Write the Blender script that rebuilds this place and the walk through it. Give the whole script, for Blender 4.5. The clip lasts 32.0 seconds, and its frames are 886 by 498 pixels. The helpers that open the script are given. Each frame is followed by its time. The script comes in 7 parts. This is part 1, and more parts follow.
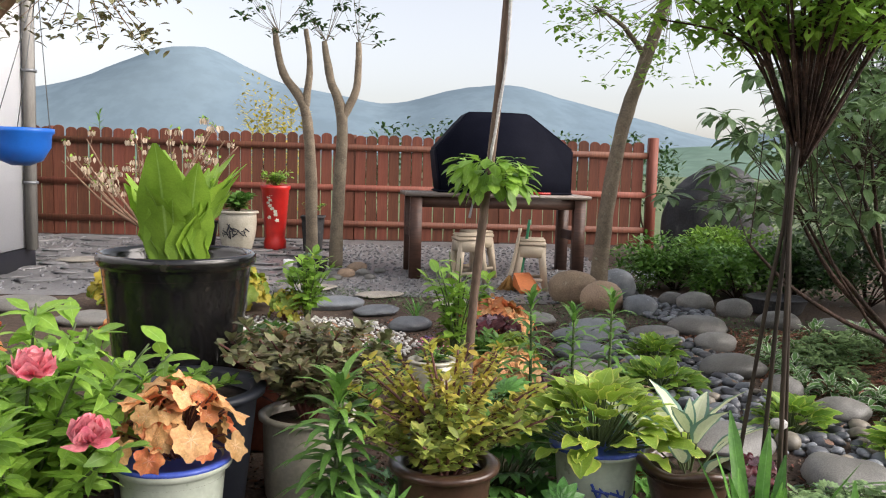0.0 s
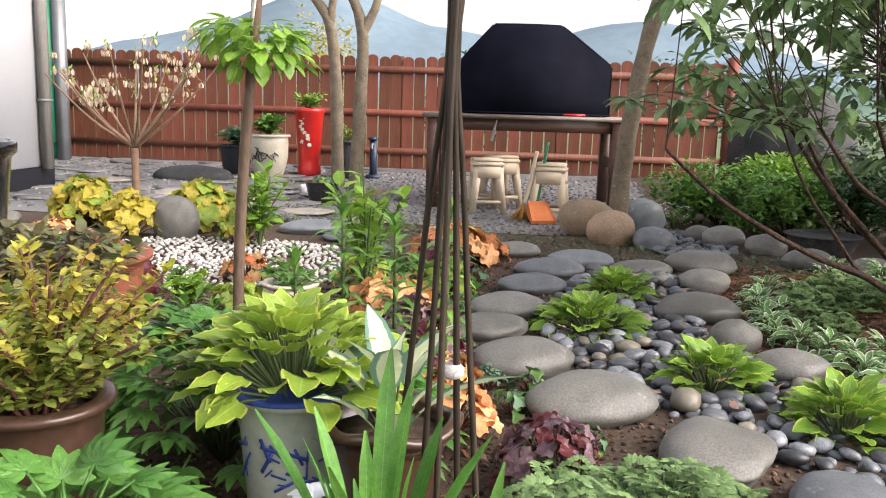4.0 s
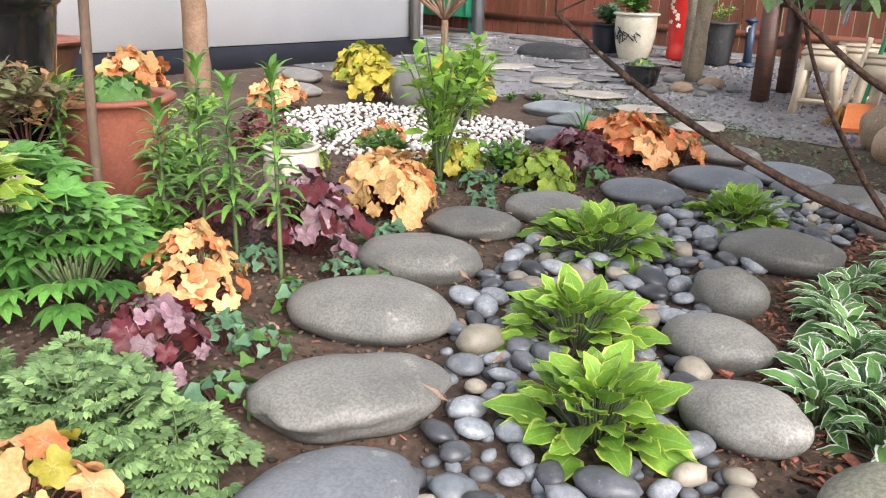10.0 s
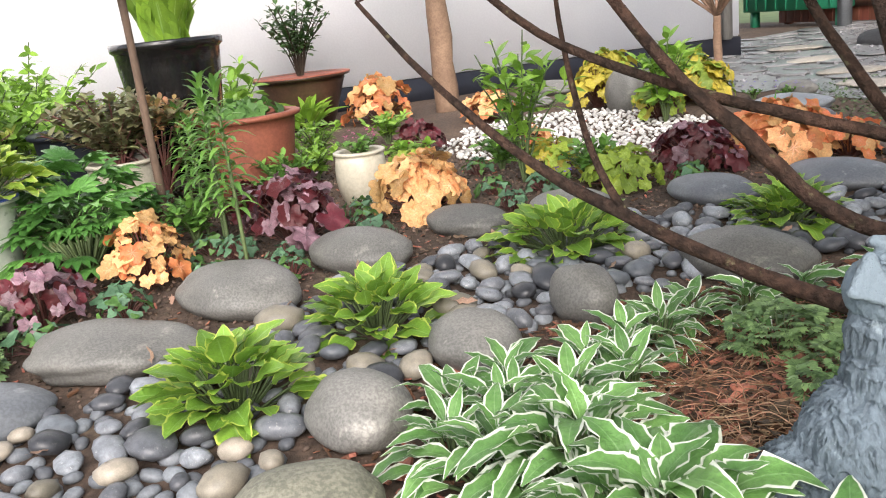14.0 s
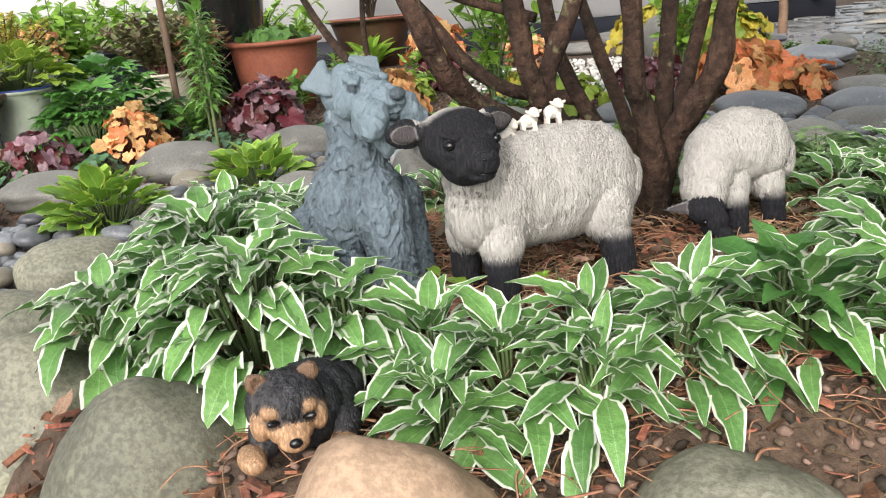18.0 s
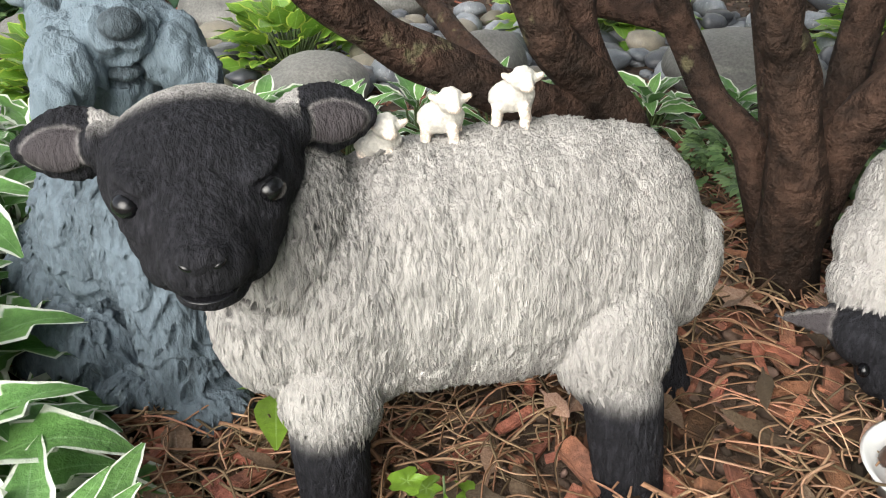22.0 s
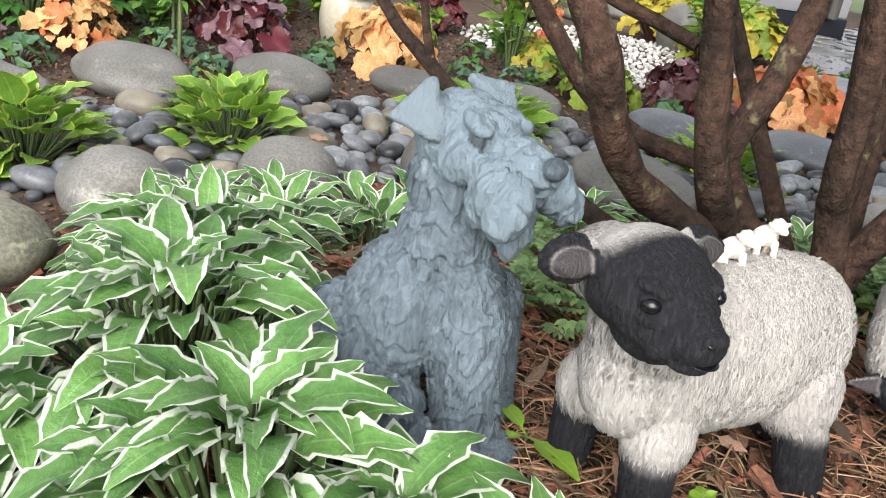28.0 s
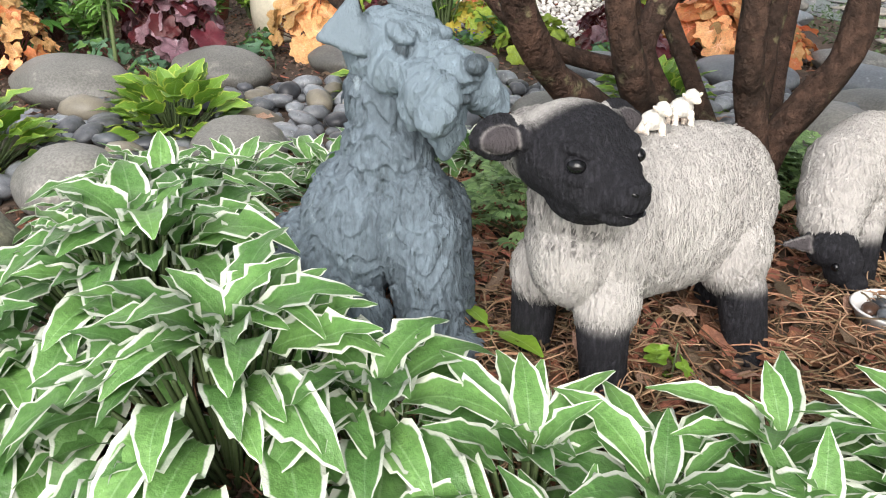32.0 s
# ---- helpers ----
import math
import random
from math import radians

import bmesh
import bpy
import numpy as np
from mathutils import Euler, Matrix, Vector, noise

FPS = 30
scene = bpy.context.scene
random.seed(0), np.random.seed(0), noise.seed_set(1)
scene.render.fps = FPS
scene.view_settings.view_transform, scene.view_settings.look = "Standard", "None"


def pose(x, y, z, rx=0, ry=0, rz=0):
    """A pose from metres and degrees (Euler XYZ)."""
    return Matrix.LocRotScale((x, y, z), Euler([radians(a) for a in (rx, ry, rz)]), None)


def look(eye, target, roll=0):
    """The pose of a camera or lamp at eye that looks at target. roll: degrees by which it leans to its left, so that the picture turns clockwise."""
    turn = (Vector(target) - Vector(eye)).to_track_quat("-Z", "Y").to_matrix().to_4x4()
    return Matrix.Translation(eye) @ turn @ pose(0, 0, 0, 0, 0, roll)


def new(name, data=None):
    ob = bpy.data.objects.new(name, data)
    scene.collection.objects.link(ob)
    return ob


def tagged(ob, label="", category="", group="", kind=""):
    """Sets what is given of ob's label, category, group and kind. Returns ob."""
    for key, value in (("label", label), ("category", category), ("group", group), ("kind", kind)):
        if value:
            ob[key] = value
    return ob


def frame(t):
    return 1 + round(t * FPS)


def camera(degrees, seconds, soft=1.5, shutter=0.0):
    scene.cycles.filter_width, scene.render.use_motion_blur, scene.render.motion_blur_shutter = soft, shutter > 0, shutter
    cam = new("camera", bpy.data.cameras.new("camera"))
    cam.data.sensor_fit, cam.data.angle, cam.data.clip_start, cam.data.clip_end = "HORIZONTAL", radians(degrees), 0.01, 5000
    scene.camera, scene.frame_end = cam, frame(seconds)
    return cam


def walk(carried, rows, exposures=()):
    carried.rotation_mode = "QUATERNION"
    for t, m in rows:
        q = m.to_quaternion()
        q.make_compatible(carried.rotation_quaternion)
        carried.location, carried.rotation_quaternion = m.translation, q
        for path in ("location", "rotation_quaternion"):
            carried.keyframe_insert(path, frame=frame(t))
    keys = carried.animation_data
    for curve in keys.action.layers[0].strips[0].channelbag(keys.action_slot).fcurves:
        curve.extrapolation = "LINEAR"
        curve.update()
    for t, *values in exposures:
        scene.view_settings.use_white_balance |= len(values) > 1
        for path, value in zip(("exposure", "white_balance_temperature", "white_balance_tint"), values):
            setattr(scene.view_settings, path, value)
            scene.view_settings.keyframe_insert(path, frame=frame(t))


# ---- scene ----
cam = camera(55.8, 32.0, 1.1)
PATH = [
    (0, (1.665, 3.226, 1.175), (1.8, 5.212, 0.982), 1.6),
    (0.5, (1.756, 3.258, 1.132), (1.831, 5.235, 0.833), 0.6),
    (1, (1.816, 3.33, 1.098), (1.86, 5.294, 0.726), -0.5),
    (1.5, (1.875, 3.505, 1.07), (1.873, 5.45, 0.604), -1.3),
    (2, (1.959, 3.578, 1.074), (1.915, 5.523, 0.61), -1.5),
    (2.5, (2.211, 3.594, 1.081), (2.13, 5.558, 0.712), 0.9),
    (3, (2.463, 3.613, 1.046), (2.354, 5.578, 0.693), 1.4),
    (3.5, (2.644, 3.747, 1.016), (2.522, 5.714, 0.68), 1.6),
    (5.5, (3.476, 4.249, 0.958), (3.056, 6.166, 0.571), 1.9),
    (6, (3.647, 4.382, 0.958), (3.214, 6.29, 0.545), 2.5),
    (6.5, (3.865, 4.484, 0.944), (3.271, 6.347, 0.523), 2.0),
    (7, (4.013, 4.546, 0.914), (3.317, 6.374, 0.497), 1.4),
    (7.5, (4.068, 4.588, 0.902), (3.342, 6.391, 0.429), 1.2),
    (8, (4.099, 4.616, 0.906), (3.361, 6.404, 0.398), 1.0),
    (8.5, (4.157, 4.711, 0.923), (3.417, 6.485, 0.371), 3.1),
    (9, (4.313, 4.882, 0.945), (3.54, 6.628, 0.352), 5.7),
    (9.5, (4.521, 4.994, 0.938), (3.452, 6.561, 0.306), 3.4),
    (10, (4.694, 5.076, 0.958), (3.427, 6.489, 0.328), 1.7),
    (10.5, (4.738, 5.172, 0.94), (3.378, 6.505, 0.329), 1.5),
    (11, (4.801, 5.364, 0.938), (3.257, 6.467, 0.305), 1.3),
    (11.5, (4.936, 5.542, 0.922), (3.302, 6.502, 0.284), 0.0),
    (12, (5.151, 5.721, 0.942), (3.377, 6.413, 0.329), -2.6),
    (12.5, (5.284, 5.884, 0.916), (3.447, 6.434, 0.347), -3.4),
    (13, (5.4, 6.094, 0.891), (3.542, 6.599, 0.353), -2.6),
    (13.5, (5.49, 6.295, 0.868), (3.635, 6.809, 0.324), -3.0),
    (14, (5.677, 6.52, 0.807), (3.821, 7.034, 0.268), -6.4),
    (14.5, (5.777, 6.673, 0.73), (3.929, 7.216, 0.193), -7.3),
    (15, (5.846, 6.723, 0.672), (4.016, 7.28, 0.089), -8.2),
    (15.5, (5.93, 6.807, 0.609), (4.124, 7.397, -0.017), -8.3),
    (17.5, (6.403, 7.192, 0.586), (4.508, 7.509, 0.028), -5.4),
    (18, (6.357, 7.288, 0.579), (4.447, 7.431, 0.003), -5.0),
    (18.5, (6.264, 7.346, 0.578), (4.362, 7.253, -0.032), -5.9),
    (19, (6.19, 7.435, 0.582), (4.32, 7.181, -0.08), -5.9),
    (19.5, (6.129, 7.533, 0.589), (4.277, 7.285, -0.124), -5.7),
    (20, (5.972, 7.577, 0.587), (4.133, 7.346, -0.165), -5.4),
    (20.5, (5.778, 7.596, 0.563), (3.946, 7.416, -0.219), -5.4),
    (21, (5.677, 7.628, 0.534), (3.856, 7.424, -0.267), -6.4),
    (21.5, (5.596, 7.652, 0.549), (3.815, 7.362, -0.312), -4.9),
    (22, (5.537, 7.65, 0.557), (3.799, 7.313, -0.372), -2.3),
    (22.5, (5.517, 7.656, 0.573), (3.791, 7.317, -0.378), 0.4),
    (23, (5.535, 7.691, 0.565), (3.792, 7.402, -0.372), 1.2),
    (23.5, (5.549, 7.731, 0.554), (3.794, 7.55, -0.388), 2.3),
    (24, (5.585, 7.749, 0.555), (3.816, 7.713, -0.379), 3.5),
    (24.5, (5.62, 7.718, 0.568), (3.849, 7.716, -0.361), 3.3),
    (25, (5.634, 7.644, 0.589), (3.853, 7.637, -0.32), 3.1),
    (25.5, (5.643, 7.53, 0.606), (3.85, 7.511, -0.282), 4.7),
    (26, (5.683, 7.424, 0.628), (3.883, 7.406, -0.243), 5.3),
    (26.5, (5.764, 7.366, 0.646), (3.944, 7.357, -0.183), 5.9),
    (28.5, (5.736, 7.075, 0.647), (3.93, 7.529, -0.083), 9.6),
    (29, (5.663, 7.132, 0.648), (3.871, 7.642, -0.081), 9.2),
    (29.5, (5.573, 7.213, 0.651), (3.787, 7.701, -0.106), 8.6),
    (30, (5.537, 7.232, 0.636), (3.756, 7.666, -0.164), 7.8),
    (30.5, (5.554, 7.229, 0.625), (3.772, 7.611, -0.199), 6.3),
    (31, (5.629, 7.204, 0.605), (3.845, 7.572, -0.22), 3.8),
    (31.5, (5.743, 7.162, 0.602), (3.95, 7.541, -0.198), 1.9),
    (32, (5.845, 7.123, 0.587), (4.04, 7.531, -0.174), 1.8),
]
walk(cam, [(t, look(eye, target, roll)) for t, eye, target, roll in PATH],
     ((0, 1.0, 6600, 14), (0.6, 1.5, 6800, 15), (1, 1.78, 6900, 15), (2, 2.08, 7100, 15), (3.2, 1.3, 6900, 15), (6, 1.87, 6500, 17), (7.3, 1.48, 6500, 16), (9, 1.58, 6400, 13), (12, 1.4, 6500, 14), (16, 1.26, 6500, 11), (19, 1.06, 6600, 9), (24, 1.24, 6400, 8), (28, 1.28, 6400, 11), (32, 1.17, 6450, 11)))

# ---- world and light ----
w = bpy.data.worlds.new("sky")
scene.world = w
w.use_nodes = True
wt = w.node_tree
sky = wt.nodes.new("ShaderNodeTexSky")
sky.sky_type = "NISHITA"
sky.sun_disc = False
sky.sun_elevation, sky.sun_rotation = radians(33), radians(107)
sky.air_density, sky.dust_density, sky.ozone_density, sky.altitude = 1.0, 2.2, 1.0, 50
haze = wt.nodes.new("ShaderNodeHueSaturation")
haze.inputs["Saturation"].default_value = 0.38
wt.links.new(sky.outputs[0], haze.inputs["Color"])
wt.links.new(haze.outputs[0], wt.nodes["Background"].inputs[0])
wt.nodes["Background"].inputs[1].default_value = 0.12
sun = new("sun", bpy.data.lights.new("sun", "SUN"))
sun.data.energy, sun.data.angle, sun.data.color = 2.5, radians(55), (1.0, 0.95, 0.88)
sun.matrix_world = look((14.6, 3.0, 6.8), (4.6, 6.0, 0))

# ---- materials ----
MATS = {}


def shader(name, c1, c2=None, rough=0.6, s1=6.0, s2=60.0, fine=0.25, bump=0.2, bscale=80.0, metal=0.0, spread=0.12, spec=0.4,
           stretch=(1, 1, 1), edge=None, edge_w=0.16, trans=0.0, vein=0.0, island=False, coat=0.0, spots=None, spot_at=0.62, mask=None, coords="Object"):
    """A surface: two colours mixed by a large and a fine noise, varied from piece to piece, with relief.
    edge: a second colour along the rim of a leaf; spots: blotches of another colour; mask: colour of the marked fur."""
    if name in MATS:
        return MATS[name]
    m = bpy.data.materials.new(name)
    m.use_nodes = True
    t = m.node_tree
    b = t.nodes["Principled BSDF"]
    c2 = c2 or tuple(v * 0.7 for v in c1)

    def node(kind, **inputs):
        n = t.nodes.new("ShaderNode" + kind)
        for k, v in inputs.items():
            n.inputs[k.replace("_", " ")].default_value = v
        return n

    def mixed(fac, a, bcol, how="MIX"):
        n = t.nodes.new("ShaderNodeMix")
        n.data_type, n.blend_type = "RGBA", how
        for sock, v in ((n.inputs[0], fac), (n.inputs[6], a), (n.inputs[7], bcol)):
            if isinstance(v, tuple):
                sock.default_value = (*v, 1)
            elif isinstance(v, (int, float)):
                sock.default_value = v
            else:
                t.links.new(v, sock)
        return n.outputs[2]

    def ramp(fac, lo, hi):
        n = t.nodes.new("ShaderNodeMapRange")
        n.interpolation_type = "SMOOTHSTEP"
        n.inputs[1].default_value, n.inputs[2].default_value = lo, hi
        t.links.new(fac, n.inputs[0])
        return n.outputs[0]

    co = t.nodes.new("ShaderNodeTexCoord")
    mp = t.nodes.new("ShaderNodeMapping")
    mp.inputs["Scale"].default_value = stretch
    t.links.new(co.outputs[coords], mp.inputs[0])
    info = t.nodes.new("ShaderNodeNewGeometry") if island else t.nodes.new("ShaderNodeObjectInfo")
    rnd = info.outputs["Random Per Island" if island else "Random"]

    def noisy(scale, detail=4, rough_=0.6):
        n = node("TexNoise", Scale=scale, Detail=detail, Roughness=rough_)
        t.links.new(mp.outputs[0], n.inputs[0])
        return n.outputs[0]

    big, small = noisy(s1), noisy(s2, 3)
    col = mixed(ramp(big, 0.3, 0.7), c1, c2)
    if spots:
        col = mixed(ramp(noisy(s1 * 2.7, 5), spot_at, spot_at + 0.08), col, spots)
    dark = node("HueSaturation", Value=1.0 - fine)
    t.links.new(col, dark.inputs["Color"])
    col = mixed(ramp(small, 0.35, 0.65), dark.outputs[0], col)
    if edge or vein:
        uv = t.nodes.new("ShaderNodeSeparateXYZ")
        t.links.new(co.outputs["UV"], uv.inputs[0])
        off = t.nodes.new("ShaderNodeMath")
        off.operation = "SUBTRACT"
        t.links.new(uv.outputs[0], off.inputs[0])
        off.inputs[1].default_value = 0.5
        ab = t.nodes.new("ShaderNodeMath")
        ab.operation = "ABSOLUTE"
        t.links.new(off.outputs[0], ab.inputs[0])
        if edge:
            wob = t.nodes.new("ShaderNodeMath")
            wob.operation = "MULTIPLY_ADD"
            t.links.new(noisy(34.0, 2), wob.inputs[0])
            wob.inputs[1].default_value = 0.16
            t.links.new(ab.outputs[0], wob.inputs[2])
            col = mixed(ramp(wob.outputs[0], 0.555 - edge_w, 0.6 - edge_w), col, edge)
        if vein:
            pale = node("HueSaturation", Value=1.0 + vein, Saturation=0.85)
            t.links.new(col, pale.inputs["Color"])
            col = mixed(ramp(ab.outputs[0], 0.035, 0.01), col, pale.outputs[0])
    if mask:
        at = t.nodes.new("ShaderNodeAttribute")
        at.attribute_name = "fur"
        sep = t.nodes.new("ShaderNodeSeparateColor")
        t.links.new(at.outputs["Color"], sep.inputs[0])
        for n, m_col in enumerate(mask):
            col = mixed(sep.outputs[n], col, m_col)
        lift_ = node("HueSaturation", Value=2.0)
        t.links.new(col, lift_.inputs["Color"])
        part_ = t.nodes.new("ShaderNodeMath")
        part_.operation = "MULTIPLY"
        t.links.new(ramp(noisy(s2 * 1.6, 3), 0.42, 0.7), part_.inputs[0])
        t.links.new(sep.outputs[0], part_.inputs[1])
        col = mixed(part_.outputs[0], col, lift_.outputs[0])
    vary = node("HueSaturation")
    rr = t.nodes.new("ShaderNodeMapRange")
    rr.inputs[3].default_value, rr.inputs[4].default_value = 1 - spread * 1.5, 1 + spread * 1.5
    t.links.new(rnd, rr.inputs[0])
    t.links.new(rr.outputs[0], vary.inputs["Value"])
    rh = t.nodes.new("ShaderNodeMapRange")
    rh.inputs[3].default_value, rh.inputs[4].default_value = 0.5 + spread * 0.035, 0.5 - spread * 0.035
    t.links.new(rnd, rh.inputs[0])
    t.links.new(rh.outputs[0], vary.inputs["Hue"])
    t.links.new(col, vary.inputs["Color"])
    t.links.new(vary.outputs[0], b.inputs["Base Color"])
    b.inputs["Roughness"].default_value, b.inputs["Metallic"].default_value = rough, metal
    b.inputs["Specular IOR Level"].default_value, b.inputs["Coat Weight"].default_value = spec, coat
    if bump:
        bp = node("Bump", Strength=min(1.0, bump), Distance=0.01 if bump <= 1 else 0.02)
        t.links.new(noisy(bscale, 5, 0.65), bp.inputs["Height"])
        t.links.new(bp.outputs[0], b.inputs["Normal"])
    if trans:
        tr = t.nodes.new("ShaderNodeBsdfTranslucent")
        mx = t.nodes.new("ShaderNodeMixShader")
        mx.inputs[0].default_value = trans
        t.links.new(vary.outputs[0], tr.inputs[0])
        t.links.new(b.outputs[0], mx.inputs[1])
        t.links.new(tr.outputs[0], mx.inputs[2])
        t.links.new(mx.outputs[0], t.nodes["Material Output"].inputs[0])
    MATS[name] = m
    return m


SOIL = shader("soil", (0.125, 0.083, 0.058), (0.075, 0.05, 0.036), 0.95, 1.5, 40, 0.45, 0.9, 60, spread=0, spots=(0.19, 0.14, 0.095))
GRAVEL = shader("slate_gravel", (0.28, 0.275, 0.28), (0.17, 0.17, 0.18), 0.7, 2, 90, 0.5, 0.8, 110, spread=0.3, island=True)
SLATE = shader("wet_slate", (0.24, 0.235, 0.235), (0.155, 0.155, 0.155), 0.36, 1.8, 30, 0.3, 0.35, 30, spread=0.2)
STONE = shader("river_stone", (0.215, 0.208, 0.19), (0.145, 0.142, 0.132), 0.5, 4, 150, 0.35, 0.22, 140, spread=0.22, spots=(0.26, 0.25, 0.225))
STONE_B = shader("blue_grey_stone", (0.2, 0.215, 0.23), (0.13, 0.14, 0.155), 0.5, 5, 120, 0.25, 0.12, 140, spread=0.25, spots=(0.3, 0.31, 0.32))
STONE_T = shader("tan_boulder", (0.38, 0.27, 0.18), (0.27, 0.19, 0.13), 0.7, 4, 90, 0.3, 0.25, 90, spread=0.15, spots=(0.45, 0.36, 0.26))
STONE_M = shader("mossy_boulder", (0.215, 0.21, 0.16), (0.13, 0.132, 0.1), 0.6, 5, 110, 0.4, 0.3, 100, spread=0.2, spots=(0.25, 0.25, 0.18))
FLAG = shader("buff_flagstone", (0.42, 0.38, 0.32), (0.3, 0.275, 0.235), 0.6, 5, 90, 0.25, 0.3, 60, spread=0.15, spots=(0.5, 0.46, 0.4))
ROCK = shader("dark_basalt", (0.05, 0.05, 0.052), (0.028, 0.028, 0.03), 0.7, 3, 40, 0.4, 0.6, 30, spread=0.1, spots=(0.085, 0.085, 0.08))
PEBBLE = shader("pebble", (0.18, 0.19, 0.21), (0.105, 0.112, 0.126), 0.38, 2.2, 30, 0.2, 0.06, 40, spread=0.52, spots=(0.28, 0.28, 0.28), spot_at=0.6)
PEBBLE_T = shader("tan_pebble", (0.27, 0.24, 0.19), (0.2, 0.18, 0.145), 0.45, 2.2, 30, 0.2, 0.06, 40, spread=0.3)
PEBBLE_D = shader("dark_pebble", (0.1, 0.11, 0.125), (0.07, 0.075, 0.085), 0.38, 2.2, 30, 0.2, 0.06, 40, spread=0.4)
PEBBLE_I = shader("pebble_bed", (0.17, 0.182, 0.2), (0.1, 0.108, 0.12), 0.5, 9, 160, 0.2, 0.08, 200, spread=0.36, island=True)
WHITE_P = shader("white_pebble", (0.72, 0.7, 0.66), (0.5, 0.48, 0.45), 0.6, 9, 100, 0.2, 0.1, 100, spread=0.25, island=True)
CHIP = shader("bark_mulch", (0.3, 0.125, 0.065), (0.13, 0.062, 0.04), 0.85, 12, 120, 0.35, 0.5, 120, spread=0.55, island=True)
CRUMB = shader("soil_crumb", (0.165, 0.115, 0.082), (0.09, 0.062, 0.046), 0.9, 20, 90, 0.3, 0.3, 90, spread=0.55, island=True)
CHIP_L = shader("fresh_bark", (0.34, 0.15, 0.08), (0.17, 0.08, 0.05), 0.8, 30, 160, 0.35, 0.5, 150, spread=0.6, island=True)
STRAW_P = shader("pale_straw", (0.42, 0.29, 0.17), (0.28, 0.17, 0.1), 0.75, 20, 90, 0.3, 0.2, 90, spread=0.45, island=True)
STRAW = shader("dry_needles", (0.34, 0.2, 0.11), (0.2, 0.105, 0.06), 0.8, 20, 90, 0.3, 0.2, 90, spread=0.5, island=True)
DEAD = shader("dead_leaf", (0.33, 0.225, 0.155), (0.2, 0.12, 0.075), 0.7, 25, 90, 0.3, 0.3, 80, spread=0.5, trans=0.05, vein=0.2)
FENCE = shader("red_stained_board", (0.2, 0.065, 0.036), (0.14, 0.042, 0.025), 0.65, 3, 45, 0.25, 0.25, 60, spread=0.2, stretch=(1, 1, 0.08))
WOOD = shader("dark_table_wood", (0.1, 0.05, 0.035), (0.06, 0.03, 0.022), 0.5, 5, 60, 0.3, 0.25, 50, spread=0.1, stretch=(0.15, 1, 1))
WOOD_G = shader("weathered_table_top", (0.3, 0.26, 0.23), (0.16, 0.12, 0.1), 0.4, 5, 50, 0.3, 0.25, 50, spread=0.1, stretch=(0.12, 1, 1))
COVER = shader("black_cloth_cover", (0.004, 0.005, 0.012), (0.007, 0.008, 0.016), 0.8, 4, 60, 0.2, 0.2, 12, spread=0, spec=0.08)
PLASTER = shader("white_plaster", (0.86, 0.87, 0.9), (0.81, 0.82, 0.86), 0.8, 1.2, 60, 0.04, 0.12, 120, spread=0)
PLINTH = shader("black_plinth_paint", (0.012, 0.014, 0.022), (0.02, 0.022, 0.03), 0.5, 3, 60, 0.2, 0.1, 60, spread=0)
PIPE = shader("grey_downpipe", (0.25, 0.24, 0.22), (0.19, 0.18, 0.165), 0.5, 4, 60, 0.15, 0.05, 60, spread=0, stretch=(1, 1, 0.2))
BLACKPOT = shader("black_glaze", (0.006, 0.006, 0.007), (0.012, 0.011, 0.011), 0.18, 6, 40, 0.2, 0.08, 30, spread=0.1, spots=(0.03, 0.026, 0.022), coat=0.4)
GREYTUB = shader("charcoal_plastic", (0.014, 0.017, 0.026), (0.01, 0.012, 0.018), 0.5, 5, 60, 0.2, 0.05, 60, spread=0.1)
BROWNPOT = shader("brown_glaze", (0.085, 0.045, 0.03), (0.05, 0.027, 0.02), 0.3, 5, 50, 0.25, 0.12, 30, spread=0.1, coat=0.25, spots=(0.13, 0.075, 0.05))
TERRA = shader("terracotta", (0.27, 0.085, 0.05), (0.2, 0.06, 0.038), 0.65, 5, 60, 0.2, 0.15, 80, spread=0.1)
CELADON = shader("pale_celadon", (0.5, 0.54, 0.46), (0.36, 0.4, 0.33), 0.3, 5, 60, 0.1, 0.05, 50, spread=0.05, coat=0.3, spots=(0.27, 0.31, 0.24))
CREAM = shader("cream_glaze", (0.56, 0.52, 0.42), (0.44, 0.4, 0.31), 0.35, 6, 60, 0.15, 0.08, 60, spread=0.05, coat=0.2)
BLUE = shader("cobalt_paint", (0.03, 0.06, 0.32), (0.05, 0.09, 0.4), 0.35, 20, 90, 0.2, 0, spread=0)
HANGBLUE = shader("blue_plastic", (0.01, 0.12, 0.5), (0.01, 0.1, 0.43), 0.35, 5, 60, 0.05, 0, spread=0)
RED = shader("red_glaze", (0.55, 0.02, 0.015), (0.42, 0.015, 0.012), 0.3, 5, 60, 0.1, 0.03, 40, spread=0, coat=0.3)
GREENPAINT = shader("green_panel", (0.03, 0.3, 0.16), (0.025, 0.25, 0.13), 0.5, 3, 60, 0.1, 0.05, 60, spread=0)
GREYMETAL = shader("grey_metal", (0.22, 0.23, 0.24), (0.17, 0.18, 0.19), 0.4, 3, 60, 0.15, 0.05, 60, metal=0.3, spread=0)
STOOL = shader("beige_plastic", (0.55, 0.46, 0.34), (0.5, 0.41, 0.3), 0.45, 4, 60, 0.08, 0.03, 60, spread=0.05)
ORANGE = shader("orange_plastic", (0.65, 0.2, 0.06), (0.55, 0.16, 0.05), 0.45, 6, 60, 0.1, 0.03, 60, spread=0)
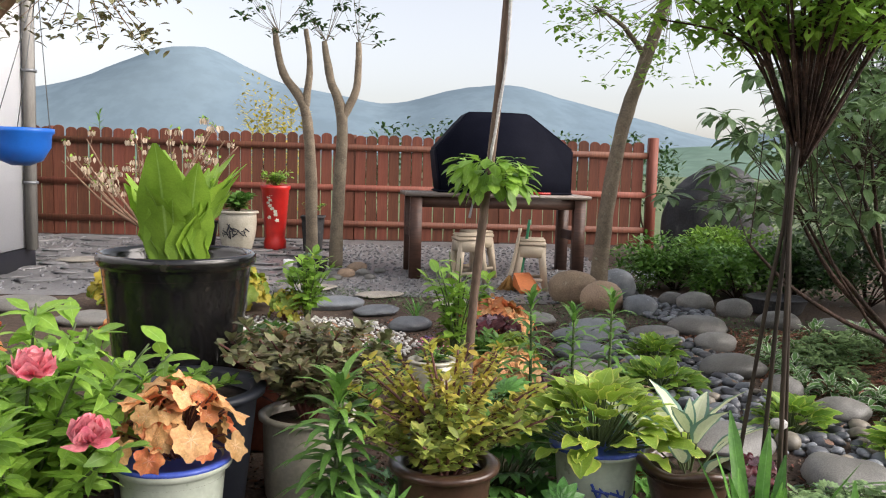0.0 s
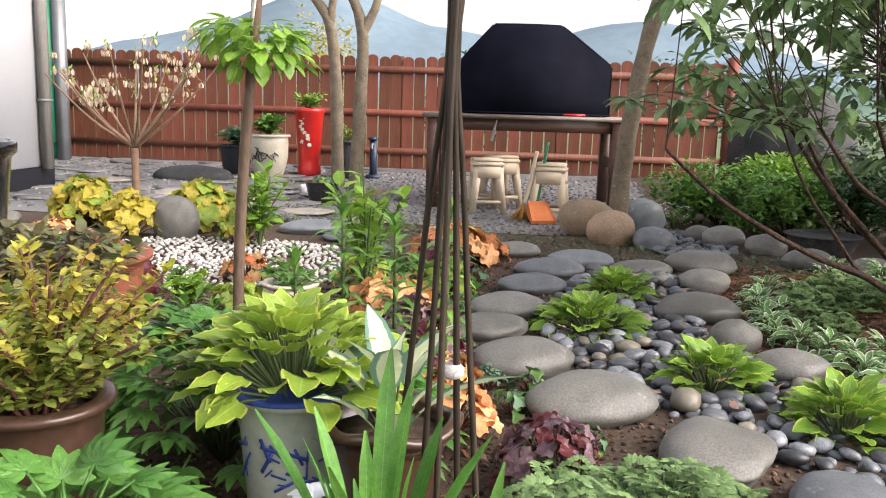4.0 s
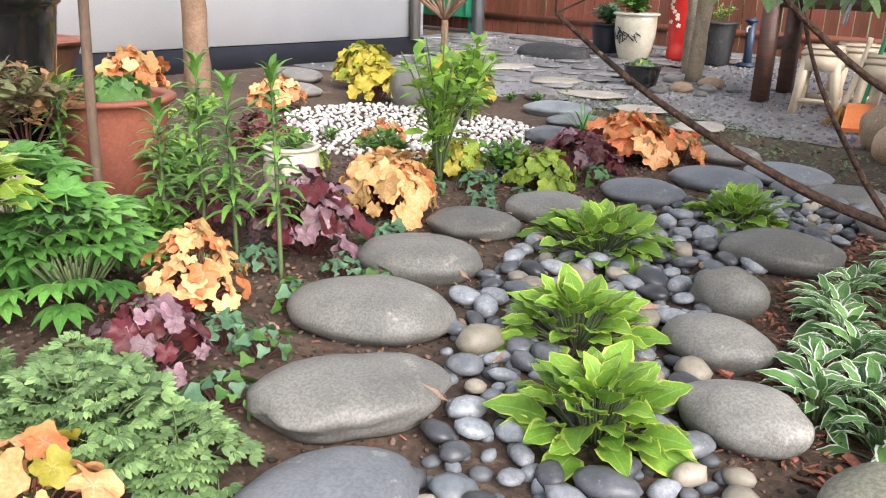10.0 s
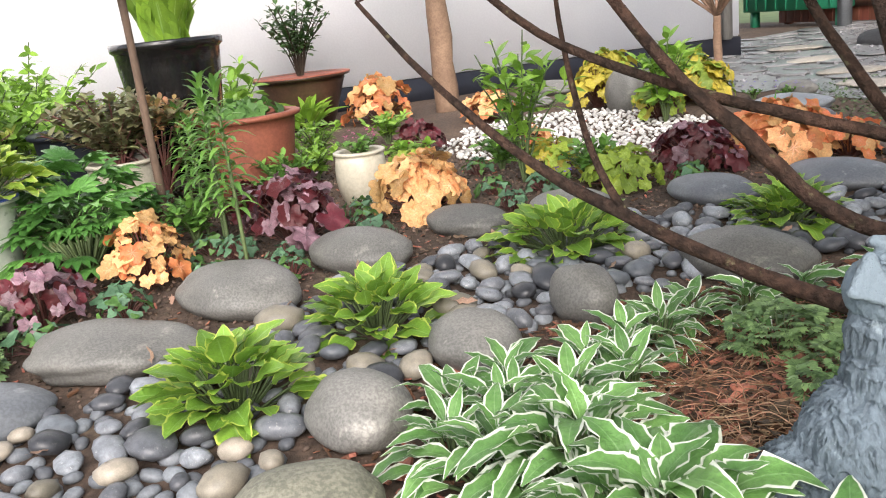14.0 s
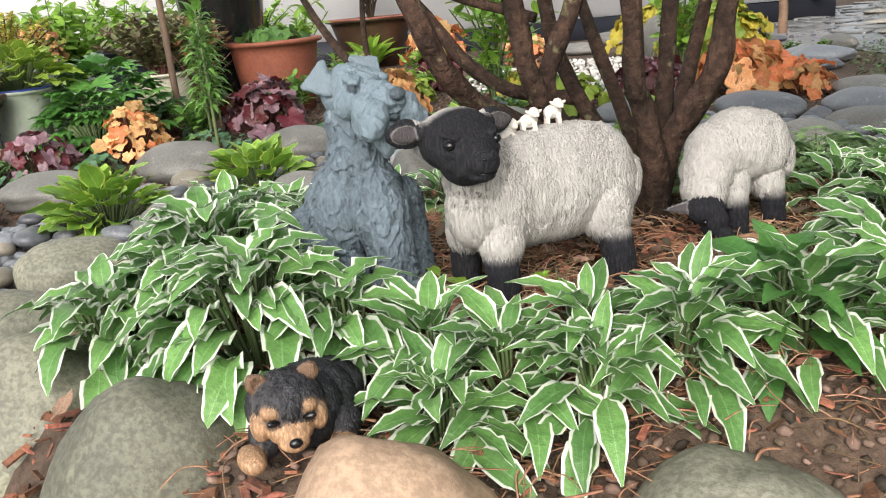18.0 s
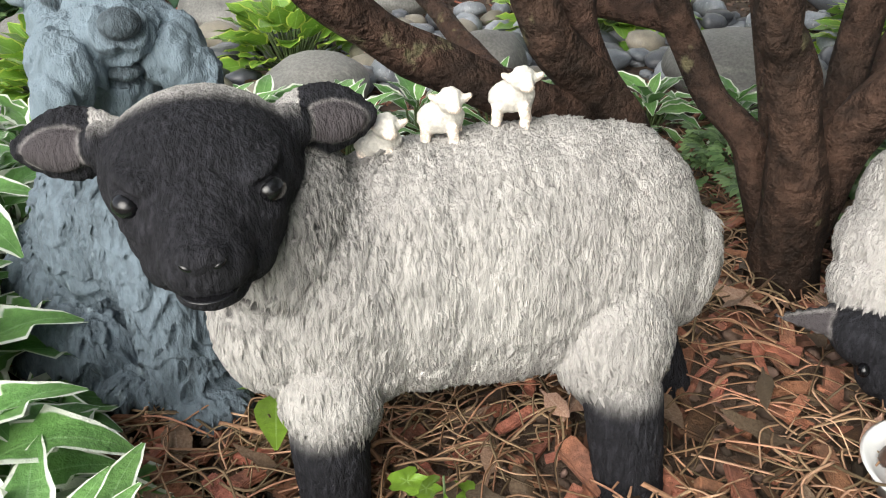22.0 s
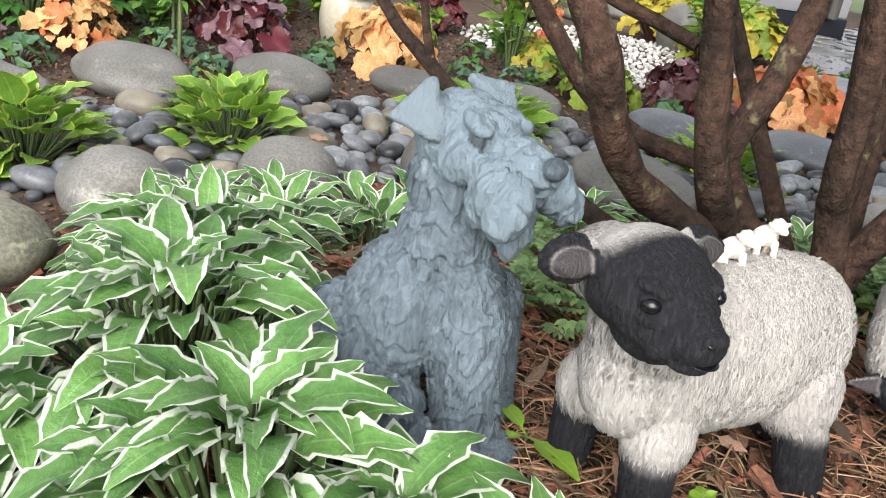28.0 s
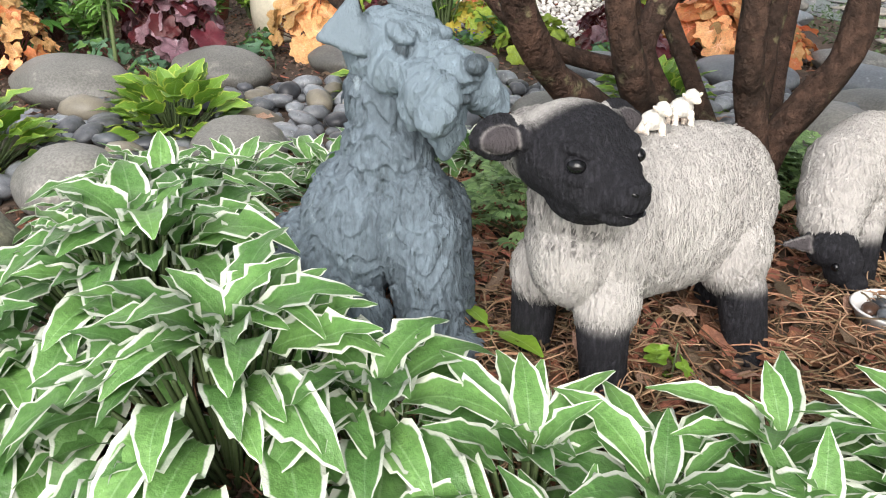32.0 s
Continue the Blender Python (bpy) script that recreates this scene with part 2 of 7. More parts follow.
GREENP = shader("green_plastic", (0.02, 0.22, 0.1), (0.02, 0.18, 0.08), 0.4, 6, 60, 0.1, 0.03, 60, spread=0)
BRISTLE = shader("straw_bristle", (0.5, 0.27, 0.08), (0.4, 0.2, 0.06), 0.8, 40, 120, 0.3, 0.4, 120, spread=0.1, stretch=(1, 1, 0.1))
BLUEPIPE = shader("blue_grey_pipe", (0.03, 0.05, 0.09), (0.025, 0.04, 0.07), 0.4, 6, 60, 0.1, 0, spread=0)
ROPE = shader("white_twine", (0.55, 0.54, 0.52), (0.4, 0.39, 0.38), 0.9, 60, 200, 0.3, 0.3, 200, spread=0)
BARK = shader("dark_red_bark", (0.078, 0.043, 0.03), (0.03, 0.019, 0.014), 0.8, 9, 60, 0.55, 1.1, 42, spread=0.1, spec=0.2, spots=(0.13, 0.115, 0.065), spot_at=0.62)
BARK_P = shader("pale_bark", (0.23, 0.185, 0.13), (0.15, 0.12, 0.085), 0.85, 9, 70, 0.3, 0.6, 50, spread=0.1, spots=(0.27, 0.27, 0.2))
BARK_D = shader("smooth_tan_bark", (0.27, 0.17, 0.11), (0.19, 0.115, 0.075), 0.8, 9, 70, 0.25, 0.4, 50, spread=0.1)
BAMBOO = shader("bamboo_stake", (0.04, 0.03, 0.02), (0.022, 0.017, 0.013), 0.6, 12, 80, 0.3, 0.3, 60, spread=0.25, spec=0.2, stretch=(1, 1, 0.2))
STEM = shader("green_stem", (0.09, 0.13, 0.045), (0.07, 0.1, 0.04), 0.6, 10, 80, 0.2, 0.1, 80, spread=0.15)
STEM_R = shader("red_stem", (0.16, 0.06, 0.05), (0.11, 0.045, 0.04), 0.6, 10, 80, 0.2, 0.1, 80, spread=0.15)
WOOL = shader("painted_wool_resin", (0.52, 0.5, 0.475), (0.45, 0.43, 0.41), 0.8, 9, 150, 0.14, 0.8, 280, spread=0, spec=0.15, stretch=(1.0, 1.0, 0.25),
              mask=((0.015, 0.015, 0.018), (0.07, 0.062, 0.066), (0.004, 0.004, 0.005)))
# first mask colour: nose, lip, eyes and the shade painted in the coat's grooves
DOGM = shader("blue_grey_cast_stone", (0.135, 0.175, 0.21), (0.095, 0.125, 0.15), 0.75, 14, 140, 0.28, 0.6, 220, spread=0, stretch=(1, 1, 0.45), spots=(0.2, 0.25, 0.28),
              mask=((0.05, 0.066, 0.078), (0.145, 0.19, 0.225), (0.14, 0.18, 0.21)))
PUPPY = shader("painted_puppy_resin", (0.02, 0.02, 0.024), (0.05, 0.05, 0.056), 0.42, 40, 160, 0.5, 0.5, 220, spread=0, spots=(0.14, 0.14, 0.145), spot_at=0.64, stretch=(1, 1, 0.4),
               mask=((0.25, 0.15, 0.085), (0.13, 0.075, 0.045), (0.004, 0.004, 0.004)))
GLOSS = shader("black_gloss_paint", (0.006, 0.006, 0.007), (0.004, 0.004, 0.005), 0.26, 9, 60, 0.1, 0, spread=0, coat=0.12)
MINI = shader("ivory_resin", (0.68, 0.66, 0.61), (0.56, 0.53, 0.48), 0.6, 40, 300, 0.2, 0.4, 400, spread=0, mask=((0.58, 0.5, 0.43), (0.58, 0.5, 0.43), (0.01, 0.01, 0.01)))
BOWL = shader("white_porcelain", (0.8, 0.8, 0.79), (0.74, 0.74, 0.74), 0.2, 8, 60, 0.05, 0, spread=0, coat=0.3, spots=(0.35, 0.6, 0.72), spot_at=0.7)
# leaves
HOSTA_Y = shader("yellow_edged_leaf", (0.21, 0.38, 0.05), (0.16, 0.31, 0.04), 0.38, 30, 160, 0.15, 0.35, 90, spread=0.2, edge=(0.44, 0.54, 0.1), edge_w=0.075, trans=0.3, vein=0.35)
HOSTA_W = shader("white_edged_leaf", (0.16, 0.325, 0.095), (0.11, 0.25, 0.065), 0.34, 30, 160, 0.18, 0.45, 80, spread=0.2, edge=(0.74, 0.78, 0.68), edge_w=0.105, trans=0.28, vein=0.3)
HOSTA_YG = shader("yellow_green_leaf", (0.33, 0.47, 0.065), (0.25, 0.4, 0.05), 0.38, 30, 160, 0.12, 0.3, 90, spread=0.2, edge=(0.55, 0.6, 0.14), edge_w=0.075, trans=0.3, vein=0.25)
HOSTA_P = shader("cream_leaf_with_green_margin", (0.68, 0.72, 0.5), (0.6, 0.66, 0.42), 0.4, 30, 160, 0.08, 0.2, 90, spread=0.06, edge=(0.13, 0.25, 0.19), edge_w=0.17, trans=0.25, vein=0.1)
HOSTA_G = shader("light_green_leaf", (0.25, 0.42, 0.05), (0.2, 0.35, 0.04), 0.4, 14, 160, 0.12, 0.25, 90, spread=0.14, trans=0.35, vein=0.3)
SPOTTED = shader("dark_spotted_leaf", (0.075, 0.2, 0.045), (0.055, 0.15, 0.035), 0.35, 30, 160, 0.2, 0.4, 60, spread=0.2, trans=0.2, vein=0.3, spots=(0.22, 0.33, 0.17), spot_at=0.66)
HEUCH_O = shader("apricot_leaf", (0.72, 0.44, 0.19), (0.66, 0.33, 0.13), 0.5, 26, 140, 0.25, 0.45, 80, spread=0.34, trans=0.25, vein=0.2, spots=(0.72, 0.5, 0.2))
HEUCH_R = shader("coral_red_leaf", (0.64, 0.18, 0.07), (0.62, 0.27, 0.1), 0.5, 18, 120, 0.2, 0.35, 80, spread=0.22, trans=0.3, vein=0.15)
HEUCH_P = shader("silver_purple_leaf", (0.27, 0.17, 0.2), (0.15, 0.065, 0.085), 0.4, 18, 120, 0.2, 0.35, 80, spread=0.25, trans=0.15, vein=-0.5, spots=(0.35, 0.28, 0.31), spot_at=0.58)
HEUCH_D = shader("dark_burgundy_leaf", (0.11, 0.018, 0.022), (0.07, 0.012, 0.015), 0.4, 18, 120, 0.2, 0.35, 80, spread=0.25, trans=0.2, vein=0.2)
HEUCH_Y = shader("golden_yellow_leaf", (0.56, 0.45, 0.06), (0.42, 0.38, 0.05), 0.5, 18, 120, 0.2, 0.3, 80, spread=0.22, trans=0.35, vein=0.15, spots=(0.66, 0.36, 0.07), spot_at=0.68)
HEUCH_L = shader("lime_green_leaf", (0.3, 0.4, 0.05), (0.2, 0.3, 0.04), 0.5, 18, 120, 0.2, 0.3, 80, spread=0.2, trans=0.3, vein=0.2)
LEAF_M = shader("mid_green_leaf", (0.15, 0.31, 0.055), (0.105, 0.24, 0.045), 0.45, 20, 120, 0.18, 0.25, 80, spread=0.28, trans=0.3, vein=0.25, island=True)
POLE = shader("weathered_pole", (0.13, 0.085, 0.058), (0.08, 0.052, 0.036), 0.75, 9, 70, 0.3, 0.4, 50, spread=0.1, stretch=(1, 1, 0.3))
LEAF_B = shader("bright_green_leaf", (0.26, 0.45, 0.06), (0.19, 0.36, 0.05), 0.45, 20, 120, 0.15, 0.2, 80, spread=0.22, trans=0.35, vein=0.25, island=True)
LEAF_D = shader("deep_green_leaf", (0.05, 0.115, 0.03), (0.035, 0.085, 0.022), 0.35, 20, 120, 0.15, 0.25, 80, spread=0.22, trans=0.2, vein=0.35, island=True)
LEAF_H = shader("leathery_green_leaf", (0.115, 0.3, 0.05), (0.075, 0.21, 0.038), 0.33, 20, 120, 0.15, 0.3, 70, spread=0.25, trans=0.25, vein=0.35)
LEAF_R = shader("rhododendron_leaf", (0.17, 0.27, 0.115), (0.115, 0.2, 0.075), 0.3, 20, 120, 0.15, 0.3, 70, spread=0.28, trans=0.22, vein=0.4, island=True)
LEAF_C = shader("blue_green_leaf", (0.1, 0.21, 0.11), (0.075, 0.165, 0.085), 0.5, 20, 120, 0.15, 0.2, 80, spread=0.2, trans=0.22, vein=0.15, island=True)
SPIREA = shader("bronze_spirea_leaf", (0.3, 0.41, 0.075), (0.32, 0.33, 0.075), 0.5, 20, 120, 0.2, 0.2, 80, spread=0.35, trans=0.3, island=True)
SPIREA_Y = shader("golden_spirea_leaf", (0.48, 0.52, 0.08), (0.48, 0.38, 0.08), 0.5, 20, 120, 0.2, 0.2, 80, spread=0.3, trans=0.35, island=True)
LEAF_P = shader("glossy_dark_leaf", (0.11, 0.28, 0.055), (0.075, 0.2, 0.042), 0.3, 20, 120, 0.15, 0.3, 70, spread=0.3, trans=0.22, vein=0.3)
FERNY = shader("ferny_leaf", (0.22, 0.34, 0.13), (0.15, 0.26, 0.1), 0.5, 20, 120, 0.2, 0.2, 80, spread=0.3, trans=0.28, island=True)
LEAF_N = shader("bronze_green_leaf", (0.2, 0.235, 0.1), (0.19, 0.14, 0.085), 0.45, 20, 120, 0.2, 0.2, 80, spread=0.25, trans=0.2, island=True)
LEAF_T = shader("red_tinged_leaf", (0.38, 0.17, 0.1), (0.32, 0.26, 0.09), 0.45, 20, 120, 0.2, 0.2, 80, spread=0.25, trans=0.25, island=True)
LEAF_S = shader("grey_green_groundcover", (0.11, 0.17, 0.07), (0.085, 0.13, 0.055), 0.7, 20, 120, 0.2, 0, spread=0.3, trans=0.15, island=True)
BLOSSOM = shader("cream_blossom", (0.65, 0.55, 0.42), (0.55, 0.42, 0.3), 0.6, 30, 120, 0.1, 0, spread=0.15, trans=0.3, island=True)
PINK = shader("pink_petal", (0.75, 0.17, 0.24), (0.85, 0.35, 0.38), 0.5, 30, 120, 0.15, 0.1, 60, spread=0.15, trans=0.3, island=True)
MAGENTA = shader("magenta_petal", (0.55, 0.06, 0.25), (0.65, 0.15, 0.35), 0.5, 30, 120, 0.15, 0, spread=0.15, trans=0.3, island=True)
VIOLET = shader("violet_petal", (0.1, 0.05, 0.35), (0.2, 0.12, 0.5), 0.5, 30, 120, 0.15, 0, spread=0.3, trans=0.3, island=True)
WHITEPETAL = shader("white_petal", (0.7, 0.72, 0.75), (0.6, 0.62, 0.7), 0.5, 30, 120, 0.1, 0, spread=0.1, trans=0.3, island=True)
FIELD = shader("far_meadow", (0.09, 0.14, 0.05), (0.13, 0.16, 0.07), 0.9, 0.05, 2, 0.2, 0, spread=0)
# distance haze is put into the base colours of both hill ranges
HILL = shader("haze_tinted_hill_woods", (0.16, 0.22, 0.27), (0.19, 0.255, 0.3), 1.0, 0.004, 0.05, 0.12, 0, spread=0.05, spec=0.0)
HILL_N = shader("haze_tinted_near_hill", (0.12, 0.19, 0.15), (0.15, 0.22, 0.18), 1.0, 0.01, 0.08, 0.15, 0, spread=0.05, spec=0.0)

# ---- building blocks ----
rng = np.random.default_rng(7)


def rnd(a=0.0, b=1.0):
    return float(rng.uniform(a, b))


class Build:
    """Collects pieces of mesh, each placed by a matrix, into one mesh."""

    def __init__(self):
        self.v, self.f, self.u, self.m, self.n = [], [], [], [], 0

    def add(self, proto, m=None, mat=0):
        v, f, u = proto
        if m is not None:
            a = np.array(m)
            v = v @ a[:3, :3].T + a[:3, 3]
        self.v.append(v)
        self.u.append(u)
        self.f += [tuple(i + self.n for i in face) for face in f]
        self.m += [mat] * len(f)
        self.n += len(v)
        return self

    def mesh(self, name, mats, smooth=True):
        me = bpy.data.meshes.new(name)
        v, u = np.concatenate(self.v), np.concatenate(self.u)
        me.from_pydata(v.tolist(), [], self.f)
        loops = np.zeros(len(me.loops), dtype=np.int32)
        me.loops.foreach_get("vertex_index", loops)
        me.uv_layers.new(name="UVMap").data.foreach_set("uv", u[loops].astype(np.float32).ravel())
        for mt in (mats if isinstance(mats, (list, tuple)) else [mats]):
            me.materials.append(mt)
        me.polygons.foreach_set("material_index", np.array(self.m, dtype=np.int32))
        me.polygons.foreach_set("use_smooth", np.full(len(self.f), smooth))
        me.update()
        return me


def to_mesh(proto, name, mats, smooth=True):
    return Build().add(proto).mesh(name, mats, smooth)


def proto_bm(bm):
    bm.verts.ensure_lookup_table()
    v = np.array([x.co[:] for x in bm.verts])
    f = [tuple(x.index for x in face.verts) for face in bm.faces]
    bm.free()
    return v, f, np.zeros((len(v), 2))


def block(sx, sy, sz, bevel=0.006, at=(0, 0, 0)):
    """A box with softened edges, standing on z = at.z."""
    bm = bmesh.new()
    bmesh.ops.create_cube(bm, size=1)
    for v in bm.verts:
        v.co = Vector((v.co.x * sx, v.co.y * sy, (v.co.z + 0.5) * sz))
    if bevel:
        bmesh.ops.bevel(bm, geom=list(bm.edges), offset=bevel, segments=2, affect="EDGES", clamp_overlap=True)
    v, f, u = proto_bm(bm)
    return v + np.array(at), f, u


def lathe(profile, k=32, wave=0.0, waves=5):
    """A turned shape from (radius, z) pairs; wave makes its rim ripple in height."""
    n = len(profile)
    v, f, u = [], [], []
    for i, (r, z) in enumerate(profile):
        for j in range(k):
            a = 2 * math.pi * j / k
            rr = r * (1 + wave * 0.35 * math.cos(waves * a) * (i / n))
            v.append((rr * math.cos(a), rr * math.sin(a), z + wave * r * math.cos(waves * a) * (i / n) ** 2))
            u.append((j / k, i / n))
    for i in range(n - 1):
        for j in range(k):
            f.append((i * k + j, i * k + (j + 1) % k, (i + 1) * k + (j + 1) % k, (i + 1) * k + j))
    f.append(tuple(reversed(range(k))))
    f.append(tuple((n - 1) * k + j for j in range(k)))
    return np.array(v), f, np.array(u)


def tube(points, radii, k=8, lump=0.0):
    """A tapering round limb along points."""
    pts = [Vector(p) for p in points]
    if len(pts) > 2:
        fine, fr = [], []
        for i in range(len(pts) - 1):
            p0, p1, p2, p3 = pts[max(i - 1, 0)], pts[i], pts[i + 1], pts[min(i + 2, len(pts) - 1)]
            for s in range(5):
                t = s / 5
                fine.append(0.5 * ((2 * p1) + (p2 - p0) * t + (2 * p0 - 5 * p1 + 4 * p2 - p3) * t * t + (3 * p1 - p0 - 3 * p2 + p3) * t ** 3))
                fr.append(radii[i] * (1 - t) + radii[i + 1] * t)
        pts, radii = fine + [pts[-1]], fr + [radii[-1]]
    v, f, u = [], [], []
    side = Vector((1, 0, 0))
    for i, p in enumerate(pts):
        d = (pts[min(i + 1, len(pts) - 1)] - pts[max(i - 1, 0)]).normalized()
        side = (side - d * side.dot(d))
        side = side.normalized() if side.length > 1e-4 else d.orthogonal().normalized()
        up = d.cross(side)
        for j in range(k):
            a = 2 * math.pi * j / k
            r = radii[i] * (1 + lump * (noise.noise(p * 18 + Vector((math.cos(a), math.sin(a), 0)) * 1.2)))
            v.append(p + (side * math.cos(a) + up * math.sin(a)) * r)
            u.append((j / k, i / len(pts)))
    for i in range(len(pts) - 1):
        for j in range(k):
            f.append((i * k + j, i * k + (j + 1) % k, (i + 1) * k + (j + 1) % k, (i + 1) * k + j))
    f.append(tuple(reversed(range(k))))
    f.append(tuple((len(pts) - 1) * k + j for j in range(k)))
    return np.array([x[:] for x in v]), f, np.array(u)


def blob(sub, seed, size, rough=0.12, flat=0.0, freq=1.3):
    """A rounded stone: a sphere squeezed to size and pushed about by noise; flat cuts its underside and top."""
    bm = bmesh.new()
    bmesh.ops.create_icosphere(bm, subdivisions=sub, radius=1)
    off = Vector((seed * 3.1, seed * 1.7, seed * 0.9))
    for v in bm.verts:
        p = v.co.copy()
        q = p * (1 + rough * noise.noise(p * freq + off) + rough * 0.25 * noise.noise(p * freq * 3 + off))
        q.z = math.copysign(abs(q.z) ** (1 + flat * 0.0), q.z) * (1 - flat * 0.3 * abs(q.z))
        v.co = Vector((q.x * size[0], q.y * size[1], q.z * size[2]))
    return proto_bm(bm)


SHAPES = {
    "hosta": lambda s: (math.sin(math.pi * min(1, s ** 0.8)) ** 0.75) * (1.05 - 0.3 * s),
    "lance": lambda s: math.sin(math.pi * s ** 0.75) ** 0.9,
    "strap": lambda s: min(1.0, 4 * (1 - s) ** 0.8) * (0.8 + 0.2 * s),
    "round": lambda s: math.sin(math.pi * min(1, s ** 1.05)) ** 0.5,
    "oval": lambda s: math.sin(math.pi * s) ** 0.65,
}


def leaf(length, width, shape="hosta", arch=0.9, fold=0.25, n=7, petiole=0.0, wav=0.0, twist=0.0, cols=5):
    """A leaf from the origin along +y: petiole, then a blade that arches down; u runs across it, v along it."""
    v, f, u = [], [], []
    y = z = 0.0
    cs = [-1 + 2 * c / (cols - 1) for c in range(cols)]
    steps = n + (2 if petiole else 0)
    for i in range(steps + 1):
        if petiole and i < 2:
            s, wd, step = 0, 0.06 * width, petiole * length / 2
        else:
            k = i - (2 if petiole else 0)
            s = k / n
            wd = max(0.0015, width * 0.5 * SHAPES[shape](min(max(s, 0.02), 0.985)))
            step = (1 - petiole) * length / n
        if i:
            a = -arch * (i / steps) ** 1.3
            y += step * math.cos(a)
            z += step * math.sin(a)
        for c in cs:
            lift = abs(c) * fold * wd + wav * wd * math.sin(s * 17 + c * 2) * c * c
            tw = twist * s
            v.append((c * wd * math.cos(tw), y, z + lift + c * wd * math.sin(tw)))
            u.append((0.5 + 0.5 * c, s))
    for i in range(steps):
        for c in range(cols - 1):
            a = i * cols + c
            f.append((a, a + 1, a + cols + 1, a + cols))
    return np.array(v), f, np.array(u)


def lobed(radius, lobes=7, ruffle=0.18, deep=0.22, petiole=0.0, seed=0, cup=0.15):
    """A round lobed leaf: petiole along +y, the blade facing up at its end."""
    v, f, u = [], [], []
    k, rings = lobes * 4, 3
    v.append((0, petiole, 0))
    u.append((0.5, 0.0))
    for r in range(1, rings + 1):
        for j in range(k):
            a = 2 * math.pi * (j + 0.5) / k
            gap = 0.55 if abs(math.atan2(math.sin(a + math.pi / 2), math.cos(a + math.pi / 2))) < 0.2 else 1
            rr = radius * (r / rings) * (1 - deep * (0.5 + 0.5 * math.cos(lobes * a)) * (r / rings) ** 2) * gap
            h = cup * radius * (r / rings) ** 2 + ruffle * radius * math.sin(lobes * a * 0.5 + seed * 2 + r) * (r / rings) ** 2
            h -= 0.25 * radius * (r / rings) ** 2 * max(0, math.sin(a))
            v.append((rr * math.cos(a), petiole + radius * 0.75 + rr * math.sin(a), h))
            u.append((0.5 + 0.46 * (r / rings) * (0.5 + 0.5 * math.cos(lobes * a)), r / rings))
    v[0] = (0, petiole + radius * 0.75, 0)
    for j in range(k):
        f.append((0, 1 + j, 1 + (j + 1) % k))
    for r in range(rings - 1):
        for j in range(k):
            a, b = 1 + r * k + j, 1 + r * k + (j + 1) % k
            f.append((a, a + k, b + k, b))
    if petiole:
        n0 = len(v)
        w = radius * 0.04
        v += [(-w, 0, 0), (w, 0, 0), (w, petiole + radius * 0.75, -0.002), (-w, petiole + radius * 0.75, -0.002)]
        u += [(0.5, 0)] * 4
        f.append((n0, n0 + 1, n0 + 2, n0 + 3))
    return np.array(v), f, np.array(u)


def thing(name, label, category, at=(0, 0, 0), rz=0, group="", kind=""):
    ob = new(name)
    ob.empty_display_size = 0.05
    ob.matrix_basis = pose(*at, 0, 0, rz)
    return tagged(ob, label, category, group, kind)


def part(name, mesh, parent, label="", m=None):
    ob = new(name, mesh)
    ob.parent = parent
    if m is not None:
        ob.matrix_basis = m
    return tagged(ob, label)


def solid(name, mesh, label, category, at=(0, 0, 0), rz=0, group="", kind=""):
    ob = new(name, mesh)
    ob.matrix_basis = pose(*at, 0, 0, rz)
    return tagged(ob, label, category, group, kind)


def smooth01(a, b, x):
    t = min(1.0, max(0.0, (x - a) / (b - a)))
    return t * t * (3 - 2 * t)


def height(x, y):
    """The lie of the land: a level garden, a raised statue bed, a lower walk beyond the boulders, a rise towards the fence."""
    d = (x - 4.3) * 0.879 - (y - 5.6) * 0.476
    bed = smooth01(4.15, 4.6, x) * smooth01(6.75, 7.15, y) * (1 - smooth01(8.6, 9.2, y)) * (1 - smooth01(-0.1, 0.12, d))
    d -= 0.2 * (1 - smooth01(7.35, 7.65, y)) * smooth01(6.5, 6.8, y)
    low = smooth01(0.02, 0.34, d) * (1 - smooth01(9.0, 11.0, y))
    rise = smooth01(11.5, 15.0, y)
    left = 0.05 * (1 - smooth01(-0.2, 1.4, x)) * smooth01(6.5, 7.5, y)
    tiny = 0.012 * noise.noise(Vector((x * 2.1, y * 2.1, 0)))
    nest = 0.05 * math.exp(-((x - 5.37) ** 2 + (y - 7.17) ** 2) / 0.014)
    return 0.085 * bed + nest - 0.3 * low + 0.12 * rise + left * (1 - rise) + tiny

# ---- ground ----
def graded(lo, hi, step, far):
    mid = np.arange(lo, hi + 1e-6, step)
    out = far ** np.linspace(0.12, 1, 12)
    return np.concatenate([lo - out[::-1], mid, hi + out])


gx, gy = graded(-3.0, 8.0, 0.1, 900.0), graded(2.5, 15.5, 0.1, 1500.0)
gv = [(x, y, height(x, y)) for y in gy for x in gx]
gf = [(j * len(gx) + i, j * len(gx) + i + 1, (j + 1) * len(gx) + i + 1, (j + 1) * len(gx) + i) for j in range(len(gy) - 1) for i in range(len(gx) - 1)]
gm = Build().add((np.array(gv), gf, np.zeros((len(gv), 2)))).mesh("ground", [SOIL, FIELD])
gm.polygons.foreach_set("material_index", np.array([1 if p.center.y > 15.4 or abs(p.center.x) > 12 else 0 for p in gm.polygons], dtype=np.int32))
tagged(new("ground", gm), "brown garden soil with meadow beyond the fence", "ground", kind="structure")


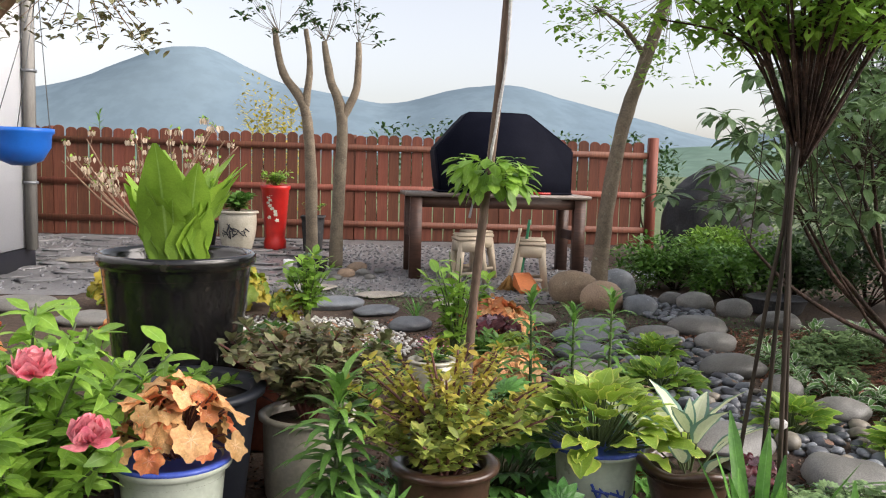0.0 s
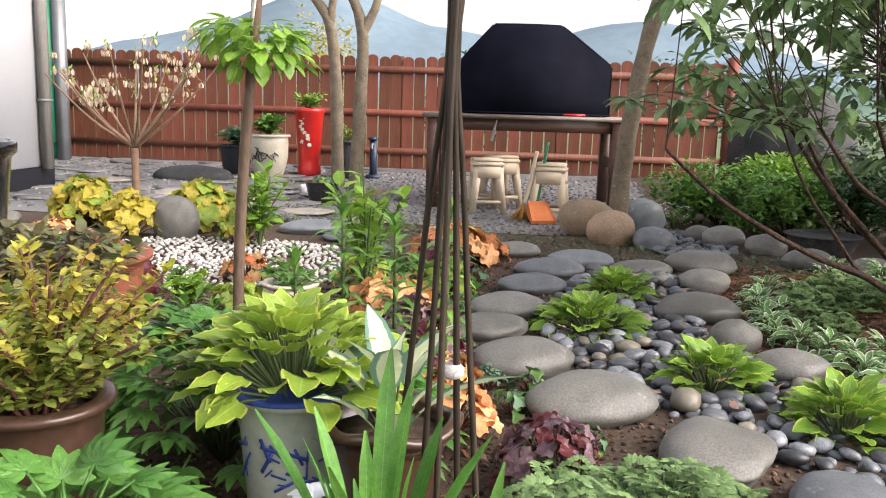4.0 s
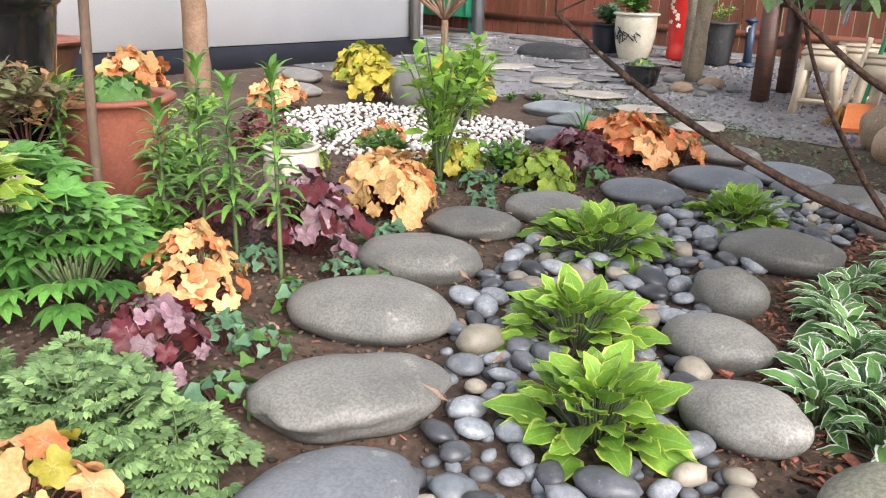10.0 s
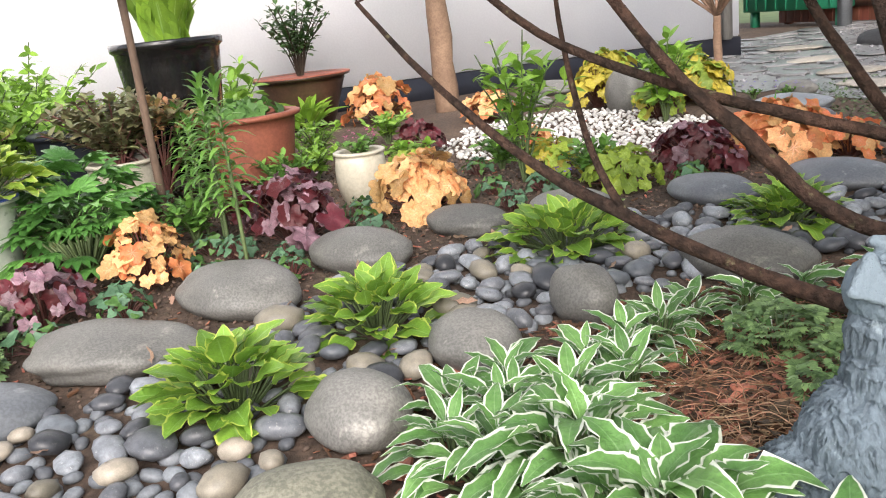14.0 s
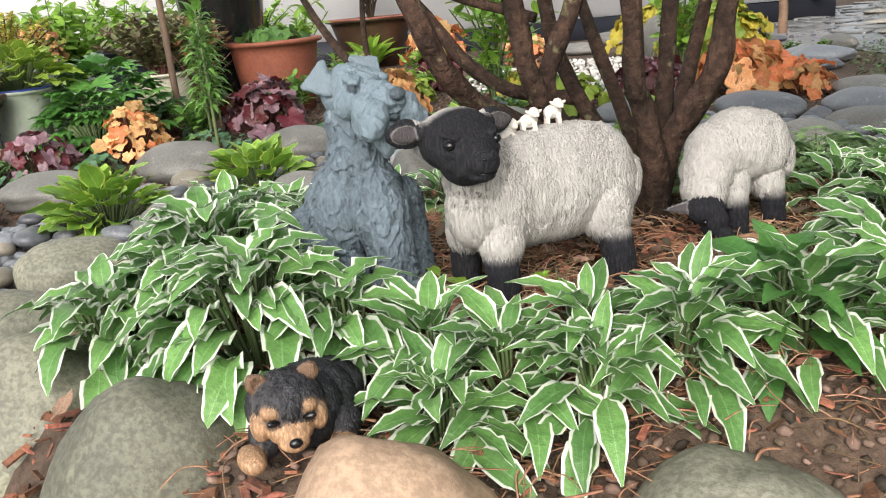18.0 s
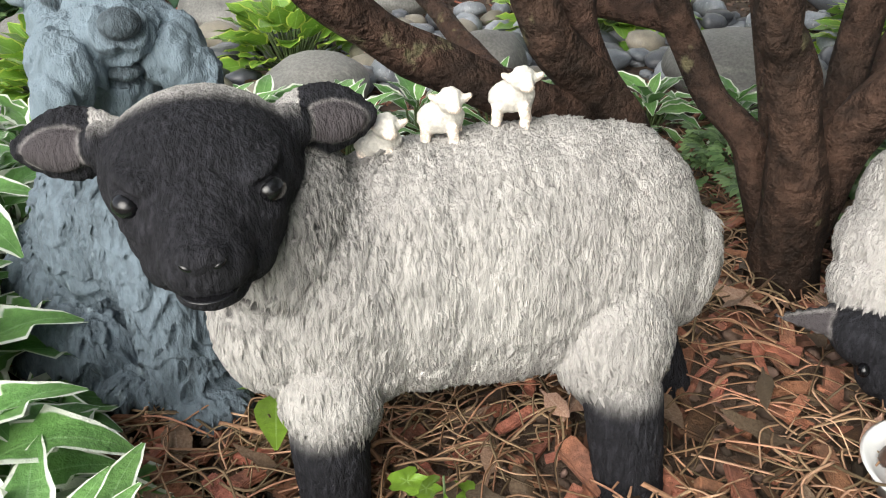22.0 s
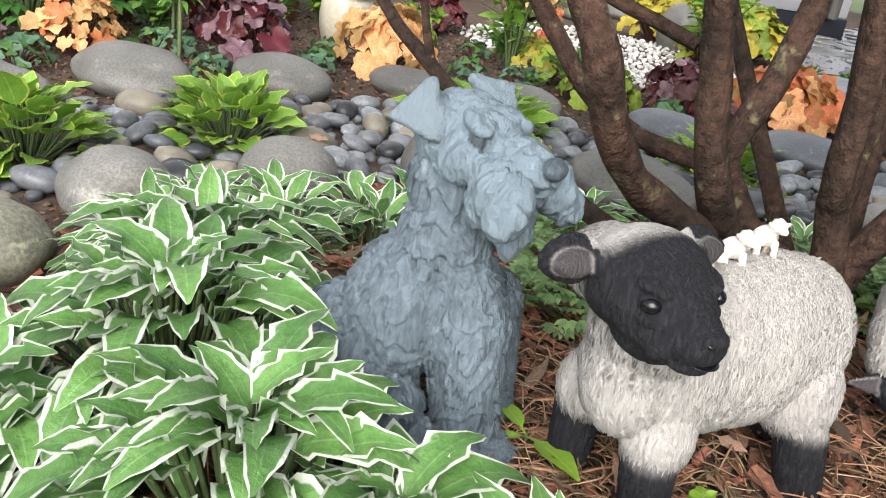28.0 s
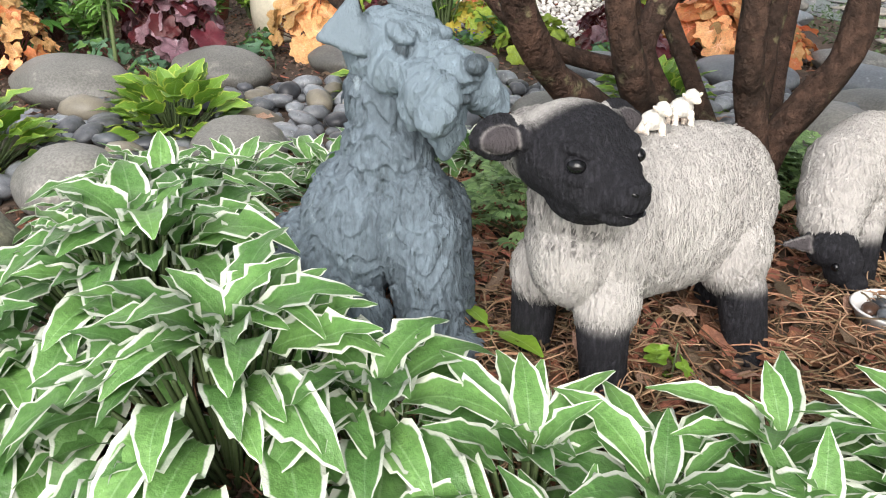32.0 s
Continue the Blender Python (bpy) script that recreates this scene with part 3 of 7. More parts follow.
def patch(name, inside, step, lift, material, label, box):
    """A sheet that lies on the ground where inside(x, y) holds."""
    b = Build()
    xs, ys = np.arange(box[0], box[1], step), np.arange(box[2], box[3], step)
    v, idx, f = [], {}, []
    for i, x in enumerate(xs):
        for j, y in enumerate(ys):
            if inside(x + step / 2, y + step / 2):
                q = []
                for a, c in ((i, j), (i + 1, j), (i + 1, j + 1), (i, j + 1)):
                    if (a, c) not in idx:
                        idx[(a, c)] = len(v)
                        px, py = box[0] + a * step, box[2] + c * step
                        v.append((px, py, height(px, py) + lift))
                    q.append(idx[(a, c)])
                f.append(tuple(q))
    b.add((np.array(v), f, np.zeros((len(v), 2))))
    return tagged(new(name, b.mesh(name, material)), label, kind="structure")


def yard(x, y):
    return y > 10.6 + 0.35 * noise.noise(Vector((x, y, 0))) - 0.25 * (x < 0.6) and -3.5 < x < 4.2 and y < 15.0


def stream(x, y):
    ys = [5.3, 5.75, 6.3, 6.6, 7.0, 7.5, 8.0, 8.4, 9.0]
    lo = np.interp(y, ys, [4.0, 3.85, 3.62, 3.34, 3.1, 2.98, 3.02, 3.1, 3.3])
    hi = np.interp(y, ys, [5.05, 4.85, 4.6, 4.1, 3.86, 3.72, 3.66, 3.8, 3.8])
    return 5.3 < y < 9.0 and lo < x < hi


def mulch(x, y):
    d = (x - 4.3) * 0.879 - (y - 5.6) * 0.476
    return 6.65 < y < 9.4 and x > 3.8 and d < 0.42 and not stream(x, y)


def white_bed(x, y):
    return ((x - 1.05) / 0.85) ** 2 + ((y - 8.75) / 0.8) ** 2 < 1 + 0.3 * noise.noise(Vector((x * 3, y * 3, 4)))


def creeping(x, y):
    c = np.interp(x, [0.8, 2.0, 3.0, 3.6, 4.4, 5.5], [11.0, 10.4, 9.9, 9.75, 9.4, 9.3])
    return abs(y - c) < 0.46 + 0.1 * noise.noise(Vector((x * 4, y * 4, 1)))


patch("paving_bed", yard, 0.12, 0.006, SLATE, "wet dark slate yard", (-3.5, 4.2, 10.2, 15.0))


def scattered(inside, box, gap, count):
    """Points at least gap apart inside a region."""
    cells, pts = {}, []
    for _ in range(count):
        x, y = rnd(box[0], box[1]), rnd(box[2], box[3])
        if not inside(x, y):
            continue
        c = (int(x / gap), int(y / gap))
        if any((x - q[0]) ** 2 + (y - q[1]) ** 2 < gap * gap for a in (-1, 0, 1) for b_ in (-1, 0, 1) for q in cells.get((c[0] + a, c[1] + b_), ())):
            continue
        cells.setdefault(c, []).append((x, y))
        pts.append((x, y))
    return pts


# ---- big stones ----
def stone(x, y, width, top, yaw, depth=0.72, mat=STONE, base=None, label="smooth grey river boulder set in soil", group="edging stones", name="river_stone", rough=0.12):
    z0 = height(x, y) if base is None else base
    h = max(0.05, top - z0)
    p = blob(4, len(bpy.data.objects) * 0.37, (width * 0.52, width * 0.52 * depth, h * 0.62), rough)
    return solid(name, to_mesh(p, name, mat), label, "stone", (x, y, z0 + h * 0.38), yaw, group)


LEFT_EDGE = [(3.69, 5.9, 0.36, 0.1, 83), (3.42, 6.2, 0.42, 0.11, 70), (3.1, 6.56, 0.43, 0.135, 27), (2.87, 7.0, 0.39, 0.12, 27), (2.72, 7.45, 0.33, 0.1, 26),
             (2.8, 7.84, 0.35, 0.11, 22), (2.92, 8.39, 0.34, 0.1, 17), (3.03, 8.89, 0.39, 0.1, 14), (3.24, 9.25, 0.39, 0.1, 10), (3.6, 9.05, 0.34, 0.09, 6), (2.8, 9.51, 0.34, 0.09, 15)]
for i, (x, y, wd, tp, yw) in enumerate(LEFT_EDGE):
    stone(x, y, wd * 1.06, tp, yw, 0.72, STONE_B if i in (0, 6, 7, 8) else STONE, rough=0.2 if i == 1 else 0.1)
RIGHT_EDGE = [(3.99, 9.23, 0.43, 0.14, 1), (3.89, 8.64, 0.27, 0.13, 3), (3.72, 7.95, 0.4, 0.13, 10), (3.76, 7.42, 0.22, 0.14, 7), (3.89, 7.07, 0.28, 0.12, 5),
              (4.1, 6.74, 0.28, 0.12, 0), (4.43, 6.58, 0.27, 0.12, 93), (4.74, 6.55, 0.2, 0.1, 100)]
for i, (x, y, wd, tp, yw) in enumerate(RIGHT_EDGE):
    stone(x, y, wd, tp, yw, 0.75, STONE_M if i > 5 else STONE)
FRONT = [(5.03, 6.7, 0.34, 0.1, 120), (5.29, 6.94, 0.31, 0.12, 118), (5.53, 7.265, 0.31, 0.125, 86), (5.57, 7.65, 0.33, 0.06, 75), (5.52, 8.0, 0.32, 0.0, 60), (5.72, 8.32, 0.4, 0.03, 50)]
for i, (x, y, wd, tp, yw) in enumerate(FRONT):
    stone(x, y, wd, tp, yw, 0.85, STONE_T if i == 2 else STONE_M, -0.3, "large mossy rounded boulder at the bed's edge", "boulders along the walk", "boulder")
stone(3.36, 10.66, 0.44, 0.29, 7, 0.9, STONE_T, label="round tan boulder near the table", group="boulders by the tree", name="boulder")
stone(3.53, 10.24, 0.36, 0.25, 6, 0.9, STONE_T, label="round tan boulder near the table", group="boulders by the tree", name="boulder")
stone(3.84, 11.0, 0.38, 0.27, 2, 0.9, STONE_B, label="round dark blue-grey boulder near the table", group="boulders by the tree", name="boulder")
stone(3.81, 10.08, 0.28, 0.16, 3, 0.9, STONE_B, label="round grey boulder near the table", group="boulders by the tree", name="boulder")
UPPER = [(4.23, 10.5, 0.23, 0.13, -13), (4.37, 10.3, 0.3, 0.16, -15), (4.6, 10.02, 0.29, 0.15, -17), (4.72, 9.47, 0.33, 0.14, -20), (0.82, 10.5, 0.26, 0.12, 29), (1.26, 10.1, 0.48, 0.1, 27),
         (1.85, 9.2, 0.33, 0.1, 26), (1.6, 9.85, 0.4, 0.07, 40), (0.5, 9.35, 0.3, 0.33, 10), (-0.35, 9.0, 0.4, 0.14, 30), (-1.0, 9.5, 0.5, 0.16, 20), (0.1, 10.3, 0.35, 0.1, 60), (5.0, 9.1, 0.35, 0.16, -25)]
for x, y, wd, tp, yw in UPPER:
    stone(x, y, wd, tp, yw, 0.7, STONE_B if tp < 0.12 else STONE)
for x, y, r in ((1.25, 12.0, 0.1), (1.42, 12.15, 0.08), (1.15, 11.75, 0.07), (1.5, 11.85, 0.06), (1.35, 12.35, 0.12), (1.6, 12.3, 0.07), (0.95, 12.4, 0.09)):
    stone(x, y, r * 2, height(x, y) + r * 0.9, 30, 0.8, STONE_T if r > 0.09 else STONE, label="small round stone at the foot of the trees", group="stones round the trees")
# great dark rock by the fence
rk = blob(5, 4.2, (0.72, 0.6, 0.95), 0.28, freq=1.1)
solid("garden_rock", to_mesh(rk, "garden_rock", ROCK), "tall dark weathered garden rock before the fence", "rock", (5.75, 13.2, height(5.75, 13.2) + 0.3), 20)

# ---- stepping stones and flags ----
FLAGS = [(-1.6, 12.45, 0.6), (-0.55, 11.85, 0.55), (0.35, 11.4, 0.5), (0.95, 11.05, 0.55), (1.6, 10.7, 0.45), (2.23, 10.35, 0.45)]
for x, y, wd in FLAGS:
    p = blob(3, x * 2 + 5, (wd * 0.5, wd * 0.36, 0.022), 0.22)
    solid("flagstone", to_mesh(p, "flagstone", FLAG), "flat buff stepping stone in creeping groundcover", "flagstone", (x, y, height(x, y) + 0.018), rnd(0, 90), "stepping stones")
slates = thing("slate_paving", "dark wet slate slabs laid irregularly", "paving", kind="structure")
protos = [to_mesh(blob(2, 30 + k, (0.21, 0.15, 0.012), 0.3), "slate", SLATE) for k in range(5)]
for x, y in scattered(lambda x, y: yard(x, y) and 11.0 < y and x < 1.0, (-3.3, 1.2, 10.6, 14.8), 0.33, 900)[:90]:
    part("slate", protos[int(rnd(0, 5))], slates, m=pose(x, y, height(x, y) + 0.012, rnd(-1, 1), rnd(-1, 1), rnd(0, 360)))

# ---- gravel, pebbles, mulch ----
b = Build()
gr = [blob(1, 50 + k, (1, 0.75, 0.5), 0.2) for k in range(4)]
for x, y in scattered(lambda x, y: yard(x, y) and (x > 1.0 or rnd() < 0.25), (-3, 4.2, 10.4, 14.5), 0.05, 9000):
    s = rnd(0.012, 0.034)
    b.add(gr[int(rnd(0, 4))], pose(x, y, height(x, y) + 0.008, rnd(0, 20), 0, rnd(0, 360)) @ Matrix.Scale(s, 4))
tagged(new("gravel", b.mesh("gravel", GRAVEL)), "dark slate gravel strewn over the yard", "gravel", kind="stuff")
bed = thing("pebble_bed", "dry stream of smooth grey-blue river pebbles", "pebbles", kind="structure")
pp = [to_mesh(blob(2, 70 + k, (1, 0.66 + 0.08 * (k % 3), 0.42 + 0.06 * (k % 4)), 0.2), "pebble", PEBBLE_T if k in (2, 7) else PEBBLE_D if k == 5 else PEBBLE) for k in range(10)]
top = sorted(scattered(stream, (2.9, 5.1, 5.3, 9.05), 0.074, 14000), key=lambda q: q[1])
rest = Build()
raw = [blob(2, 90 + k, (1, 0.75, 0.55), 0.16) for k in range(5)]
CLUMPS = ((3.88, 6.5), (3.56, 6.9), (3.17, 7.64), (3.38, 8.36))
top = [q for q in top if min(math.hypot(q[0] - c[0], q[1] - c[1]) for c in CLUMPS) > 0.13]
for i, (x, y) in enumerate(top):
    s = rnd(0.03, 0.058) * (1.35 if rnd() < 0.14 else 1.0)
    m = pose(x, y, height(x, y) + 0.012 + s * 0.32, rnd(-18, 18), rnd(-18, 18), rnd(0, 360)) @ Matrix.Scale(s, 4)
    if i < 300:
        part("pebble", pp[int(rnd(0, 10))], bed, m=m)
    else:
        rest.add(raw[int(rnd(0, 5))], m, int(rnd(0, 9)) // 8)
for x, y in scattered(stream, (2.9, 5.1, 5.3, 9.05), 0.045, 8000):
    rest.add(raw[int(rnd(0, 5))], pose(x, y, height(x, y) + 0.006, rnd(-20, 20), rnd(-20, 20), rnd(0, 360)) @ Matrix.Scale(rnd(0.018, 0.032), 4))
for x, y in scattered(lambda x, y: ((x - 4.05) / 0.35) ** 2 + ((y - 10.2) / 0.6) ** 2 < 1, (3.6, 4.5, 9.5, 10.9), 0.06, 900):
    rest.add(raw[int(rnd(0, 5))], pose(x, y, height(x, y) + 0.02, rnd(-20, 20), rnd(-20, 20), rnd(0, 360)) @ Matrix.Scale(rnd(0.025, 0.05), 4))
tagged(part("small_pebbles", rest.mesh("small_pebbles", [PEBBLE_I, PEBBLE_T]), bed), kind="stuff")
b = Build()
for x, y in scattered(white_bed, (0.0, 2.2, 7.7, 9.8), 0.032, 9000):
    b.add(gr[int(rnd(0, 4))], pose(x, y, height(x, y) + 0.012, rnd(0, 30), rnd(0, 30), rnd(0, 360)) @ Matrix.Scale(rnd(0.014, 0.026), 4))
tagged(new("white_pebbles", b.mesh("white_pebbles", WHITE_P)), "white marble pebbles between the flowers", "pebbles", kind="stuff")
b = Build()
chip = block(1, 0.42, 0.16, 0.0)
shard = blob(1, 3, (0.5, 0.2, 0.07), 0.5)
for x, y in scattered(mulch, (3.8, 5.9, 6.6, 9.4), 0.019, 34000):
    s = rnd(0.012, 0.038) * (1.5 if rnd() < 0.1 else 1)
    b.add(chip if rnd() < 0.45 else shard, pose(x, y, height(x, y) + rnd(0.004, 0.016), rnd(-28, 28), rnd(-28, 28), rnd(0, 360)) @ Matrix.Diagonal((s, s * rnd(0.5, 1.1), s * rnd(0.6, 1.4), 1)))
for x, y in scattered(lambda x, y: 5.3 < y < 9.6 and 0.6 < x < 4.3 and not stream(x, y), (0.6, 4.3, 5.3, 9.6), 0.06, 9000):
    s = rnd(0.012, 0.035)
    b.add(chip if rnd() < 0.45 else shard, pose(x, y, height(x, y) + rnd(0.003, 0.008), rnd(-25, 25), rnd(-25, 25), rnd(0, 360)) @ Matrix.Diagonal((s, s * rnd(0.5, 1), s * rnd(0.6, 1.4), 1)))
tagged(new("bark_mulch", b.mesh("bark_mulch", CHIP, False)), "red-brown bark chips covering the bed", "mulch", kind="stuff")
b = Build()
for x, y in scattered(lambda x, y: 5.2 < y < 9.6 and 0.6 < x < 4.3 and not stream(x, y), (0.6, 4.3, 5.2, 9.6), 0.027, 34000) + scattered(lambda x, y: mulch(x, y) and 4.6 < x, (4.6, 5.6, 7.0, 8.6), 0.014, 22000):
    s = rnd(0.004, 0.013)
    b.add(gr[int(rnd(0, 4))], pose(x, y, height(x, y) + 0.003, rnd(0, 40), rnd(0, 40), rnd(0, 360)) @ Matrix.Scale(s, 4))
tagged(new("soil_crumbs", b.mesh("soil_crumbs", CRUMB)), "brown soil crumbs strewn over the beds", "soil", kind="stuff")
b = Build()
for x, y in scattered(lambda x, y: mulch(x, y) and y > 7.0, (4.0, 5.6, 7.0, 9.0), 0.016, 22000)[:4400]:
    L = rnd(0.03, 0.1)
    a = rnd(0, 6.28) if rnd() < 0.5 else noise.noise(Vector((x * 4, y * 4, 2))) * 5
    z = height(x, y) + rnd(0.012, 0.032)
    r = 0.001 if rnd() < 0.93 else 0.0022
    b.add(tube([(x, y, z), (x + L * 0.5 * math.cos(a), y + L * 0.5 * math.sin(a), z + rnd(0, 0.014)), (x + L * math.cos(a + 0.2), y + L * math.sin(a + 0.2), z - 0.004)], [r] * 3, 3))
tagged(new("dry_needles", b.mesh("dry_needles", STRAW)), "dry brown pine needles and grass stalks", "litter", kind="stuff")
b = Build()
for x, y in scattered(lambda x, y: mulch(x, y) and 4.45 < x < 5.45, (4.45, 5.45, 7.25, 8.3), 0.03, 6000)[:900]:
    L = rnd(0.02, 0.055)
    b.add(block(1, rnd(0.25, 0.5), rnd(0.1, 0.2), 0.04), pose(x, y, height(x, y) + rnd(0.004, 0.02), rnd(-25, 25), rnd(-22, 22), rnd(0, 360)) @ Matrix.Diagonal((L, L * rnd(0.6, 1), L * rnd(0.6, 1.2), 1)))
tagged(new("bark_pieces", b.mesh("bark_pieces", CHIP_L, False)), "larger red-brown bark pieces round the lambs", "mulch", kind="stuff")
b = Build()
for x, y in scattered(lambda x, y: mulch(x, y) and noise.noise(Vector((x * 5, y * 5, 3))) > -0.15, (4.55, 5.4, 7.25, 8.3), 0.011, 16000)[:4200]:
    L, a = rnd(0.025, 0.085), rnd(0, 6.28)
    z = height(x, y) + rnd(0.012, 0.036)
    bend = rnd(-0.8, 0.8)
    b.add(tube([(x, y, z), (x + L * 0.5 * math.cos(a), y + L * 0.5 * math.sin(a), z + rnd(-0.006, 0.012)), (x + L * math.cos(a + bend), y + L * math.sin(a + bend), z - 0.004)], [rnd(0.0006, 0.0014)] * 3, 3))
tagged(new("dry_grass", b.mesh("dry_grass", STRAW_P)), "pale dry grass stalks strewn on the mulch", "litter", kind="stuff")
dl = [to_mesh(leaf(1, rnd(0.3, 0.45), "lance", rnd(-0.8, 0.8), rnd(-0.5, 0.7), 5, 0.08, 0.3, rnd(-0.8, 0.8), 5), "dead_leaf", DEAD) for k in range(8)]
litter = thing("leaf_litter", "fallen brown leaves lying on the mulch", "litter", kind="structure")
for x, y in scattered(mulch, (4.6, 5.3, 7.2, 8.4), 0.045, 2500)[:170] + scattered(mulch, (3.9, 5.7, 6.7, 9.2), 0.1, 1500)[:60] + scattered(stream, (3.0, 4.5, 5.8, 8.8), 0.2, 300)[:24] + scattered(lambda x, y: not stream(x, y), (1.5, 4.0, 5.6, 8.6), 0.2, 300)[:46]:
    part("dead_leaf", dl[int(rnd(0, 8))], litter, m=pose(x, y, height(x, y) + rnd(0.016, 0.034) + (0.03 if stream(x, y) else 0), rnd(-15, 15), rnd(-25, 25), rnd(0, 360)) @ Matrix.Scale(rnd(0.035, 0.075), 4))
b = Build()
lf = leaf(1, 0.55, "oval", 0.4, 0.1, 2, cols=3)
for x, y in scattered(creeping, (0.6, 5.6, 8.8, 11.6), 0.024, 22000) + scattered(lambda x, y: 8.0 < y < 9.4 and 4.1 < x < 5.6 and noise.noise(Vector((x * 3, y * 3, 9))) > 0.0, (4.1, 5.6, 8.0, 9.4), 0.025, 5000):
    b.add(lf, pose(x, y, height(x, y) + rnd(0.0, 0.02), rnd(-10, 60), rnd(-30, 30), rnd(0, 360)) @ Matrix.Scale(rnd(0.018, 0.04), 4))
tagged(new("creeping_groundcover", b.mesh("creeping_groundcover", LEAF_S)), "low grey-green creeping thyme between the stones", "groundcover", kind="stuff")

# ---- house ----
hx, hy = -1.95, 12.05
house = thing("house", "white plastered house with a black plinth", "house", (hx, hy, 0), kind="structure")
part("wall", to_mesh(block(0.25, 13.0, 4.2, 0.01, (-0.125, -6.5, 0.26)), "wall", PLASTER), house)
part("end_wall", to_mesh(block(5.0, 0.25, 4.2, 0.01, (-2.752, -0.128, 0.26)), "end_wall", PLASTER), house)
part("plinth", to_mesh(block(0.25, 13.0, 0.3, 0.006, (-0.112, -6.494, -0.05)), "plinth", PLINTH), house)
part("end_plinth", to_mesh(block(5.0, 0.25, 0.3, 0.006, (-2.75, -0.118, -0.05)), "end_plinth", PLINTH), house)
part("downpipe", to_mesh(block(0.1, 0.09, 3.6, 0.012, (0.062, -0.2, 0.24)), "downpipe", PIPE), house, "square grey downpipe")
for z in (0.9, 2.0):
    part("pipe_bracket", to_mesh(block(0.12, 0.11, 0.03, 0.004, (0.062, -0.2, z)), "pipe_bracket", GREYMETAL), house)
lantern = thing("wall_lamp", "white square wall lamp on the house", "lamp", (-1.9, 9.3, 1.95))
part("housing", to_mesh(block(0.12, 0.2, 0.34, 0.015), "housing", GREYMETAL), lantern)
part("lens", to_mesh(block(0.02, 0.15, 0.26, 0.01, (0.062, 0, 0.04)), "lens", PLASTER), lantern)
shed = thing("green_shed", "green painted panel shed beside the fence", "shed", (-4.25, 14.5, 0.08))
part("wall", to_mesh(block(1.86, 0.3, 1.95, 0.01, (0, 0.1, 0.26)), "wall", GREENPAINT), shed)
for k in range(9):
    part("rib", to_mesh(block(0.05, 0.02, 1.9, 0.006, (-0.84 + k * 0.21, -0.058, 0.28)), "rib", GREENPAINT), shed)
for x in (-0.85, 0.85):
    part("foot", to_mesh(block(0.1, 0.1, 0.3, 0.008, (x, 0.1, -0.02)), "foot", GREENPAINT), shed)
part("cross_rail", to_mesh(block(1.84, 0.03, 0.08, 0.008, (0, -0.07, 1.1)), "cross_rail", GREENPAINT), shed)
part("post", to_mesh(block(0.14, 0.14, 2.2, 0.02, (1.03, 0.0, -0.02)), "post", GREYMETAL), shed)

# ---- fence ----
FY = 15.0
fence = thing("board_fence", "red-brown stained wooden board fence", "fence", (0, FY, 0.1))


def picket(wd, h):
    bm = bmesh.new()
    outline = [(-wd / 2, 0), (wd / 2, 0), (wd / 2, h - 0.05)] + [(wd / 2 * math.cos(a), h - 0.05 + 0.05 * math.sin(a)) for a in np.linspace(0.35, math.pi - 0.35, 6)] + [(-wd / 2, h - 0.05)]
    face = bm.faces.new([bm.verts.new((x, -0.01, z)) for x, z in outline])
    ext = bmesh.ops.extrude_face_region(bm, geom=[face])
    for e in ext["geom"]:
        if isinstance(e, bmesh.types.BMVert):
            e.co.y += 0.02
    bmesh.ops.recalc_face_normals(bm, faces=list(bm.faces))
    return proto_bm(bm)


boards = [to_mesh(picket(0.142, 1.45 + 0.012 * k), "board", FENCE, False) for k in range(3)]
for i in range(66):
    part("board", boards[int(rnd(0, 3))], fence, m=pose(-5.0 + i * 0.157, rnd(-0.003, 0.003), 0.04, 0, rnd(-0.4, 0.4), 0))
for z in (0.22, 0.72, 1.28):
    part("rail", to_mesh(block(10.5, 0.03, 0.085, 0.005, (0.1, -0.028, z)), "rail", FENCE), fence)
for k in range(6):
    part("post", to_mesh(block(0.1, 0.1, 1.5, 0.008, (-4.95 + k * 2.04, 0.062, 0)), "post", FENCE), fence)
part("gate_post", to_mesh(block(0.13, 0.13, 1.6, 0.01, (5.42, 0, -0.02)), "gate_post", FENCE), fence)

# ---- barbecue table ----
table = thing("barbecue_table", "sturdy dark wooden outdoor table with weathered top", "table", (2.82, 12.35, 0.02), 4)
for k in range(6):
    part("top_board", to_mesh(block(1.98, 0.128, 0.04, 0.005, (0, -0.335 + k * 0.134, 0.855)), "top_board", WOOD_G), table)
for sx in (-0.88, 0.88):
    for sy in (-0.32, 0.32):
        part("leg", to_mesh(block(0.12, 0.12, 0.86, 0.008, (sx, sy, -0.01)), "leg", WOOD), table)
    part("side_rail", to_mesh(block(0.05, 0.52, 0.1, 0.006, (sx, 0, 0.4)), "side_rail", WOOD), table)
for sy in (-0.33, 0.33):
    part("apron", to_mesh(block(1.64, 0.04, 0.11, 0.006, (0, sy, 0.742)), "apron", WOOD), table)
grill = thing("covered_grill", "barbecue grill under a black cloth cover", "grill cover", (2.9, 12.38, 0.92), 4)
bm = bmesh.new()
prof = [(-0.7, 0), (-0.76, 0.46), (-0.42, 0.86), (0.24, 0.86), (0.72, 0.48), (0.72, 0)]
ringA = [bm.verts.new((x, -0.3 + (0.1 if z > 0.6 else 0), z)) for x, z in prof]
ringB = [bm.verts.new((x, 0.3 - (0.1 if z > 0.6 else 0), z)) for x, z in prof]
bm.faces.new(ringA)
bm.faces.new(list(reversed(ringB)))
for i in range(6):
    bm.faces.new((ringA[i], ringB[i], ringB[(i + 1) % 6], ringA[(i + 1) % 6]))
bmesh.ops.recalc_face_normals(bm, faces=list(bm.faces))
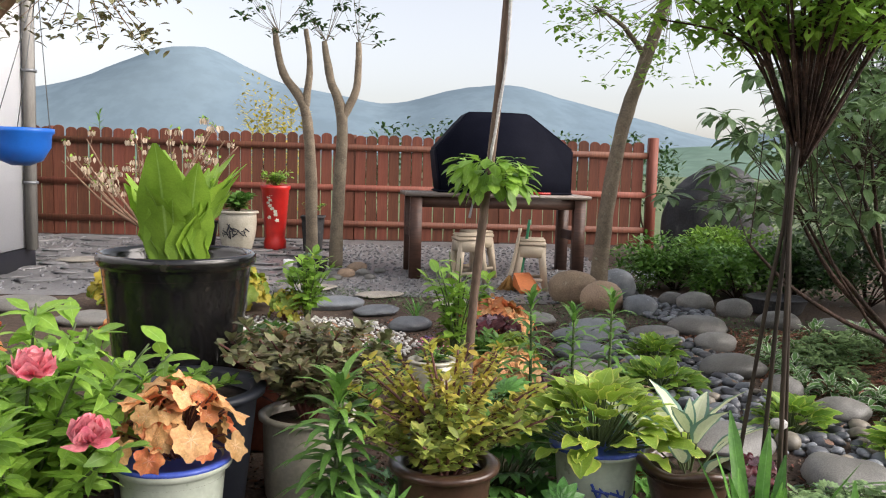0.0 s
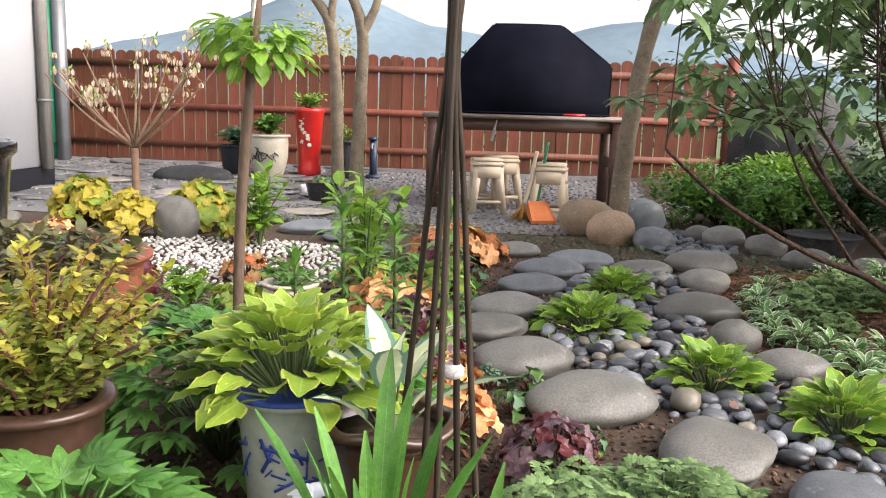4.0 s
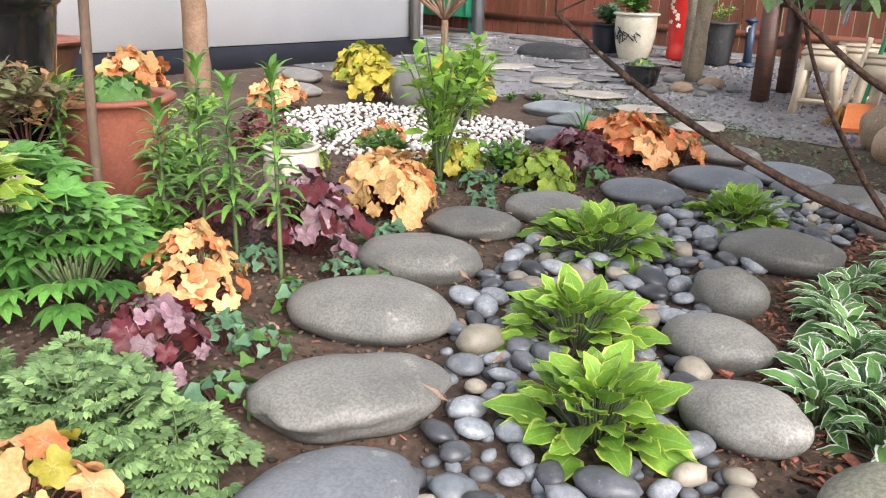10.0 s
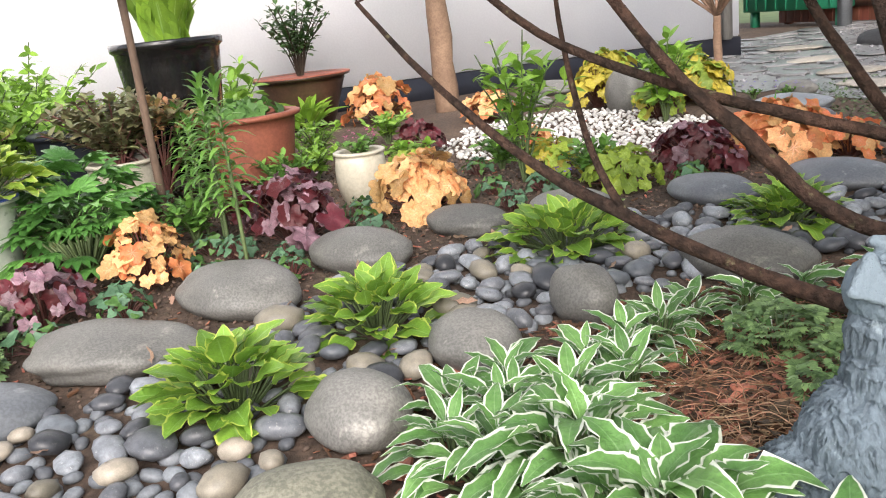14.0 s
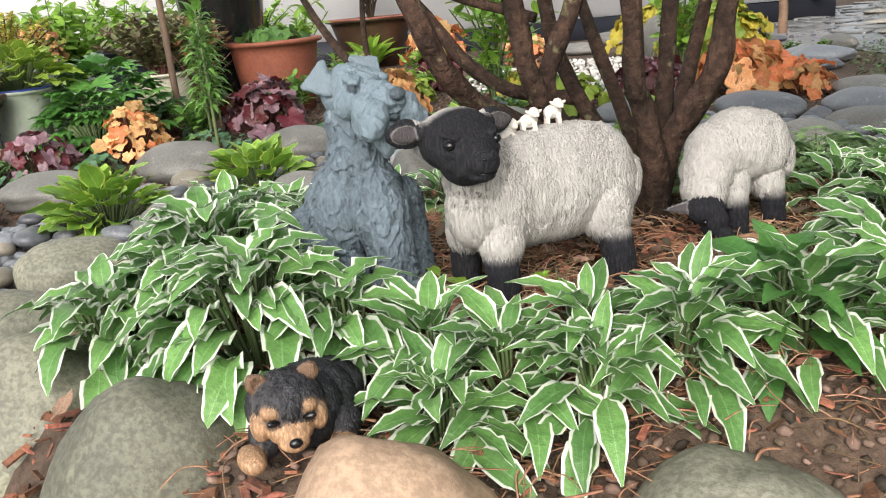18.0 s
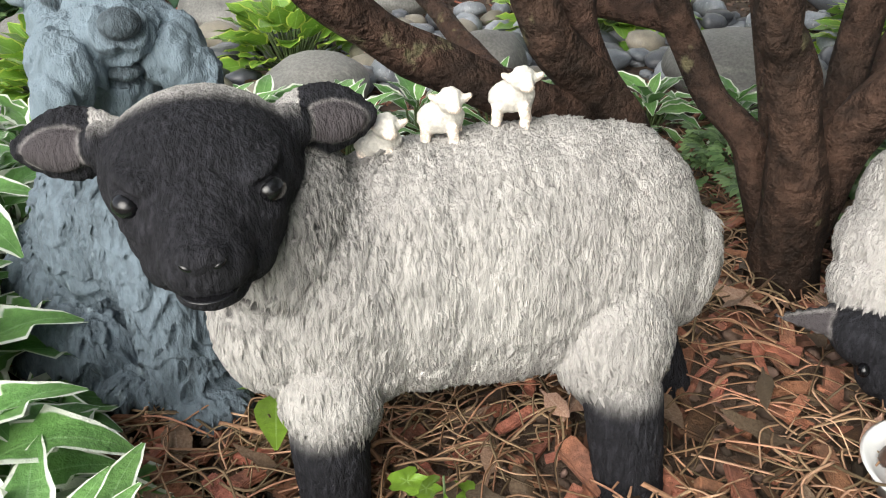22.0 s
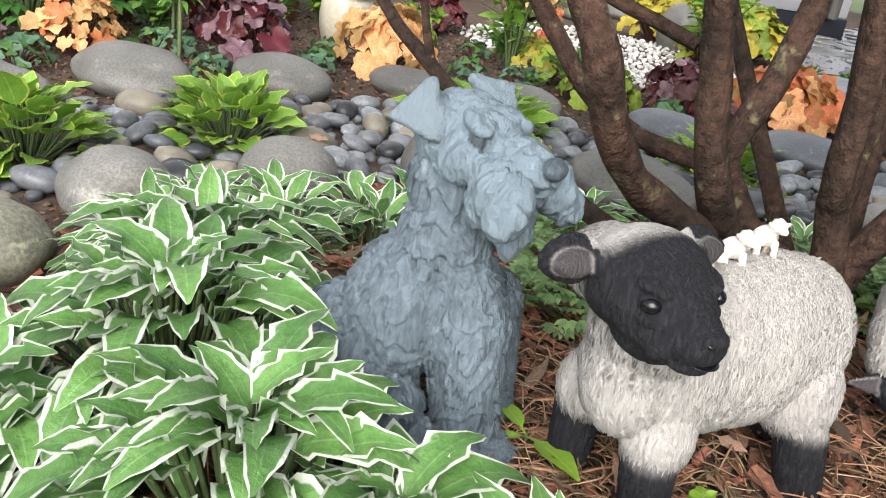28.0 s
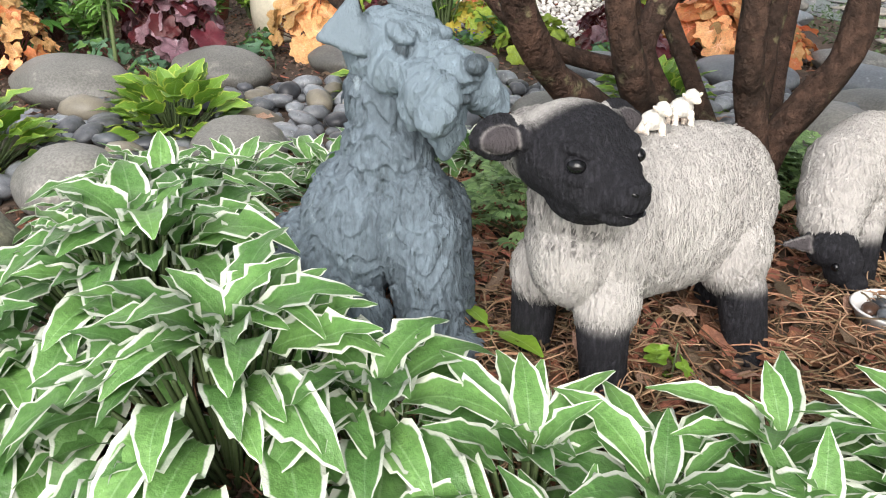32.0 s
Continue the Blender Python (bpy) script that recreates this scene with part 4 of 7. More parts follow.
bmesh.ops.bevel(bm, geom=list(bm.edges), offset=0.018, segments=2, affect="EDGES")
bmesh.ops.subdivide_edges(bm, edges=list(bm.edges), cuts=2, use_grid_fill=True)
for v in bm.verts:
    if v.co.z > 0.02:
        v.co += Vector((noise.noise(v.co * 5), noise.noise(v.co * 5 + Vector((9, 0, 0))), noise.noise(v.co * 4))) * 0.014
part("cloth", to_mesh(proto_bm(bm), "cloth", COVER), grill)
part("hem", to_mesh(block(1.46, 0.62, 0.02, 0.008, (0, 0, 0.002)), "hem", COVER), grill)
solid("lighter", to_mesh(block(0.22, 0.03, 0.025, 0.008), "lighter", RED), "red gas lighter lying on the table", "lighter", (3.3, 12.08, 0.917), 12)
tongs = thing("tongs", "dark steel tongs hanging from the table edge", "tongs", (2.52, 11.94, 0.66), 0)
part("arm", to_mesh(tube([(0.05, 0, 0.2), (0.02, 0, 0.1), (0, 0, 0)], [0.006, 0.008, 0.012], 6), "arm", GREYMETAL), tongs)
part("arm", to_mesh(tube([(0.05, 0.02, 0.2), (0.03, 0.02, 0.1), (0.012, 0.02, 0)], [0.006, 0.008, 0.01], 6), "arm", GREYMETAL), tongs)


def stool(x, y, z, rz):
    """A square moulded stool with splayed slotted legs."""
    st = thing("plastic_stool", "beige moulded plastic stool beside the table", "stool", (x, y, z), rz, "stools by the table")
    part("seat", to_mesh(block(0.27, 0.27, 0.03, 0.012, (0, 0, 0.475)), "seat", STOOL), st)
    part("seat_lip", to_mesh(block(0.285, 0.285, 0.05, 0.014, (0, 0, 0.428)), "seat_lip", STOOL), st)
    for sx in (-1, 1):
        for sy in (-1, 1):
            bm = bmesh.new()
            lo = [bm.verts.new((sx * (0.175 + dx), sy * (0.175 + dy), 0)) for dx, dy in ((0, 0), (-0.055, 0), (-0.055, -0.055), (0, -0.055))]
            hi = [bm.verts.new((sx * (0.132 + dx), sy * (0.132 + dy), 0.43)) for dx, dy in ((0, 0), (-0.07, 0), (-0.07, -0.07), (0, -0.07))]
            bm.faces.new(lo), bm.faces.new(hi)
            for i in range(4):
                bm.faces.new((lo[i], lo[(i + 1) % 4], hi[(i + 1) % 4], hi[i]))
            bmesh.ops.recalc_face_normals(bm, faces=list(bm.faces))
            bmesh.ops.bevel(bm, geom=list(bm.edges), offset=0.008, segments=2, affect="EDGES")
            part("leg", to_mesh(proto_bm(bm), "leg", STOOL), st)
    for k in range(4):
        a = k * math.pi / 2
        part("side_panel", to_mesh(block(0.22, 0.014, 0.11, 0.005, (0, -0.136, 0.325)), "side_panel", STOOL), st, m=Matrix.Rotation(a, 4, "Z"))
        part("cross_bar", to_mesh(block(0.24, 0.014, 0.035, 0.005, (0, -0.158, 0.09)), "cross_bar", STOOL), st, m=Matrix.Rotation(a, 4, "Z"))
    return st


stool(2.5, 11.72, 0.01, 12)
stool(3.08, 11.32, 0.01, -8)
stool(2.62, 12.1, 0.02, 30)
solid("blue_tub", to_mesh(lathe([(0.09, 0), (0.11, 0.1), (0.1, 0.1), (0.08, 0.01)], 24), "blue_tub", HANGBLUE), "small blue plastic tub under the table", "tub", (2.45, 12.35, 0.03))
broom = thing("hand_broom", "straw hand broom with a twisted pale handle", "broom", (2.86, 11.18, 0.02), 0)
part("handle", to_mesh(tube([(-0.0, 0, 0.14), (0.05, 0.02, 0.36), (0.09, 0.03, 0.6)], [0.02, 0.018, 0.016], 10, 0.4), "handle", STOOL), broom)
bh = Build()
for k in range(70):
    a, r = rnd(0, 6.28), rnd(0, 1)
    bh.add(tube([(0, 0, 0.15), (-0.03 + 0.1 * r * math.cos(a), -0.02 + 0.05 * r * math.sin(a), 0.0)], [0.006, 0.003], 4))
part("bristles", bh.mesh("bristles", BRISTLE), broom)
pan = thing("dustpan", "orange dustpan with a long green handle", "dustpan", (3.0, 11.1, 0.02), 20)
bm = bmesh.new()
bmesh.ops.create_cube(bm, size=1)
for v in bm.verts:
    v.co = Vector((v.co.x * (0.22 if v.co.y < 0 else 0.17), v.co.y * 0.22, (v.co.z + 0.5) * (0.03 if v.co.y < 0 else 0.13)))
bmesh.ops.inset_region(bm, faces=[f for f in bm.faces if f.normal.z > 0.3], thickness=0.014, depth=-0.012)
part("scoop", to_mesh(proto_bm(bm), "scoop", ORANGE, False), pan, m=pose(0, 0, 0.02, 12))
part("handle", to_mesh(tube([(0, 0.1, 0.1), (0.04, 0.11, 0.36), (0.09, 0.12, 0.68)], [0.016, 0.015, 0.014], 10), "handle", GREENP), pan)


# ---- pots ----
def pot(name, label, at, r_top, r_base, h, mat, rz=0, lip=0.014, soil=True, rim_mat=None, bulge=0.0, k=40, wave=0.0, waves=5, soil_mat=SOIL):
    p = thing(name, label, "plant pot", at, rz)
    pr = [(r_base * 0.96, 0), (r_base, 0.012)]
    for s in np.linspace(0.15, 0.92, 8):
        pr.append((r_base + (r_top - r_base) * s + bulge * math.sin(math.pi * s), h * s))
    pr += [(r_top, h * 0.93), (r_top + lip, h * 0.945), (r_top + lip * 1.15, h * 0.985), (r_top + lip * 0.7, h), (r_top - lip * 0.6, h), (r_top - lip * 1.2, h * 0.97), (r_top * 0.93, h * 0.86)]
    body = part("body", to_mesh(lathe(pr, k, wave, waves), "body", mat), p)
    if rim_mat:
        rp = [(r_top + lip * 0.9, h * 0.975), (r_top + lip * 1.3, h * 0.985), (r_top + lip * 1.1, h * 1.006), (r_top - lip * 0.4, h * 1.006), (r_top - lip * 0.7, h * 0.985)]
        part("rim", to_mesh(lathe(rp, k), "rim", rim_mat), body, "glazed rim")
    if soil:
        sp = lathe([(r_top * 0.4, h * 0.87), (r_top * 0.97, h * 0.88), (r_top * 0.4, h * 0.9)], k, wave * 0.7, waves)
        part("soil", to_mesh(sp, "soil", soil_mat), body, "dark potting soil")
    return p


def strokes(p, r, z, n, mat, seed, spread=0.5, size=0.05, slope=0.09):
    """Brush-painted bamboo leaves, thin raised strokes on a pot's side."""
    g = np.random.default_rng(seed)
    me = to_mesh(block(0.15, 0.05, 1.0, 0.02, (0, 0, -0.5)), "brush_stroke", mat)
    for _ in range(n):
        a = g.uniform(-spread, spread)
        zz = z + g.uniform(-0.06, 0.06)
        m = Matrix.Rotation(a, 4, "Z") @ Matrix.Translation((0, -r - 0.002 - slope * (zz - z), zz)) @ Matrix.Rotation(g.uniform(-2.2, 2.2), 4, "Y")
        part("brush_stroke", me, p, m=m @ Matrix.Scale(size * g.uniform(0.5, 1.2), 4))


P_BIG = pot("glazed_pot", "large glossy black glazed planter", (0.87, 6.46, 0.12), 0.28, 0.2, 0.71, BLACKPOT, lip=0.012)
P_TUB = pot("round_tub", "charcoal grey plastic round tub", (1.0, 5.98, 0.0), 0.25, 0.2, 0.44, GREYTUB, lip=0.022)
P_BLUE = pot("painted_pot", "pale celadon pot with blue bamboo painting", (1.12, 5.39, 0.0), 0.137, 0.1, 0.41, CELADON, rim_mat=BLUE)
strokes(P_BLUE, 0.1245, 0.27, 26, BLUE, 3, 0.45)
P_LOW = pot("low_pot", "low dark pot of gritty soil and small succulents", (1.39, 5.01, 0.0), 0.125, 0.105, 0.34, BLACKPOT, lip=0.009, soil_mat=SOIL)
P_BROWN = pot("brown_pot", "tall brown glazed pot", (1.84, 5.5, 0.0), 0.135, 0.105, 0.36, BROWNPOT, lip=0.02)
P_HOST = pot("painted_pot", "cream pot with blue rim and bamboo painting", (2.33, 5.72, 0.0), 0.13, 0.1, 0.34, CELADON, rim_mat=BLUE)
strokes(P_HOST, 0.116, 0.17, 24, BLUE, 5, 0.9)
P_WAVY = pot("wavy_pot", "brown glazed pot with a wavy rim", (2.58, 5.6, 0.0), 0.14, 0.095, 0.33, BROWNPOT, lip=0.014, wave=0.11, waves=4, bulge=-0.02)
P_CREAM = pot("cream_pot", "small cream flower pot in the bed", (1.9, 7.22, 0.0), 0.105, 0.09, 0.25, CREAM, bulge=0.022)
P_TERRA = pot("terracotta_pot", "wide red-brown terracotta pot among the bed plants", (1.2, 6.78, 0.0), 0.26, 0.2, 0.42, TERRA, lip=0.025)
P_DARK = pot("dark_planter", "dark brown round planter before the house", (-1.15, 7.4, 0.04), 0.36, 0.22, 0.42, BROWNPOT, lip=0.03, rim_mat=TERRA)
P_BLUE2 = pot("blue_planter", "small blue-grey planter before the house", (-0.3, 6.55, 0.03), 0.22, 0.18, 0.34, GREYTUB)
P_GREY = pot("grey_pot", "grey cylinder planter with pale flowers", (1.4, 6.16, 0.0), 0.16, 0.15, 0.3, CREAM)
P_BONSAI = pot("bonsai_bowl", "round black bowl with small succulents", (0.9, 11.9, 0.02), 0.17, 0.13, 0.2, BLACKPOT, soil_mat=GRAVEL)
P_PAINT = pot("urn_pot", "cream urn painted with dark bamboo", (-0.15, 13.55, 0.09), 0.22, 0.16, 0.5, CREAM, lip=0.03, bulge=0.03)
strokes(P_PAINT, 0.232, 0.26, 26, PLINTH, 8, 0.7, 0.09)
P_RED = thing("red_vase", "tall red glazed vase with pale flower relief", "vase", (0.27, 13.8, 0.1))
part("body", to_mesh(lathe([(0.13, 0), (0.14, 0.03), (0.14, 0.1), (0.12, 0.15), (0.13, 0.22), (0.17, 0.74), (0.185, 0.76), (0.185, 0.8), (0.16, 0.8), (0.15, 0.7)], 32), "body", RED), P_RED)
rb = Build()
for k in range(10):
    rb.add(lobed(0.028, 5, 0.05, 0.3, 0, k, 0.0), Matrix.Rotation(rnd(-0.5, 0.3), 4, "Z") @ Matrix.Translation((0, -0.165, 0.35 + 0.036 * k)) @ Matrix.Rotation(1.5, 4, "X"))
part("flower_relief", rb.mesh("flower_relief", CREAM), P_RED, "pale painted flowers")
P_STEEL = pot("grey_bucket", "dark grey bucket planter", (-0.62, 13.75, 0.1), 0.19, 0.15, 0.34, GREYTUB)
P_SQ = pot("textured_pot", "dark woven-textured square planter", (0.75, 13.7, 0.1), 0.19, 0.15, 0.44, ROCK, k=4, rz=45)
solid("stone_slab", to_mesh(blob(3, 8.8, (0.46, 0.2, 0.14), 0.12), "stone_slab", ROCK), "long dark stone slab lying in the yard", "stone slab", (-0.85, 13.0, 0.1), 8)
hyd = thing("yard_tap", "blue-grey standpipe tap by the fence", "tap", (1.05, 13.8, 0.1))
part("pipe", to_mesh(tube([(0, 0, 0), (0, 0, 0.45)], [0.045, 0.045], 12), "pipe", BLUEPIPE), hyd)
part("cap", to_mesh(block(0.1, 0.13, 0.04, 0.01, (0, -0.01, 0.448)), "cap", BLUEPIPE), hyd)
part("spout", to_mesh(tube([(0, 0, 0.4), (0, -0.1, 0.4), (0, -0.12, 0.35)], [0.016, 0.016, 0.016], 8), "spout", GREYMETAL), hyd)
part("foot", to_mesh(block(0.16, 0.16, 0.05, 0.01, (0, 0, -0.01)), "foot", BLUEPIPE), hyd)
solid("small_cup", to_mesh(lathe([(0.045, 0), (0.06, 0.1), (0.055, 0.1), (0.04, 0.01)], 20), "small_cup", BOWL), "small white cup beside the bowl", "cup", (0.6, 12.4, 0.03))
pot("water_bowl", "low dark stone water bowl", (5.05, 10.2, 0.0), 0.26, 0.2, 0.14, ROCK, soil=False)

# ---- statues ----
def ridged(v):
    return 1 - 2 * abs(v)


def woolly(p, n, tint):
    """Combed wool: fine wavy strands that run down the flank, over soft clumps; a short nap on the face."""
    if tint == 1:
        return 0.0009 * ridged(noise.noise(p * 260)) + 0.0006 * noise.noise(p * 120), 0.0
    if tint > 1:
        return 0.0, 0.0
    w = p + noise.noise_vector(p * 48) * 0.005
    k = 150 + 50 * n.z * n.z
    q = Vector((w.x * k, w.y * k, w.z * (34 + 70 * n.z * n.z)))
    a = ridged(noise.noise(q))
    return 0.0022 * a + 0.0015 * noise.noise(q * 0.42) + 0.001 * ridged(noise.noise(q * 2.1)), a


def locks(p, n, tint):
    """Carved locks whose tips stand proud, striped by finer strands."""
    if tint in (1, 3):
        return 0.0016 * noise.noise(p * 70) + 0.0008 * noise.noise(p * 160), 0.0
    w = p + noise.noise_vector(p * 26) * 0.012
    q = Vector((w.x * 72, w.y * 72, w.z * (17 if tint == 0 else 26)))
    a = ridged(noise.noise(q))
    d = 0.0036 * a + 0.0017 * ridged(noise.noise(q * 2.4))
    if tint == 0:
        step = (w.z * 27 + 1.9 * noise.noise(Vector((p.x * 42, p.y * 42, p.z * 9))) + 0.8 * noise.noise(p * 30)) % 1.0
        d += 0.0066 * ((1 - step) ** 1.6 - 0.35) * (0.45 + 0.9 * abs(noise.noise(p * 17)))
    else:
        d += 0.0012 * a
    return d, a


def shaggy(p, n, tint):
    if tint == 3:
        return 0.0, 0.0
    w = p + noise.noise_vector(p * 60) * 0.005
    q = Vector((w.x * 210, w.y * 210, w.z * 70))
    a = ridged(noise.noise(q))
    return (0.0012 if tint == 0 else 0.0005) * (a + 0.5 * ridged(noise.noise(q * 2.2))), a


def curly(p, n, tint):
    return 0.0008 * noise.noise(p * 260), 0.0


def ramp01(lo, hi, x):
    t = np.clip((x - lo) / (hi - lo), 0, 1)
    return t * t * (3 - 2 * t)


def statue(name, label, base, prims, mat, voxel=0.0016, coat=woolly, tuft=None, soft=3, set_in=(), paint=None, ease=12):
    """One smooth cast figure from rounded masses. prims: (centre, radii, turn in degrees, tint 0 none, 1..3)."""
    bb = Build()
    bm = bmesh.new()
    bmesh.ops.create_icosphere(bm, subdivisions=3, radius=1)
    ball = proto_bm(bm)
    base = Vector(base)
    ms = []
    for c, r, e, tint in prims:
        m = Matrix.LocRotScale(Vector(c) - base, Euler([radians(a) for a in e]), Vector(r))
        ms.append((np.array(m.inverted()), min(r), tint))
        bb.add(ball, m)
    tmp = new("cast", bb.mesh("cast", mat))
    mod = tmp.modifiers.new("remesh", "REMESH")
    mod.mode, mod.voxel_size = "VOXEL", voxel
    sm = tmp.modifiers.new("smooth", "SMOOTH")
    sm.iterations, sm.factor = ease, 0.5
    me = bpy.data.meshes.new_from_object(tmp.evaluated_get(bpy.context.evaluated_depsgraph_get()))
    bpy.data.objects.remove(tmp)
    n = len(me.vertices)
    co, no = np.zeros(n * 3), np.zeros(n * 3)
    me.vertices.foreach_get("co", co)
    me.vertices.foreach_get("normal", no)
    co, no = co.reshape(-1, 3), no.reshape(-1, 3)
    best, tint = np.full(n, 1e9), np.zeros(n, int)
    for inv, r, tn in ms:
        q = co @ inv[:3, :3].T + inv[:3, 3]
        d = (np.linalg.norm(q, axis=1) - 1) * r
        hit = d < best
        best[hit], tint[hit] = d[hit], tn
    lift, tone = np.zeros(n), np.zeros(n)
    for i in range(n):
        lift[i], tone[i] = coat(Vector(co[i]), Vector(no[i]), tint[i])
    co += no * lift[:, None]
    me.vertices.foreach_set("co", co.ravel())
    col = np.zeros((n, 4), np.float32)
    for k in (1, 2, 3):
        col[tint == k, k - 1] = 1
    col[:, 3] = 1
    if mat is not DOGM:
        col[tint == 3, 0] = 1
    # soften the tint borders along the mesh
    ed = np.zeros(len(me.edges) * 2, np.int32)
    me.edges.foreach_get("vertices", ed)
    ed = ed.reshape(-1, 2)
    for _ in range(soft):
        acc, cnt = col.copy(), np.ones(n)
        np.add.at(acc, ed[:, 0], col[ed[:, 1]])
        np.add.at(acc, ed[:, 1], col[ed[:, 0]])
        np.add.at(cnt, ed[:, 0], 1)
        np.add.at(cnt, ed[:, 1], 1)
        col = acc / cnt[:, None]
    if paint:
        paint(co + np.array(base), tone, tint, col)
    faces = [tuple(pl.vertices) for pl in me.polygons]
    slot = [0] * len(faces)
    if tuft:
        # loose locks laid over the coat, running down it, that roughen the outline
        L, wide, lift_, share = tuft
        keep = np.nonzero((tint == 0) & (rng.random(n) < share))[0]
        nv, b0 = [], len(co)
        for i in keep:
            q, nn = Vector(co[i]), Vector(no[i])
            way = noise.noise_vector(q * 22) * 0.5 + Vector((0, 0, -1.0)) + Vector((rnd(-0.3, 0.3), rnd(-0.3, 0.3), 0))
            way = way - nn * way.dot(nn)
            way = way.normalized() if way.length > 0.05 else nn.orthogonal()
            side = nn.cross(way)
            k, s2 = L * rnd(0.6, 1.3), side * wide * 0.5 * rnd(0.8, 1.25)
            nv += [q - s2 - nn * 0.001, q + s2 - nn * 0.001, q + way * k * 0.4 + nn * lift_ * rnd(0.7, 1.2), q + way * k + nn * lift_ * 0.35 + side * rnd(-0.15, 0.15) * k]
            faces += [(b0, b0 + 2, b0 + 1), (b0, b0 + 3, b0 + 2), (b0 + 1, b0 + 2, b0 + 3)]
            b0 += 4
        slot += [0] * (3 * len(keep))
        co = np.concatenate([co, np.array([x[:] for x in nv])])
        col = np.concatenate([col, np.repeat(col[keep], 4, 0)])
    for c, r, e, tn in set_in:
        m = np.array(Matrix.LocRotScale(Vector(c) - base, Euler([radians(a) for a in e]), Vector(r)))
        faces += [tuple(i + len(co) for i in f) for f in ball[1]]
        slot += [1 if tn == 3 else 0] * len(ball[1])
        co = np.concatenate([co, ball[0] @ m[:3, :3].T + m[:3, 3]])
        add_ = np.zeros((len(ball[0]), 4))
        add_[:, 3] = 1
        if tn:
            add_[:, tn - 1] = 1
        col = np.concatenate([col, add_])
    me = bpy.data.meshes.new(name)
    me.from_pydata(co.tolist(), [], faces)
    me.color_attributes.new("fur", "FLOAT_COLOR", "POINT").data.foreach_set("color", col.astype(np.float32).ravel())
    me.materials.append(mat)
    me.materials.append(GLOSS)
    me.polygons.foreach_set("material_index", np.array(slot, dtype=np.int32))
    me.polygons.foreach_set("use_smooth", np.ones(len(faces), bool))
    me.update()
    return solid(name, me, label, "statue", tuple(base))


def stalk_of(a, b, r0, r1, tint, n=7):
    """Balls strung from a to b."""
    a, b = Vector(a), Vector(b)
    return [(a.lerp(b, i / (n - 1)), (r0 + (r1 - r0) * i / (n - 1),) * 3, (0, 0, 0), tint) for i in range(n)]


def ear(a, b, across, wide, r, tint, cup=0.25, n=9):
    """A rounded leaf-shaped ear from a to its tip b, spread along across and cupped."""
    a, b, across = Vector(a), Vector(b), Vector(across).normalized()
    back = (b - a).cross(across).normalized()
    out = []
    for i in range(n + 1):
        t = i / n
        w = wide * math.sin(math.pi * min(1, 0.12 + 0.84 * t)) ** 0.7
        for j in range(-4, 5):
            k = j / 4
            out.append((tuple(a.lerp(b, t) + across * (w * k) + back * (cup * wide * k * k)), (r,) * 3, (0, 0, 0), tint))
    return out


def flap(a, b, c, r, tint, n=8):
    """A thin three-cornered flap filled with small balls, thinner towards b."""
    a, b, c = Vector(a), Vector(b), Vector(c)
    return [(tuple(a + (b - a) * (i / n) + (c - a) * (j / n)), (r * (1 - 0.35 * i / n),) * 3, (0, 0, 0), tint) for i in range(n + 1) for j in range(n + 1 - i)]


Z0 = 0.088
ROT = 22


def turned(h, yaw, balls):
    """Balls given as (ahead, aside, up) round a head that faces yaw."""
    c, s = math.cos(radians(yaw)), math.sin(radians(yaw))
    return [((h[0] + f * c - q * s, h[1] + f * s + q * c, h[2] + u), r, (e[0], e[1], e[2] + yaw), tn) for (f, q, u), r, e, tn in balls]


def both(f, q, u, r, e=(0, 0, 0), tn=1):
    return [((f, q, u), r, e, tn), ((f, -q, u), r, (-e[0], e[1], -e[2]), tn)]


def groove_shade(tone, tint, col, much):
    """Shade painted into the coat colour along the carved grooves."""
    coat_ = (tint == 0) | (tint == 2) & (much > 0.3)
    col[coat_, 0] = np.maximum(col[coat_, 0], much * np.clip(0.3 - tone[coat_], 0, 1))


def dog_groove_shade(p, tone, tint, col):
    groove_shade(tone, tint, col, 1.0)


LAMB_HEAD = (5.1, 7.42, 0.366)


def lamb_paint(p, tone, tint, col):
    """Black face under a pale crown, dark brushed strands on the neck, dark socks fading up into the wool."""
    c, s = math.cos(radians(22)), math.sin(radians(22))
    d = p - np.array(LAMB_HEAD)
    f, u = d[:, 0] * c + d[:, 1] * s, d[:, 2]
    side = np.abs(-d[:, 0] * s + d[:, 1] * c)
    head = (p[:, 2] > 0.27) & (tint != 2) & (side < 0.062)
    face = ramp01(-0.042, -0.012, f - 0.55 * np.maximum(u, 0) + 0.006 * tone)
    col[head, 0] = col[head, 0] * face[head]
    r = np.linalg.norm(d - np.array((-0.01, 0, -0.015)), axis=1)
    brush = ramp01(0.125, 0.07, r) * np.clip(0.75 - 0.75 * tone, 0, 0.8)
    col[tint == 0, 0] = np.maximum(col[tint == 0, 0], brush[tint == 0])
    legs = p[:, 2] < 0.26
    sock = 1 - ramp01(0.162, 0.2, p[:, 2] + 0.01 * tone)
    col[legs, 0] = sock[legs]
    groove_shade(tone, tint, col, 0.05)


def graze_paint(p, tone, tint, col):
    legs = (tint == 1) & (p[:, 1] > 7.93) | (tint == 0) & (p[:, 2] < 0.19)
    sock = 1 - ramp01(0.155, 0.19, p[:, 2] + 0.01 * tone)
    col[legs, 0] = sock[legs]
    groove_shade(tone, tint, col, 0.1)


